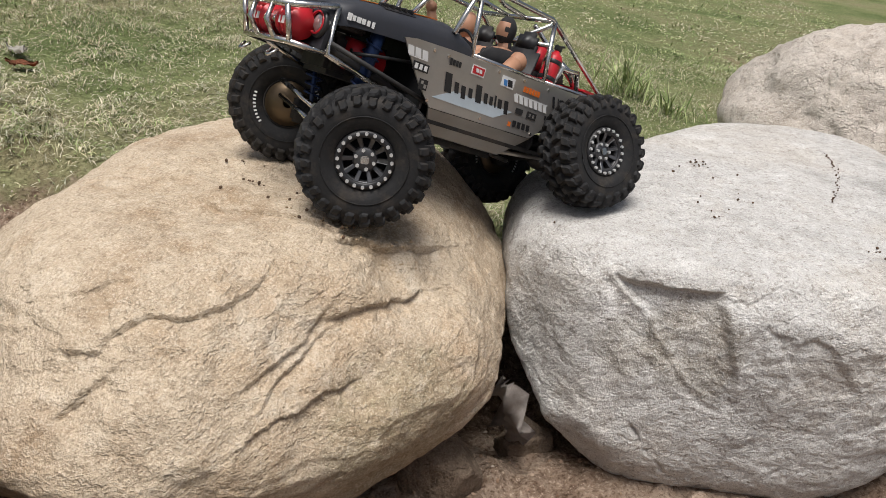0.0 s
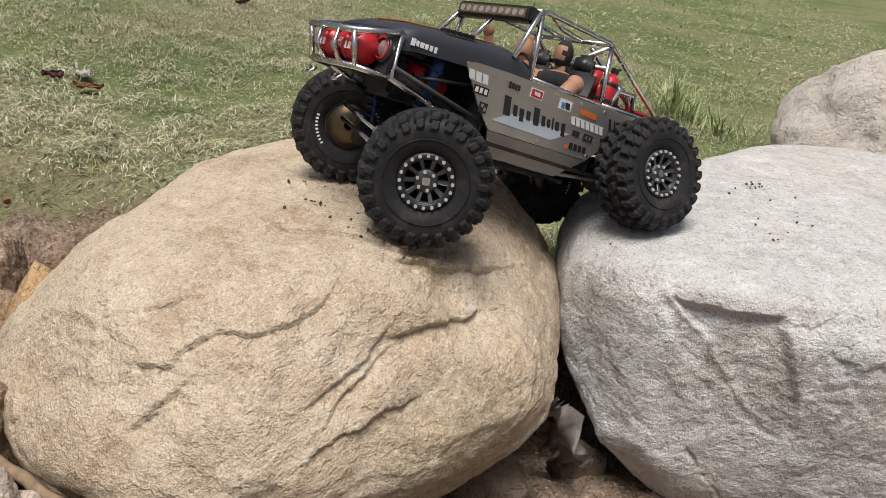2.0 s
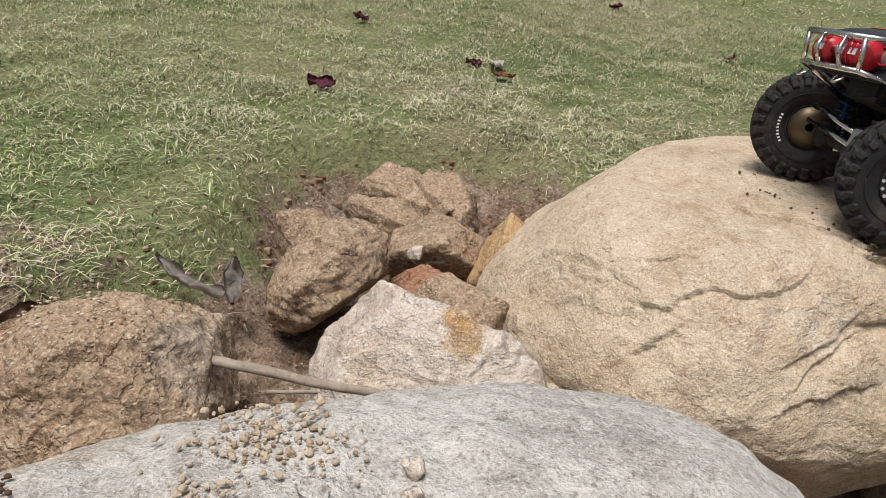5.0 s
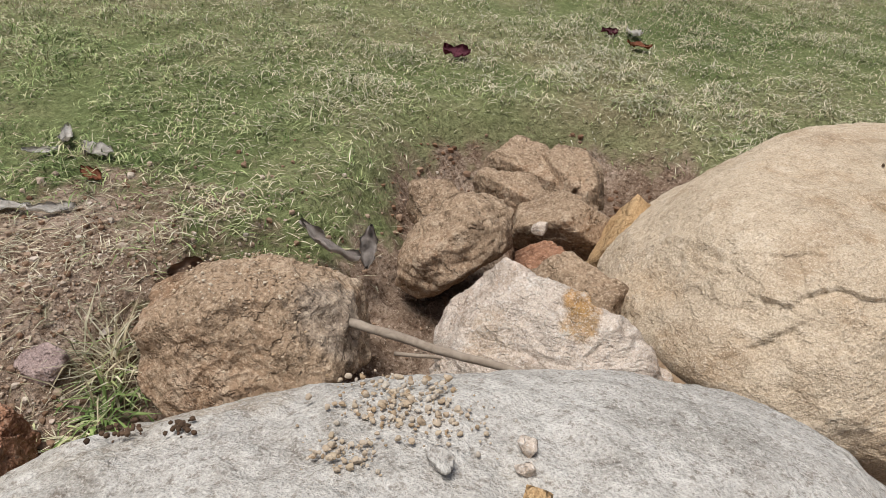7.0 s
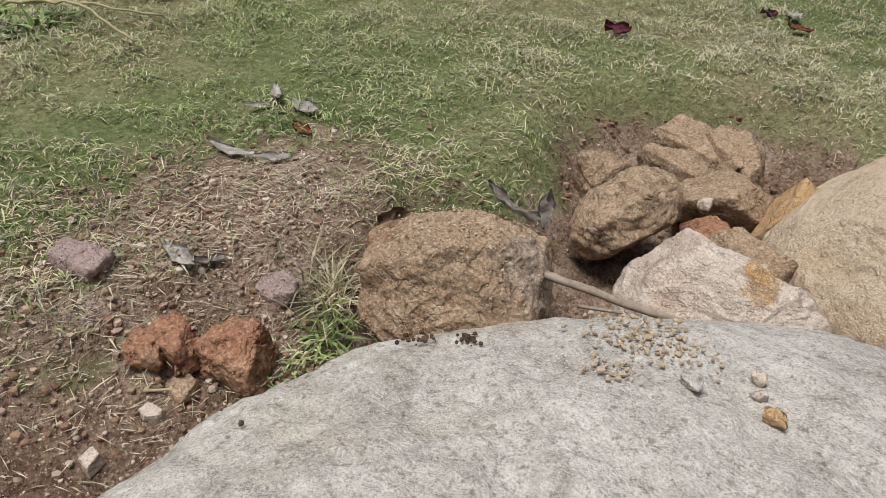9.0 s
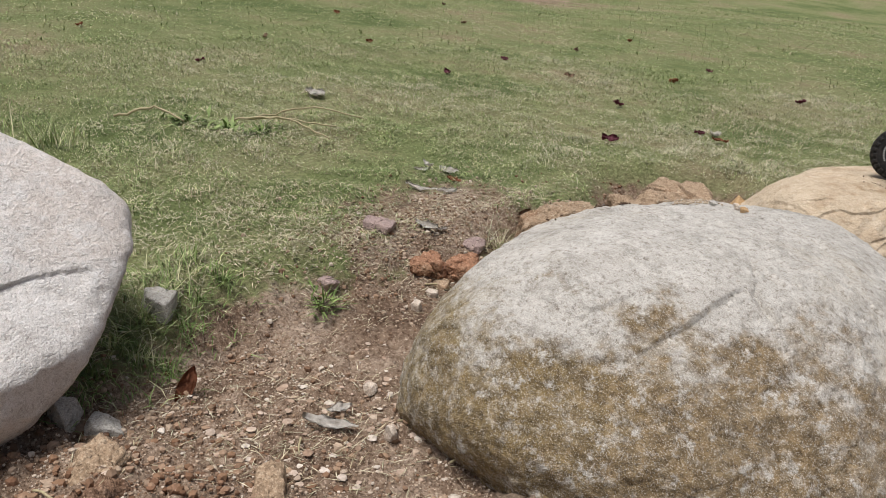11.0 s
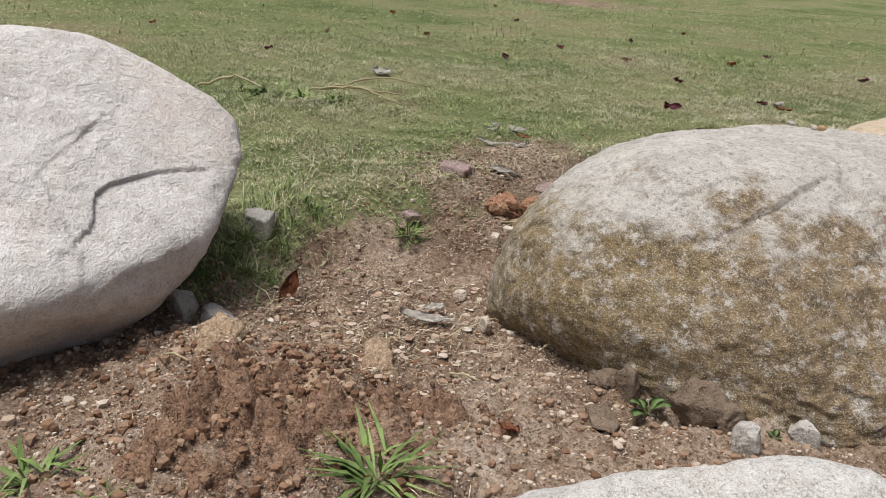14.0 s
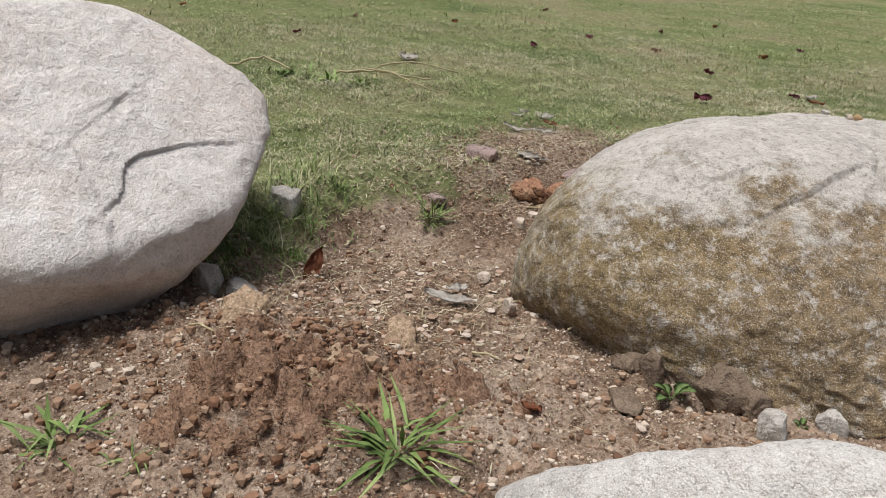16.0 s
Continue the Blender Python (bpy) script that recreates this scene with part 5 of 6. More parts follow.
def extinguisher(y):
    root = new("fire_extinguisher")
    root.matrix_world = CAR @ Matrix.Translation((-0.094, y, 0.148)) @ Matrix.Rotation(radians(-8), 4, "Y")
    bm = bmesh.new()
    add_lathe(bm, [(0.001, 0.0), (0.0115, 0.0), (0.0125, 0.003), (0.0125, 0.044), (0.010, 0.050), (0.005, 0.053), (0.004, 0.056), (0.001, 0.056)], 20, "Z")
    part("cylinder", bm, RED, root, "glossy red cylinder", True)
    bm = bmesh.new()
    add_box(bm, (0, 0, 0.060), (0.012, 0.007, 0.007), bevel=0.001)
    add_rod(bm, (0.002, 0, 0.062), (-0.012, 0, 0.067), 0.0016, 6)
    part("valve", bm, BLACK, root)
    for z in (0.012, 0.036):
        bm = bmesh.new()
        add_lathe(bm, [(0.0128, z), (0.0134, z + 0.001), (0.0134, z + 0.005), (0.0128, z + 0.006)], 20, "Z")
        part("strap", bm, BLACK, root, "", True)
    return tagged(root, "small red fire extinguisher strapped behind the seats", "fire extinguisher", "extinguishers in the car")


extinguisher(0.074)
extinguisher(-0.074)
spare = new("spare_tyre")
spare.matrix_world = CAR @ Matrix.Translation((-0.298, 0.0, 0.130)) @ Matrix.Rotation(radians(90), 4, "Z") @ Matrix.Scale(0.46, 4)
tagged(spare, "small black lugged spare tyre behind the tail", "spare tyre")
part("tyre", tyre_mesh(), RUBBER, spare, "", True)
add_lugs(spare)
bm = bmesh.new()
add_lathe(bm, [(0.002, 0.012), (0.034, 0.012), (0.034, -0.012), (0.002, -0.012)], 24)
part("rim", bm, GUNMETAL, spare, "", True)


# ---- stones and rocks ----
def stone_verts(level, radii, rng, power=9.0, jag=0.16):
    dirs, tris = ball(level)
    reach = np.sqrt(((FACES26 * np.array(radii)) ** 2).sum(1)) * np.array([rng.uniform(1 - jag, 1 + jag * 0.6) for _ in range(26)]) * 0.95
    return dirs * hull(dirs, reach, power)[:, None], tris


def broken_verts(level, radii, rng, faces=13, power=34.0):
    """A block with a few flat broken faces at odd angles."""
    dirs, tris = ball(level)
    ways = np.array([[rng.gauss(0, 1) for _ in range(3)] for _ in range(faces - 6)] + [[1, 0.2, 0.1], [-1, 0.1, -0.2], [0.1, 1, 0.2], [-0.2, -1, 0.1], [0.1, -0.2, 1], [0.1, 0.1, -1]])
    ways /= np.linalg.norm(ways, axis=1)[:, None]
    reach = np.sqrt(((ways * np.array(radii)) ** 2).sum(1)) * np.array([rng.uniform(0.72, 1.0) for _ in ways])
    reach[-6:] *= 1.08
    q = np.maximum(dirs @ ways.T, 0) / reach
    return dirs / ((q**power).sum(1) ** (1 / power))[:, None], tris


def lone_rock(name, place, radii, material, seed, label, turn=0.0, tilt=(0, 0), power=15.0, rough=0.1, level=5, category="rock", group=""):
    rng = random.Random(seed)
    pts, tris = broken_verts(level, radii, rng, power=power * 2.6)
    dirs = ball(level)[0]
    size = min(radii)
    off = Vector((seed * 3.7, seed * 1.3, 0))
    bump_h = []
    for p in pts:
        v = Vector(p) / size + off
        v = v + noise.noise_vector(v * 3.0) * 0.12
        h = noise.noise(v * 1.6) * 0.4 + noise.noise(v * 7) * 0.12 + noise.noise(v * 14) * 0.10 + noise.noise(v * 30) * 0.06
        for sc, am in ((0.7, 2.0), (2.2, 0.55), (5.5, 0.14)):
            cell = noise.voronoi(v * sc)[1][0]
            h += am * (noise.noise_vector(cell * 5.3 + Vector((0.37, 0.11, 0.71))).dot(v * sc - cell) + 0.3 * noise.noise(cell * 9.1))
        bump_h.append(h * size * rough)
    bump_h = np.array(bump_h)
    ob = new(name, mesh_from(name, pts + dirs * bump_h[:, None], tris, material))
    x, y, z = place
    if z is None:
        z = float(surface_z(x, y)) + radii[2] * 0.45
    ob.matrix_world = pose(x, y, z, tilt[0], tilt[1], turn)
    return tagged(ob, label, category, group)


lone_rock("rock", (-0.885, 0.195, 0.02), (0.085, 0.06, 0.05), CLAY, 11, "crumbling brown clay rock on the bank", 20, power=12, rough=0.17, level=6)
lone_rock("rock", (-0.765, 0.215, 0.025), (0.07, 0.06, 0.055), CLAY, 12, "crumbling tan clay rock on the bank", -15, power=12, rough=0.17, level=6)
lone_rock("rock", (-0.835, 0.095, 0.025), (0.075, 0.04, 0.04), CLAY, 13, "low brown clay rock between larger rocks", 10, rough=0.28)
lone_rock("rock", (-0.695, 0.065, 0.018), (0.10, 0.058, 0.055), CLAY, 14, "long tan clay rock with a flat top", 25, (6, -8), 12, 0.13, 6)
lone_rock("rock", (-0.578, 0.06, 0.012), (0.056, 0.05, 0.088), OCHRE, 15, "small ochre-yellow block leaning on the boulder", 30, (8, 14), 14, 0.1)
lone_rock("rock", (-0.55, -0.135, 0.022), (0.082, 0.055, 0.062), CLAY, 16, "dark brown rock wedged between boulders", -20, rough=0.16)
lone_rock("rock", (-0.66, -0.06, -0.01), (0.05, 0.04, 0.035), REDDISH, 17, "dark reddish rock down in the gap", 40)
lone_rock("rock", (-0.93, -0.01, 0.0), (0.05, 0.04, 0.035), CLAY, 18, "small brown clay rock at the bank edge", 70, rough=0.25)
lone_rock("rock", (-0.93, -0.805, None), (0.062, 0.048, 0.048), REDDISH, 71, "cracked red clay rock in loose soil", 30, (10, -6), power=8, rough=0.3, level=6)
lone_rock("rock", (-0.975, -0.868, None), (0.034, 0.028, 0.032), REDDISH, 72, "small red clay rock in loose soil", 10, power=8, rough=0.3)
lone_rock("rock", (-0.995, -0.905, None), (0.030, 0.026, 0.022), REDDISH, 73, "small red clay rock in loose soil", 50, power=8, rough=0.3)
# the gap's shade is put into these two rocks' dark colour
lone_rock("rock", (0.04, 0.07, -0.15), (0.06, 0.05, 0.05), EARTHY, 22, "earthy rock in the gap under the boulders, darkened for shade", 0, rough=0.12)
lone_rock("rock", (0.165, 0.20, -0.185), (0.045, 0.035, 0.03), EARTHY, 23, "brown rock in the gap under the boulders, darkened for shade", 40)
lone_rock("rock", (-0.71, -1.865, -0.068), (0.062, 0.045, 0.045), CLAY, 24, "lumpy tan clod on loose soil", 20, rough=0.3, level=6)
lone_rock("rock", (-0.46, -1.825, -0.07), (0.058, 0.052, 0.048), CLAY, 25, "round tan clod on loose soil", 60, rough=0.2, level=6)
lone_rock("rock", (-0.505, -1.70, -0.075), (0.05, 0.035, 0.04), CLAY, 26, "brown clod on loose soil", -30, rough=0.3)
lone_rock("rock", (-1.08, -1.57, None), (0.038, 0.032, 0.024), MOSSY, 27, "grey stone at the lawn's edge", 20)
lone_rock("rock", (-0.91, -1.83, None), (0.025, 0.02, 0.035), BUFF, 28, "upright pale stone beside the boulder", 20)
lone_rock("rock", (-0.84, -1.80, None), (0.03, 0.024, 0.02), MOSSY, 29, "grey stone beside the boulder", 65)
lone_rock("stone", (-1.045, -1.172, None), (0.034, 0.020, 0.014), PINK, 30, "dusky pink stone in the grass edge", 15, power=5, rough=0.25, category="stone")
lone_rock("stone", (-1.135, -0.915, None), (0.046, 0.030, 0.016), PINK, 31, "mauve-grey flat stone on the soil", 35, power=5, rough=0.25, category="stone")
lone_rock("stone", (-0.985, -0.70, None), (0.04, 0.03, 0.012), PINK, 32, "flat pinkish stone beside the red rock", 15, (18, 0), power=5, rough=0.25, category="stone")
lone_rock("stone", (-0.940, -0.885, None), (0.026, 0.02, 0.018), CLAY, 33, "small tan stone on the soil", 15, category="stone")
lone_rock("stone", (-0.92, -0.935, None), (0.018, 0.014, 0.011), QUARTZ, 34, "small pale pink pebble on the soil", 15, category="stone")
lone_rock("stone", (-0.885, -1.025, None), (0.016, 0.014, 0.011), QUARTZ, 35, "small pale pebble on the soil", 15, category="stone")
lone_rock("stone", (-0.700, -0.012, 0.04), (0.014, 0.011, 0.008), QUARTZ, 36, "small white pebble on the soil", 15, category="stone")
for k, (x, y, sx, sy, sz, tx) in enumerate(((-0.225, -1.436, 0.018, 0.013, 0.042, 8), (-0.268, -1.432, 0.028, 0.02, 0.022, 0), (-0.186, -1.392, 0.025, 0.02, 0.03, -10), (-0.128, -1.398, 0.036, 0.026, 0.04, 5), (-0.085, -1.39, 0.02, 0.015, 0.028, 0))):
    lone_rock("clod", (x, y, ground_height(x, y) + sz * 0.45), (sx, sy, sz), EARTHY, 40 + k, "dark damp earth clod against the boulder", 20 * k, (tx, 0), rough=0.25, level=4, category="clod", group="clods under the boulder")
lone_rock("stone", (-0.215, -1.515, None), (0.045, 0.02, 0.012), EARTHY, 46, "flat grey stone on the soil", -28, category="stone")
lone_rock("stone", (-0.042, -1.42, None), (0.022, 0.018, 0.03), MOSSY, 47, "upright pale stone by the boulder", 0, (0, 14), category="stone")
lone_rock("stone", (0.004, -1.345, None), (0.018, 0.014, 0.022), MOSSY, 48, "small pale stone by the boulder", 40, category="stone")
lone_rock("stone", (-0.508, -1.456, None), (0.012, 0.008, 0.022), QUARTZ, 49, "pale upright sliver of stone on soil", 0, (10, 20), category="stone")
lone_rock("stone", (-0.655, -1.372, None), (0.014, 0.011, 0.01), QUARTZ, 50, "small white stone on the soil", 0, category="stone")
# stones lying on the broad boulder
lone_rock("pebble", (-0.275, -0.688, top_of("S", -0.275, -0.688) + 0.006), (0.0085, 0.0065, 0.006), OCHRE, 51, "orange pebble on the grey boulder", 20, category="pebble", level=4)
lone_rock("pebble", (-0.306, -0.653, top_of("S", -0.306, -0.653) + 0.004), (0.0065, 0.006, 0.005), QUARTZ, 52, "white pebble on the grey boulder", 20, category="pebble", level=4)
lone_rock("pebble", (-0.296, -0.671, top_of("S", -0.296, -0.671) + 0.003), (0.006, 0.005, 0.004), QUARTZ, 53, "white pebble on the grey boulder", 60, category="pebble", level=4)
lone_rock("pebble", (-0.333, -0.708, top_of("S", -0.333, -0.708) + 0.003), (0.010, 0.007, 0.005), MOSSY, 54, "grey pebble on the grey boulder", 10, category="pebble", level=4)


def scatter(name, spots, colours, label, category, level=1, rough=0.95):
    """Many small stones as one mesh: spots of (x, y, z, size, flat)."""
    m, t, b = mat(name + "_mix")
    geo = t.nodes.new("ShaderNodeNewGeometry")
    r = ramp(t, geo.outputs["Random Per Island"], [(k / max(1, len(colours) - 1), c) for k, c in enumerate(colours)])
    n = tex(t, scale=140, detail=4)
    t.links.new(mixed(t, grey(t, n, 0.35, 0.7, 0, 0.6), r, mixed(t, 1.0, r, (0.5, 0.47, 0.44), "MULTIPLY")), b.inputs["Base Color"])
    b.inputs["Roughness"].default_value = rough
    b.inputs["Specular IOR Level"].default_value = 0.2
    rng = random.Random(len(spots) + len(name))
    dirs, tris = ball(level)
    kinds = []
    for k in range(14):
        rr = (1.0, rng.uniform(0.6, 0.95), rng.uniform(0.45, 0.8))
        kinds.append(stone_verts(level, rr, rng, 16, 0.42)[0] * (1 + 0.22 * np.array([[noise.noise(Vector(d) * 2.3 + Vector((k * 3.1, 0, 0)))] for d in dirs])))
    vs, fs = [], []
    for i, (x, y, z, s, flat) in enumerate(spots):
        a = rng.uniform(0, 6.28)
        p = kinds[rng.randrange(14)] * s * (1, 1, 1 - flat)
        c, sn = math.cos(a), math.sin(a)
        vs.append(np.stack([p[:, 0] * c - p[:, 1] * sn + x, p[:, 0] * sn + p[:, 1] * c + y, p[:, 2] + z], 1))
        fs.append(tris + i * len(dirs))
    return tagged(new(name, mesh_from(name, np.concatenate(vs), np.concatenate(fs), m, False)), label, category, kind="stuff")


rng = random.Random(3)
grit, clods, n_try = [], [], 0
while len(grit) < 19000 and n_try < 400000:
    n_try += 1
    x, y = rng.uniform(-1.5, 0.3), rng.uniform(-2.5, 0.6)
    if rng.random() < 0.45:
        x, y = rng.uniform(-1.0, 0.1), rng.uniform(-2.3, -1.35)
    k = float(bareness(x, y)) + 0.55 * math.exp(-((x + 1.15) ** 2 / 0.05 + (y + 0.7) ** 2 / 0.1))
    if rng.random() > k:
        continue
    s = 0.0012 + 0.0048 * rng.random() ** 3.2
    if rng.random() < 0.045:
        s = rng.uniform(0.006, 0.013)
    grit.append((x, y, float(surface_z(x, y)) + s * 0.25, s, 0))
# heap of freshly dug soil, a fine lumpy sheet that sinks into the ground at its rim
def heap_sheet(name, x0, x1, y0, y1, step_m, lobes, label, material, seed):
    xs, ys = np.arange(x0, x1, step_m), np.arange(y0, y1, step_m)
    X, Y = np.meshgrid(xs, ys, indexing="ij")
    body = sum(h * np.exp(-(((X - x) * math.cos(a) + (Y - y) * math.sin(a)) / rx) ** 2 - ((-(X - x) * math.sin(a) + (Y - y) * math.cos(a)) / ry) ** 2) for x, y, rx, ry, h, a in lobes)
    full = sum(np.exp(-(((X - x) * math.cos(a) + (Y - y) * math.sin(a)) / (rx * 1.15)) ** 2 - ((-(X - x) * math.sin(a) + (Y - y) * math.cos(a)) / (ry * 1.15)) ** 2) for x, y, rx, ry, h, a in lobes)
    amount = smooth(0.22, 0.6, full)
    Z = np.array(surface_z(X.ravel(), Y.ravel())).reshape(X.shape)
    lump = np.zeros_like(X)
    for i in range(len(xs)):
        for j in range(len(ys)):
            if amount[i, j] < 0.001:
                continue
            v = Vector((xs[i] + seed, ys[j], 0.0))
            v = v + noise.noise_vector(v * 30) * 0.012
            h = 0.0
            for sc, am in ((15, 0.044), (36, 0.027), (85, 0.013)):
                d, cells = noise.voronoi(v * sc)
                h += am * (0.9 * noise.noise(cells[0] * 7.7) - d[0] * 0.55 + 0.5 * noise.noise_vector(cells[0] * 3.3).dot(v * sc - cells[0]))
            lump[i, j] = h + 0.003 * noise.noise(v * 160)
    Z = Z - 0.012 * (1 - amount) + amount * (body + lump + 0.008)
    return tagged(new(name, mesh_from(name, np.stack([X, Y, Z], -1).reshape(-1, 3), grid_faces(len(xs), len(ys)), material)), label, "soil", kind="stuff")


DUG = stone("dug_soil", (0.13, 0.075, 0.048), (0.22, 0.135, 0.09), (0.38, 0.27, 0.195), (0.20, 0.12, 0.075), 0.5, grainy=240, relief=0.6, pit_shade=0.8)
heap_sheet("dug_soil", -0.85, -0.18, -2.25, -1.60, 0.0038, [(-0.47, -1.95, 0.19, 0.10, 0.030, 0.75), (-0.56, -1.90, 0.10, 0.08, 0.02, 0.3), (-0.36, -1.72, 0.10, 0.06, 0.012, 0.9)], "heap of crumbly freshly dug brown soil", DUG, 1)
heap_sheet("dug_soil", -1.12, -0.55, -0.12, 0.46, 0.0045, [(-0.85, 0.17, 0.15, 0.08, 0.012, 0.1), (-0.80, 0.05, 0.17, 0.09, 0.006, 0.1)], "bank of crumbly brown soil behind the rocks", DUG, 5)
for _ in range(260):
    x, y = rng.uniform(-1.0, -0.62), rng.uniform(-2.25, -1.72)
    s = 0.004 + 0.013 * rng.random() ** 2.5
    grit.append((x, y, float(surface_z(x, y)) + s * 0.15, s, 0))
for _ in range(3600):
    x, y = rng.gauss(-1.06, 0.13), rng.gauss(-0.80, 0.24)
    s = 0.0014 + 0.0095 * rng.random() ** 4
    grit.append((x, y, float(surface_z(x, y)) + s * 0.3, s, 0))
for _ in range(200):
    x, y = rng.uniform(-0.95, 0.05), rng.uniform(-2.2, -1.35)
    s = 0.004 + 0.010 * rng.random() ** 3
    grit.append((x, y, float(surface_z(x, y)) + s * 0.1, s, 0))
n_try = 0
while len(clods) < 3400 and n_try < 100000:
    n_try += 1
    x, y = rng.gauss(-0.5, 0.20), rng.gauss(-1.88, 0.14)
    if rng.random() < 0.35:
        x, y = rng.uniform(-1.1, -0.5), rng.uniform(-0.1, 0.45)
    if bareness(x, y) < 0.3:
        continue
    s = 0.0022 + 0.012 * rng.random() ** 5
    heap = 0.026 * math.exp(-((x + 0.47) ** 2 + (y + 1.92) ** 2) / 0.018)
    clods.append((x, y, float(surface_z(x, y)) + heap + s * 0.1, s, 0))
scatter("gravel", grit, [(0.23, 0.135, 0.085), (0.38, 0.265, 0.18), (0.16, 0.09, 0.055), (0.53, 0.42, 0.32), (0.28, 0.17, 0.11), (0.44, 0.33, 0.245), (0.68, 0.60, 0.51)], "loose reddish and tan gravel on the soil", "gravel")
pale = []
while len(pale) < 8600:
    x, y = rng.uniform(-0.95, 0.12), rng.uniform(-2.3, -1.3)
    if rng.random() < 0.22:
        x, y = rng.gauss(-1.02, 0.14), rng.gauss(-0.75, 0.22)
    thin = noise.noise(Vector((x * 7, y * 7, 2)))
    if rng.random() > 0.55 + thin or (x > -0.7 and y > -1.3):
        continue
    s = 0.0014 + 0.0034 * rng.random() ** 2.5
    pale.append((x, y, float(surface_z(x, y)) + s * 0.35, s, 0))
scatter("pale_grit", pale, [(0.62, 0.52, 0.42), (0.50, 0.39, 0.29), (0.68, 0.60, 0.52), (0.55, 0.44, 0.33)], "pale tan grit lying loose on the soil", "grit")
scatter("soil_crumbs", clods, [(0.19, 0.105, 0.062), (0.29, 0.175, 0.11), (0.15, 0.08, 0.048), (0.40, 0.28, 0.195), (0.24, 0.13, 0.08)], "crumbs of dug brown soil", "soil", 1)
flakes = []
while len(flakes) < 300:
    x, y = (rng.gauss(-0.62, 0.17), rng.gauss(-1.55, 0.16)) if rng.random() < 0.7 else (rng.gauss(-1.05, 0.16), rng.gauss(-0.72, 0.2))
    if bareness(x, y) < 0.4 and rng.random() < 0.7:
        continue
    s = 0.004 + 0.010 * rng.random() ** 2
    flakes.append((x, y, float(surface_z(x, y)) + s * 0.18, s, 0.55))
scatter("stone_flakes", flakes, [(0.62, 0.50, 0.42), (0.45, 0.33, 0.25), (0.72, 0.65, 0.58), (0.36, 0.25, 0.18), (0.56, 0.45, 0.37)], "flat pale and pinkish stone flakes on the soil", "stone flakes", 2)
chips = []
while len(chips) < 380:
    x, y = (rng.gauss(-0.395, 0.032), rng.gauss(-0.668, 0.020)) if rng.random() < 0.75 else (rng.gauss(-0.389, 0.013), rng.gauss(-0.736, 0.010))
    s = 0.0010 + 0.0030 * rng.random() ** 2
    chips.append((x, y, top_of("S", x, y) + s * 0.2, s, 0))
scatter("stone_chips", chips, [(0.45, 0.36, 0.25), (0.55, 0.46, 0.36), (0.36, 0.26, 0.16), (0.60, 0.54, 0.46)], "tan stone chips lying on the grey boulder", "stone chips", 2)
bits = []
for cx, cy, sp, n, key in ((-0.226, 0.147, 0.007, 5, "A"), (-0.262, 0.186, 0.014, 5, "A"), (-0.195, 0.242, 0.02, 3, "A"), (-0.21, 0.12, 0.04, 5, "A"), (-0.10, 0.05, 0.02, 12, "A"), (0.425, 0.535, 0.012, 12, "B"), (0.39, 0.354, 0.03, 5, "B"), (0.45, 0.45, 0.14, 12, "B"), (0.60, 0.23, 0.012, 6, "B"), (-0.503, -0.782, 0.006, 22, "S"), (-0.541, -0.805, 0.009, 24, "S"), (-0.66, -0.80, 0.02, 60, "S"), (-0.64, -0.90, 0.03, 70, "S"), (-0.62, -0.95, 0.03, 12, "S")):
    for _ in range(n):
        x, y = rng.gauss(cx, sp), rng.gauss(cy, sp)
        s = rng.uniform(0.0012, 0.0042)
        bits.append((x, y, top_of(key, x, y) + s * 0.3, s, 0))
# dark crumbs added along the grey boulder's crack to draw its dark line
for k in range(34):
    u = k / 33
    x, y = 0.70 - 0.03 * u - 0.07 * u * u + rng.gauss(0, 0.003), 0.70 - 0.29 * u
    bits.append((x, y, top_of("B", x, y) + 0.0005, rng.uniform(0.0015, 0.0035), 0))
scatter("earth_crumbs", bits, [(0.07, 0.045, 0.03), (0.13, 0.085, 0.055), (0.10, 0.06, 0.04)], "dark crumbs of earth on the boulders, one row drawing a crack's dark line", "soil", 1)

rock_bits = []
for _ in range(420):
    x, y = rng.gauss(-0.80, 0.065), rng.gauss(-0.53, 0.055)
    s = 0.0008 + 0.0032 * rng.random() ** 2.5
    z = top_of("T", x, y)
    if z > 0.05:
        rock_bits.append((x, y, z + s * 0.1, s, 0.2))
scatter("clay_crumbs", rock_bits, [(0.56, 0.45, 0.32), (0.42, 0.30, 0.19), (0.66, 0.58, 0.46), (0.34, 0.22, 0.13)], "tan crumbs lying on the clay rock", "soil", 1)
tan_bits = []
for _ in range(190):
    x, y = rng.gauss(-0.075, 0.042), rng.gauss(0.085, 0.035)
    s = 0.0008 + 0.0026 * rng.random() ** 2
    tan_bits.append((x, y, top_of("A", x, y) + s * 0.2, s, 0.3))
scatter("sand_crumbs", tan_bits, [(0.34, 0.25, 0.15), (0.44, 0.34, 0.22), (0.25, 0.17, 0.10)], "brown sandy crumbs on the tan boulder's ledge", "soil", 1)


# ---- sticks, roots, twigs ----
def wood(name, base, dark):
    m, t, b = mat(name)
    n = tex(t, scale=60, detail=6, stretch=(1, 1, 1), distortion=1.0)
    t.links.new(ramp(t, n, [(0.3, dark), (0.7, base)]), b.inputs["Base Color"])
    b.inputs["Roughness"].default_value = 0.85
    bump(t, b, [(tex(t, scale=180, detail=5), 0.5, 0.001)])
    return m


BARK = wood("grey_dry_wood", (0.36, 0.30, 0.24), (0.20, 0.155, 0.115))
ROOT = wood("tan_root", (0.30, 0.21, 0.13), (0.17, 0.11, 0.065))
STRAWY = wood("straw_twig", (0.46, 0.40, 0.25), (0.30, 0.25, 0.14))


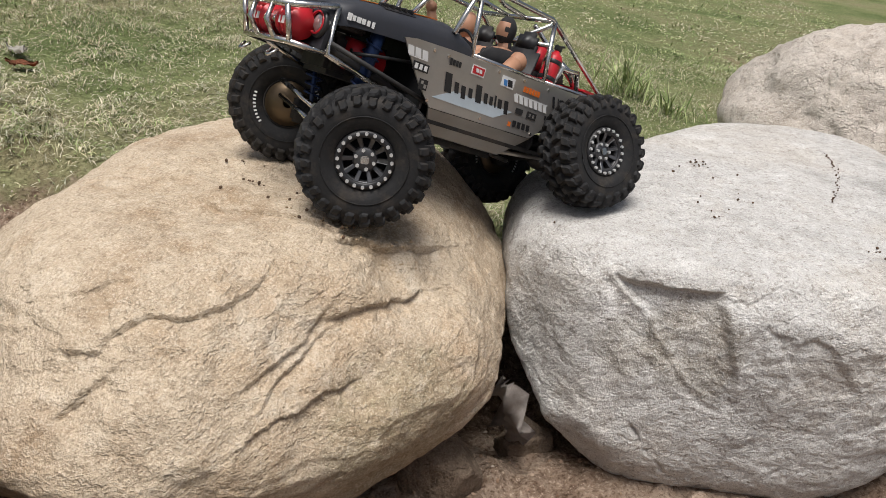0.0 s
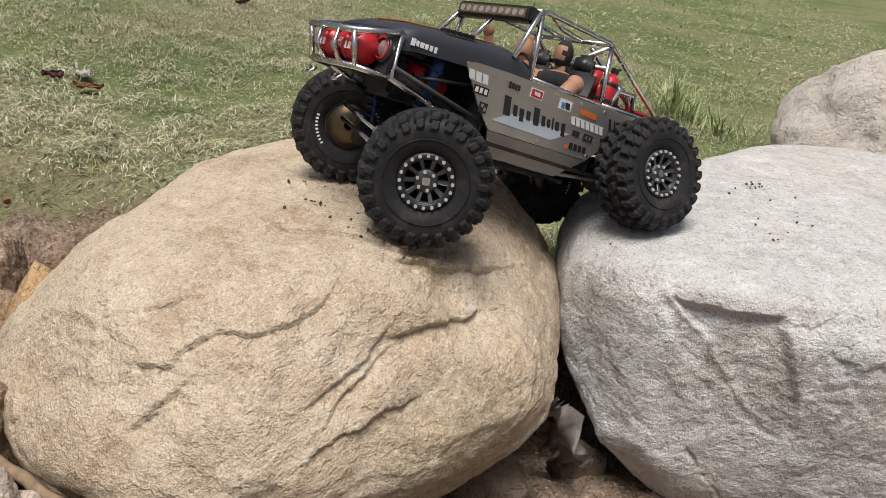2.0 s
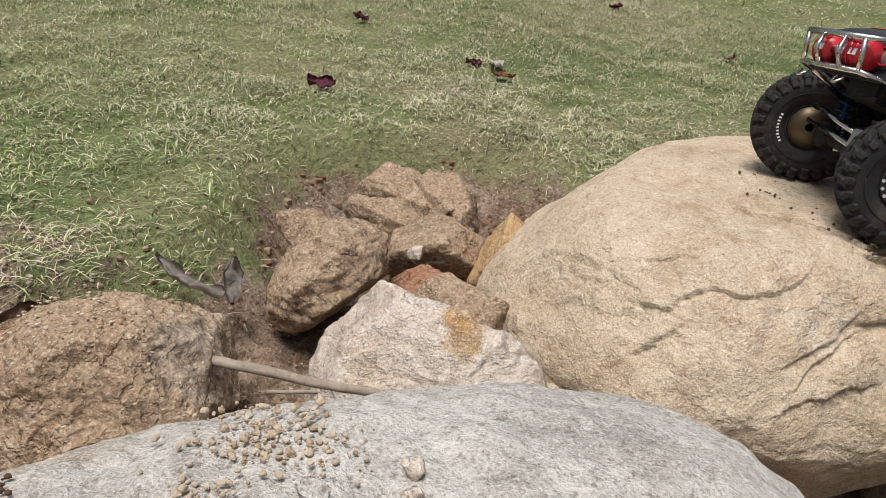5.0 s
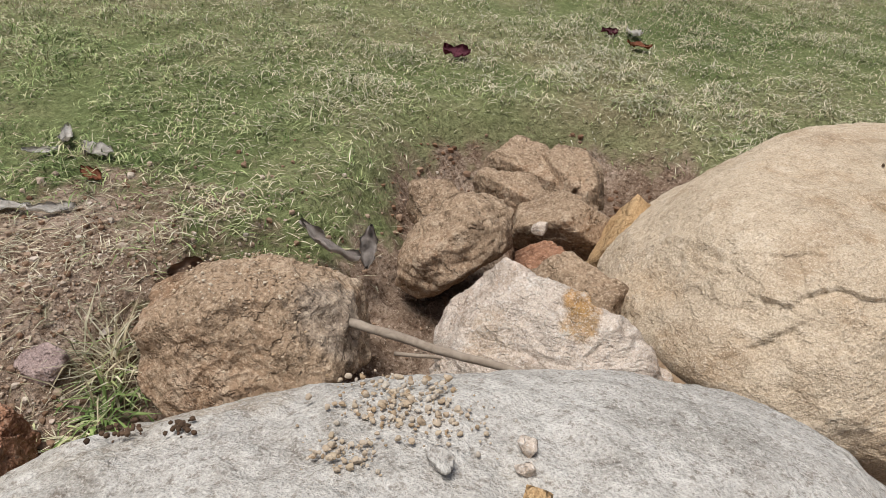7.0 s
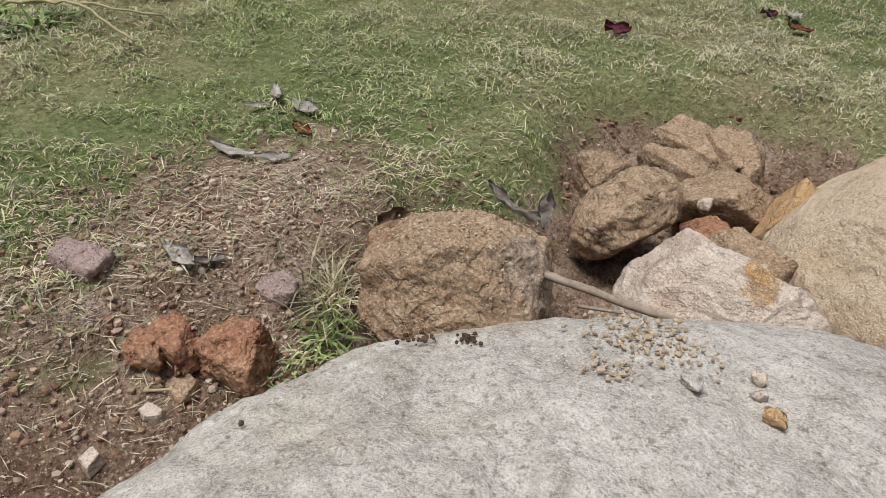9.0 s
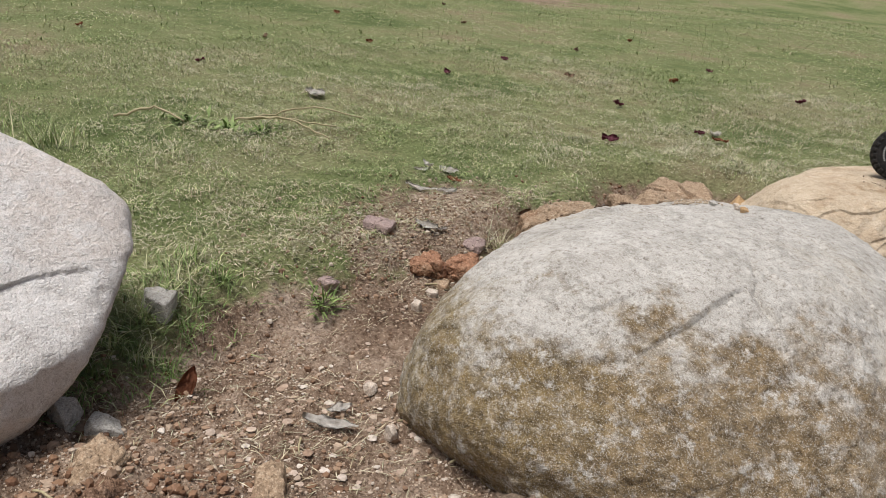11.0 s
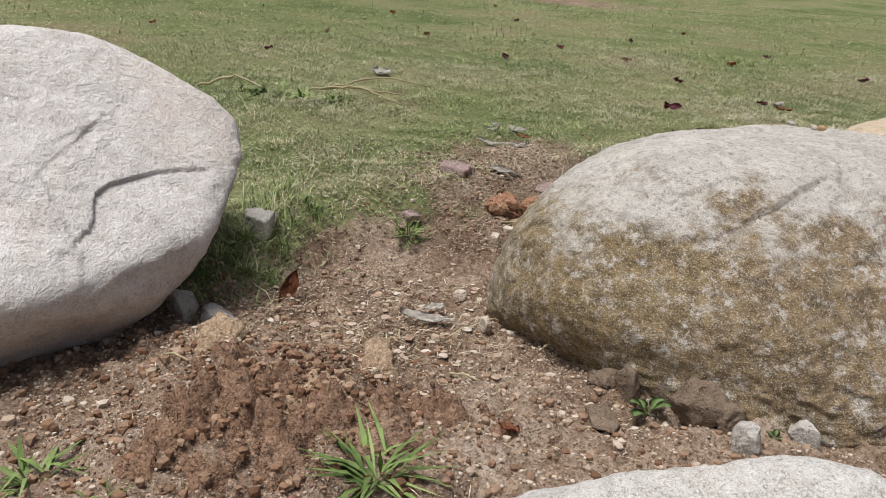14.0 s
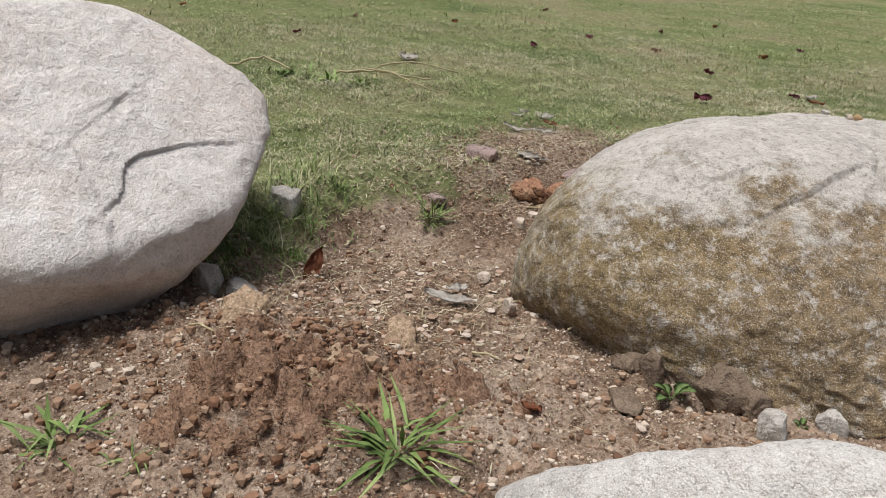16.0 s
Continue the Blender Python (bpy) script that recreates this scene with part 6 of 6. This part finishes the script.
def twig(name, points, r, material, label, category="stick", wob=0.003):
    pts = []
    for a, b in zip(points, points[1:]):
        for k in range(6):
            p = Vector(a).lerp(Vector(b), k / 6)
            pts.append(p + Vector((noise.noise(p * 30), noise.noise(p * 30 + Vector((7, 0, 0))), noise.noise(p * 30 + Vector((0, 7, 0))))) * wob)
    pts.append(Vector(points[-1]))
    bm = bmesh.new()
    n, rings = len(pts), []
    for i, p in enumerate(pts):
        d = (pts[min(i + 1, n - 1)] - pts[max(i - 1, 0)]).normalized()
        s = d.cross(Vector((0.2, 0.3, 0.93))).normalized()
        u = s.cross(d)
        rr = r * (1 - 0.35 * i / n) * (1 + 0.15 * noise.noise(p * 60))
        rings.append([bm.verts.new(p + (s * math.cos(k * math.pi / 4) + u * math.sin(k * math.pi / 4)) * rr) for k in range(8)])
    for a, b in zip(rings, rings[1:]):
        for k in range(8):
            bm.faces.new((a[k], a[(k + 1) % 8], b[(k + 1) % 8], b[k]))
    bm.faces.new(rings[0])
    bm.faces.new(rings[-1][::-1])
    bmesh.ops.recalc_face_normals(bm, faces=bm.faces)
    ob = part(name, bm, material, None, "", True)
    return tagged(ob, label, category)


twig("stick", [(-0.688, -0.452, 0.080), (-0.60, -0.437, 0.083), (-0.50, -0.414, 0.090), (-0.44, -0.40, 0.094)], 0.0065, BARK, "dry grey stick lying across the gap")
twig("root", [(-0.53, -0.165, 0.055), (-0.46, -0.205, 0.056), (-0.40, -0.235, 0.058), (-0.338, -0.262, 0.058), (-0.27, -0.31, 0.045), (-0.20, -0.36, 0.02)], 0.0075, ROOT, "tan root squeezed between the boulders", "root")
twig("stick", [(-0.66, -0.40, 0.015), (-0.60, -0.38, 0.03), (-0.55, -0.37, 0.02)], 0.003, BARK, "thin dark stick down in the gap")
for pts, r in (([(-2.12, -0.68, 0.19), (-1.98, -0.60, 0.20), (-1.80, -0.56, 0.15)], 0.004), ([(-2.12, -0.66, 0.19), (-2.0, -0.48, 0.23), (-1.86, -0.36, 0.20)], 0.0035), ([(-2.16, -0.72, 0.18), (-2.05, -0.62, 0.19), (-1.9, -0.45, 0.17)], 0.004), ([(-2.3, -1.1, 0.20), (-2.2, -1.0, 0.24), (-2.1, -0.95, 0.20)], 0.005)):
    twig("twig", pts, r, STRAWY, "bare straw-coloured twig lying on the lawn", "twig", 0.012)
for x, y, a, l in ((-0.43, -1.62, 0.3, 0.05), (-0.62, -1.56, -0.7, 0.05), (-0.95, -0.93, 0.9, 0.07), (-0.88, -0.88, -0.2, 0.08), (-0.39, -1.44, 1.4, 0.09), (-0.55, -1.40, 0.5, 0.07), (-0.72, -1.95, 0.2, 0.06), (-0.47, -1.93, 0.8, 0.06)):
    z0, z1 = float(surface_z(x, y)), float(surface_z(x + l * math.cos(a), y + l * math.sin(a)))
    twig("twig", [(x, y, z0 + 0.006), (x + l * 0.5 * math.cos(a), y + l * 0.5 * math.sin(a), (z0 + z1) / 2 + 0.012), (x + l * math.cos(a), y + l * math.sin(a), z1 + 0.006)], 0.0022, STRAWY, "short dry twig on the soil", "twig", 0.004)


# ---- fallen leaves ----
def leaf_mat(name, base, dark, rough=0.92):
    m, t, b = mat(name)
    n = tex(t, scale=45, detail=6, rough=0.7)
    t.links.new(ramp(t, n, [(0.3, dark), (0.65, base)]), b.inputs["Base Color"])
    b.inputs["Roughness"].default_value = rough
    b.inputs["Specular IOR Level"].default_value = 0.12
    bump(t, b, [(tex(t, scale=160, detail=3), 0.4, 0.001)])
    return m


PURPLE = leaf_mat("purple_leaf", (0.22, 0.075, 0.10), (0.11, 0.035, 0.05))
SILVER = leaf_mat("silvery_dry_leaf", (0.74, 0.71, 0.67), (0.40, 0.36, 0.31))
DRY = leaf_mat("brown_dry_leaf", (0.36, 0.25, 0.18), (0.20, 0.13, 0.09))
RUST = leaf_mat("rust_leaf", (0.33, 0.14, 0.08), (0.18, 0.07, 0.04))
GREYLEAF = leaf_mat("grey_dead_leaf", (0.44, 0.39, 0.355), (0.25, 0.22, 0.20))


def fallen_leaf(place, length, width, turn, tilt, material, label, curl=0.5, seed=0):
    bm = bmesh.new()
    nu, nv = 12, 6
    grid = []
    for i in range(nu + 1):
        u = i / nu
        half = width / 2 * math.sin(math.pi * min(1, u * 0.96 + 0.03)) ** 0.75 * (1 + 0.45 * noise.noise(Vector((u * 7, seed, 0))))
        row = []
        for j in range(nv + 1):
            v = j / nv * 2 - 1
            z = curl * width * 0.22 * v * v + curl * length * 0.22 * (u - 0.5) ** 2 * 2 + 0.42 * width * noise.noise(Vector((u * 5, v * 2.2, seed * 2.3))) + 0.15 * width * noise.noise(Vector((u * 13, v * 5, seed * 1.3)))
            row.append(bm.verts.new(((u - 0.5) * length, half * v, z)))
        grid.append(row)
    for i in range(nu):
        for j in range(nv):
            bm.faces.new((grid[i][j], grid[i + 1][j], grid[i + 1][j + 1], grid[i][j + 1]))
    bmesh.ops.solidify(bm, geom=bm.faces[:], thickness=0.0007)
    ob = part("fallen_leaf", bm, material, None, "", True)
    ob.matrix_world = pose(*place, tilt[0], tilt[1], turn)
    return tagged(ob, label, "leaf")


def on_ground(x, y, up=0.006):
    return (x, y, float(surface_z(x, y)) + up)


fallen_leaf((0.128, 0.140, -0.100), 0.145, 0.085, 60, (25, 62), GREYLEAF, "large grey dead leaf hanging in the gap", 0.5, 1)
fallen_leaf((-0.865, -0.245, 0.035), 0.07, 0.028, 120, (20, -62), GREYLEAF, "curled grey dead leaf standing against a rock", 0.8, 2)
fallen_leaf((-0.90, -0.30, 0.045), 0.11, 0.03, 200, (15, -25), GREYLEAF, "curled grey dead leaf on the bank", 0.8, 3)
fallen_leaf((-0.965, -0.49, 0.05), 0.075, 0.045, 70, (60, 15), DRY, "brown dead leaf upright behind the clay rock", 0.5, 4)
fallen_leaf(on_ground(-1.307, 0.507, 0.018), 0.07, 0.045, 30, (20, 5), PURPLE, "curled purple-red leaf on the lawn", 0.9, 5)
fallen_leaf(on_ground(-1.664, 1.155, 0.018), 0.07, 0.045, 80, (10, 15), PURPLE, "curled purple-red leaf on the lawn", 0.9, 6)
fallen_leaf(on_ground(-1.107, 1.067, 0.014), 0.075, 0.04, 150, (14, 6), SILVER, "pale curled leaf on the lawn", 0.7, 7)
fallen_leaf(on_ground(-1.16, 1.02, 0.012), 0.055, 0.03, 60, (10, 8), PURPLE, "purple-red leaf beside the pale one", 0.7, 8)
fallen_leaf(on_ground(-1.045, 0.985, 0.018), 0.07, 0.035, 20, (8, 5), RUST, "rust-brown leaf on the lawn", 0.6, 9)
for k, (x, y, l, w, tr, mt) in enumerate(((-1.445, -0.425, 0.13, 0.04, 150, SILVER), (-1.36, -0.41, 0.08, 0.05, 20, SILVER), (-1.42, -0.48, 0.07, 0.03, 70, SILVER), (-1.30, -0.60, 0.12, 0.035, 30, SILVER), (-1.235, -0.555, 0.08, 0.035, 60, SILVER), (-1.07, -0.807, 0.09, 0.045, 10, SILVER), (-1.05, -0.775, 0.06, 0.03, 80, GREYLEAF), (-1.29, -0.46, 0.06, 0.04, 10, RUST))):
    fallen_leaf(on_ground(x, y, 0.010), l * 0.85, w * 0.6, tr, (9 + 6 * (k % 3), 5), mt, "silvery dry leaf curled on the lawn" if mt is SILVER else "dry leaf on the lawn", 0.9, 20 + k)
fallen_leaf((-0.864, -1.638, -0.048), 0.085, 0.032, 100, (55, -60), RUST, "rust-brown leaf standing in the soil", 0.5, 40)
fallen_leaf(on_ground(-0.605, -1.51, 0.012), 0.10, 0.022, 35, (15, 5), SILVER, "torn white dry leaf on the soil", 0.6, 41)
fallen_leaf(on_ground(-0.63, -1.47, 0.012), 0.05, 0.02, 80, (15, 5), SILVER, "torn white dry leaf on the soil", 0.6, 42)
fallen_leaf(on_ground(-0.27, -1.66, 0.008), 0.045, 0.02, 170, (8, 5), RUST, "small rust leaf on the soil", 0.5, 43)
fallen_leaf(on_ground(-2.45, -0.125, 0.02), 0.10, 0.06, 20, (15, 5), SILVER, "pale leaf far out on the lawn", 0.6, 44)
for k, (x, y) in enumerate(((-2.81, 1.66), (-2.27, 1.6), (-3.6, 1.2), (-2.9, 2.6), (-4.2, 2.8), (-1.9, 2.2), (-3.3, -0.2), (-3.9, 0.6), (-4.8, 1.9), (-2.0, 2.9), (-5.2, 3.6), (-3.1, 3.7), (-1.2, 2.4), (-0.6, 1.9), (-4.5, -0.3), (-2.6, 0.9))):
    fallen_leaf(on_ground(x, y, 0.012), 0.06, 0.035, 47 * k, (25, 10), PURPLE if k % 3 == 0 else DRY if k % 3 == 1 else RUST, "dark dead leaf out on the lawn", 0.9, 60 + k)


# ---- grass ----
def blades(name, roots, lengths, widths, lean, material, label, category, seed=1, bend=0.6):
    """Grass as one mesh: each blade a narrow leaf folded at its widest, bent over."""
    r2 = np.random.RandomState(seed)
    n = len(roots)
    az = r2.uniform(0, 2 * np.pi, n)
    d = np.stack([np.cos(az), np.sin(az), np.zeros(n)], 1)
    side = np.stack([-np.sin(az), np.cos(az), np.zeros(n)], 1)
    up = np.array([0, 0, 1.0])
    le, wi, ln = lengths[:, None], widths[:, None], lean[:, None]
    mid = roots + (d * np.sin(ln) + up * np.cos(ln)) * le * 0.42
    l2 = np.minimum(ln + bend, 1.75)
    tip = mid + (d * np.sin(l2) + up * np.cos(l2)) * le * 0.58
    v = np.stack([roots, mid - side * wi * 0.58, mid + side * wi * 0.58, tip], 1).reshape(-1, 3)
    tri = np.array([[0, 2, 1], [1, 2, 3]])
    f = (np.arange(n)[:, None, None] * 4 + tri).reshape(-1, 3)
    return tagged(new(name, mesh_from(name, v, f, material)), label, category, kind="stuff")


def grass_mat(name, stops):
    m, t, b = mat(name)
    geo = t.nodes.new("ShaderNodeNewGeometry")
    patchy = tex(t, scale=0.9, detail=4, rough=0.6)
    s = t.nodes.new("ShaderNodeMath")
    s.operation = "ADD"
    t.links.new(grey(t, geo.outputs["Random Per Island"], 0, 1, 0, 0.66), s.inputs[0])
    t.links.new(grey(t, patchy, 0.34, 0.66, 0, 0.36), s.inputs[1])
    tone = ramp(t, s.outputs[0], stops)
    tufty = tex(t, scale=15, detail=4, rough=0.75)
    tone = mixed(t, grey(t, tufty, 0.53, 0.38, 0, 0.9), tone, mixed(t, 1.0, tone, (0.42, 0.46, 0.40), "MULTIPLY"))
    tone = mixed(t, grey(t, tufty, 0.54, 0.68, 0, 0.5), tone, mixed(t, 1.0, tone, (1.5, 1.42, 1.35), "MULTIPLY"))
    t.links.new(tone, b.inputs["Base Color"])
    b.inputs["Roughness"].default_value = 0.7
    b.inputs["Specular IOR Level"].default_value = 0.25
    return m


LAWN = grass_mat("lawn_blades", [(0.0, (0.10, 0.155, 0.045)), (0.25, (0.205, 0.28, 0.095)), (0.45, (0.325, 0.405, 0.165)), (0.62, (0.46, 0.49, 0.25)), (0.8, (0.56, 0.53, 0.35)), (1.0, (0.36, 0.29, 0.18))])
STRAW = grass_mat("straw_blades", [(0.0, (0.22, 0.17, 0.10)), (0.3, (0.42, 0.36, 0.24)), (0.65, (0.57, 0.52, 0.38)), (1.0, (0.68, 0.64, 0.51))])
GREEN = grass_mat("green_blades", [(0.0, (0.08, 0.13, 0.03)), (0.5, (0.18, 0.26, 0.08)), (1.0, (0.34, 0.40, 0.18))])

def sow(seed, count, near, far, power):
    """Spots of the lawn between two distances, thinned where the soil is bare; with their clump value."""
    g = np.random.RandomState(seed)
    ang = g.uniform(0, 2 * np.pi, count)
    rad = near + (far - near) * g.uniform(0, 1, count) ** power
    x, y = -0.5 + rad * np.cos(ang), -0.6 + rad * np.sin(ang)
    seen = (y > -2.9) & (x < 2.6) & (x + 0.75 * y < 8.5) & (x - 0.9 * y < 2.6)
    x, y, rad = x[seen], y[seen], rad[seen]
    bare = bareness(x, y) + 0.9 * np.exp(-(((x + 1.15) / 0.22) ** 2 + ((y + 0.65) / 0.32) ** 2)) + 0.9 * np.exp(-(((x + 6.3) / 1.4) ** 2 + ((y - 6.2) / 0.8) ** 2)) + 0.75 * np.exp(-(((x - 0.1) / 0.5) ** 2 + ((y - 4.9) / 0.5) ** 2))
    bare += 0.55 * np.exp(-(((x + 1.0) / 0.22) ** 2 + ((y - 0.28) / 0.16) ** 2)) + 0.6 * np.exp(-(((x + 1.12) / 0.16) ** 2 + ((y + 0.15) / 0.2) ** 2))
    clump = np.array([noise.noise(Vector((a * 9, b * 9, 0))) + 0.6 * noise.noise(Vector((a * 2.2, b * 2.2, 5))) + 0.5 * noise.noise(Vector((a * 26, b * 26, 3))) for a, b in zip(x, y)])
    keep = (g.uniform(0, 1, len(x)) > bare * 1.25) & (g.uniform(-0.85, 0.42, len(x)) < clump)
    return g, x[keep], y[keep], rad[keep], clump[keep]


for seed, count, near, far, power, long, wide in ((11, 720000, 0.3, 3.6, 0.78, 0.92, 1.05), (12, 330000, 3.4, 11.0, 0.85, 1.2, 2.6)):
    g, px, py, rad, clump = sow(seed, count, near, far, power)
    n = len(px)
    flat = g.uniform(0, 1, n) < (0.5 if near < 1 else 0.8)
    lean = np.where(flat, g.uniform(0.95, 1.5, n), np.abs(g.normal(0.45, 0.3, n)))
    length = long * (0.012 + 0.030 * g.uniform(0, 1, n) ** 1.8) * (1 + 0.55 * np.clip(clump, -0.6, 1)) * np.where(flat, 1.25, 0.8)
    width = wide * (0.0011 + 0.0012 * g.uniform(0, 1, n)) * (1 + 0.10 * rad)
    roots = np.stack([px, py, surface_z(px, py) + np.where(flat, g.uniform(0.002, 0.014, n), -0.002)], 1)
    straw_patch = np.array([noise.noise(Vector((a * 1.3, b * 1.3, 9))) + 0.5 * noise.noise(Vector((a * 5, b * 5, 2))) for a, b in zip(px, py)])
    is_straw = g.uniform(0, 1, n) < np.clip(-0.06 + 0.42 * (rad < 3.4) + 0.25 * smooth(-2.0, -0.8, px) * smooth(-0.6, 0.5, py) + 0.6 * straw_patch + np.where(flat, 0.12, 0.0), 0.05, 0.8)
    for wanted, name, material, label in ((~is_straw, "lawn_grass", LAWN, "short green lawn grass, thin and patchy"), (is_straw, "dry_grass", STRAW, "matted straw-coloured dead grass in the lawn")):
        blades(name, roots[wanted], length[wanted], width[wanted], lean[wanted], material, label, "grass", 2 + seed)


lg = np.random.RandomState(31)
lx, ly = lg.normal(-1.08, 0.15, 3400), lg.normal(-0.72, 0.27, 3400)
lx, ly = np.concatenate([lx, lg.normal(-0.62, 0.2, 900)]), np.concatenate([ly, lg.normal(-1.55, 0.17, 900)])
open_soil = (lx > -1.55) & ((lx < -0.86) | (ly < -1.3)) & (ly < -0.1)
lx, ly = lx[open_soil], ly[open_soil]
blades("straw_litter", np.stack([lx, ly, surface_z(lx, ly) + 0.004], 1), lg.uniform(0.012, 0.05, len(lx)), lg.uniform(0.0009, 0.0018, len(lx)), lg.uniform(1.3, 1.6, len(lx)), STRAW, "loose dry straw lying on bare soil", "straw", 32, 0.12)


def tuft(name, x, y, count, length, width, seed, label, material, spread=0.02, lean=0.7, bend=0.7):
    r2 = np.random.RandomState(seed)
    a, d = r2.uniform(0, 6.28, count), np.abs(r2.normal(0, spread, count))
    qx, qy = x + d * np.cos(a), y + d * np.sin(a)
    ob = blades(name, np.stack([qx, qy, surface_z(qx, qy) - 0.002], 1), length * r2.uniform(0.45, 1.1, count), width * r2.uniform(0.6, 1.2, count), np.abs(r2.normal(lean, 0.3, count)), material, label, "grass tuft", seed + 1, bend)
    return ob


tuft("grass_tuft", -0.288, -1.882, 64, 0.115, 0.0062, 1, "bright green grass tuft growing in soil", GREEN, 0.016, 1.15, 0.45)
tuft("grass_tuft", -0.577, -2.19, 42, 0.10, 0.0062, 2, "bright green grass tuft growing in soil", GREEN, 0.016, 1.15, 0.45)
tuft("grass_tuft", -0.47, -2.13, 14, 0.04, 0.003, 3, "small green grass tuft growing in soil", GREEN, 0.012, 0.8)
tuft("grass_tuft", -1.0, -1.215, 90, 0.08, 0.004, 4, "green grass tuft beside a pink stone", GREEN, 0.02, 0.95, 0.4)
tuft("grass_tuft", -0.945, -0.628, 120, 0.115, 0.0026, 5, "dry grass tuft beside the clay rock", STRAW, 0.028, 0.75, 0.4)
tuft("grass_tuft", -0.93, -0.655, 70, 0.07, 0.0026, 15, "green and dry grass beside the clay rock", LAWN, 0.03, 0.8)
tuft("grass_tuft", -0.895, -0.675, 80, 0.07, 0.0032, 6, "green weed tuft at the boulder's foot", GREEN, 0.03, 0.9)
tuft("grass_tuft", -0.885, -0.715, 70, 0.065, 0.0036, 16, "green weed tuft at the boulder's foot", LAWN, 0.03, 0.95)
tuft("grass_tuft", -0.835, -0.668, 60, 0.06, 0.0034, 17, "green weed tuft under the clay rock", GREEN, 0.03, 0.9)
tuft("grass_tuft", -0.885, -0.79, 40, 0.06, 0.004, 7, "green weed tuft at the boulder's foot", GREEN, 0.015, 0.9)
tuft("grass_tuft", 0.50, 1.80, 150, 0.20, 0.004, 8, "tall yellow-green grass tuft behind the boulders", LAWN, 0.06, 0.35, 0.4)
tuft("grass_tuft", 0.62, 1.65, 90, 0.13, 0.004, 9, "yellow-green grass tuft behind the boulders", LAWN, 0.06, 0.45, 0.4)
for k, (x, y, h) in enumerate(((-1.05, -1.62, 0.07), (-1.16, -1.66, 0.09), (-1.0, -1.70, 0.06), (-0.96, -1.77, 0.06), (-1.2, -1.52, 0.06), (-1.08, -1.48, 0.05), (-0.93, -1.80, 0.05), (-1.02, -1.55, 0.07), (-0.96, -1.68, 0.07), (-1.12, -1.40, 0.06), (-1.2, -1.44, 0.07), (-0.93, -1.64, 0.06), (-1.1, -1.55, 0.08))):
    tuft("grass_tuft", x, y, 110, h, 0.0025, 20 + k, "mixed green and dry grass beside the pale boulder", GREEN if k % 2 else LAWN, 0.045, 0.55)
for k, (x, y, h) in enumerate(((-2.15, -0.75, 0.09), (-2.05, -0.68, 0.07), (-2.3, -0.85, 0.08))):
    tuft("weed", x, y, 70, h, 0.011, 40 + k, "grey-green leafy weed on the lawn", GREEN, 0.05, 0.9)
for k, (x, y, h) in enumerate(((-2.1, -1.75, 0.22), (-2.35, -1.55, 0.28), (-1.95, -1.55, 0.16), (-2.6, -1.9, 0.25), (-2.2, -1.35, 0.12))):
    tuft("weed", x, y, 90, h, 0.004, 50 + k, "tall thin dry weed behind the pale boulder", LAWN, 0.07, 0.3, 0.35)


def sprout(x, y, leaves, length, seed):
    root = new("seedling")
    root.matrix_world = pose(x, y, float(surface_z(x, y)))
    rr = random.Random(seed)
    for k in range(leaves):
        bm = bmesh.new()
        grid = []
        for i in range(9):
            u = i / 8
            w = length * 0.30 * math.sin(math.pi * (0.06 + 0.94 * u) ** 1.3) ** 0.8 if u > 0.3 else length * 0.04
            z = length * (0.9 * u - 0.62 * u * u)
            grid.append([bm.verts.new((u * length, s * w, z + abs(s) * w * 0.3)) for s in (-1, 0, 1)])
        for a, b in zip(grid, grid[1:]):
            for s in (0, 1):
                bm.faces.new((a[s], b[s], b[s + 1], a[s + 1]))
        bmesh.ops.solidify(bm, geom=bm.faces[:], thickness=0.0006)
        lf = part("leaf", bm, SEEDLEAF, root, "", True)
        lf.matrix_local = pose(0, 0, 0, 0, rr.uniform(-25, 5), 360 * k / leaves + rr.uniform(-20, 20)) @ Matrix.Scale(rr.uniform(0.7, 1.1), 4)
    return tagged(root, "small green seedling with oval leaves in the soil", "seedling")


SEEDLEAF = leaf_mat("seedling_leaf", (0.30, 0.41, 0.17), (0.20, 0.30, 0.11), 0.5)
sprout(-0.172, -1.462, 5, 0.042, 1)
sprout(-0.02, -1.37, 4, 0.016, 2)
sprout(0.17, -1.24, 6, 0.075, 3)
sprout(-1.03, -1.66, 5, 0.03, 4)
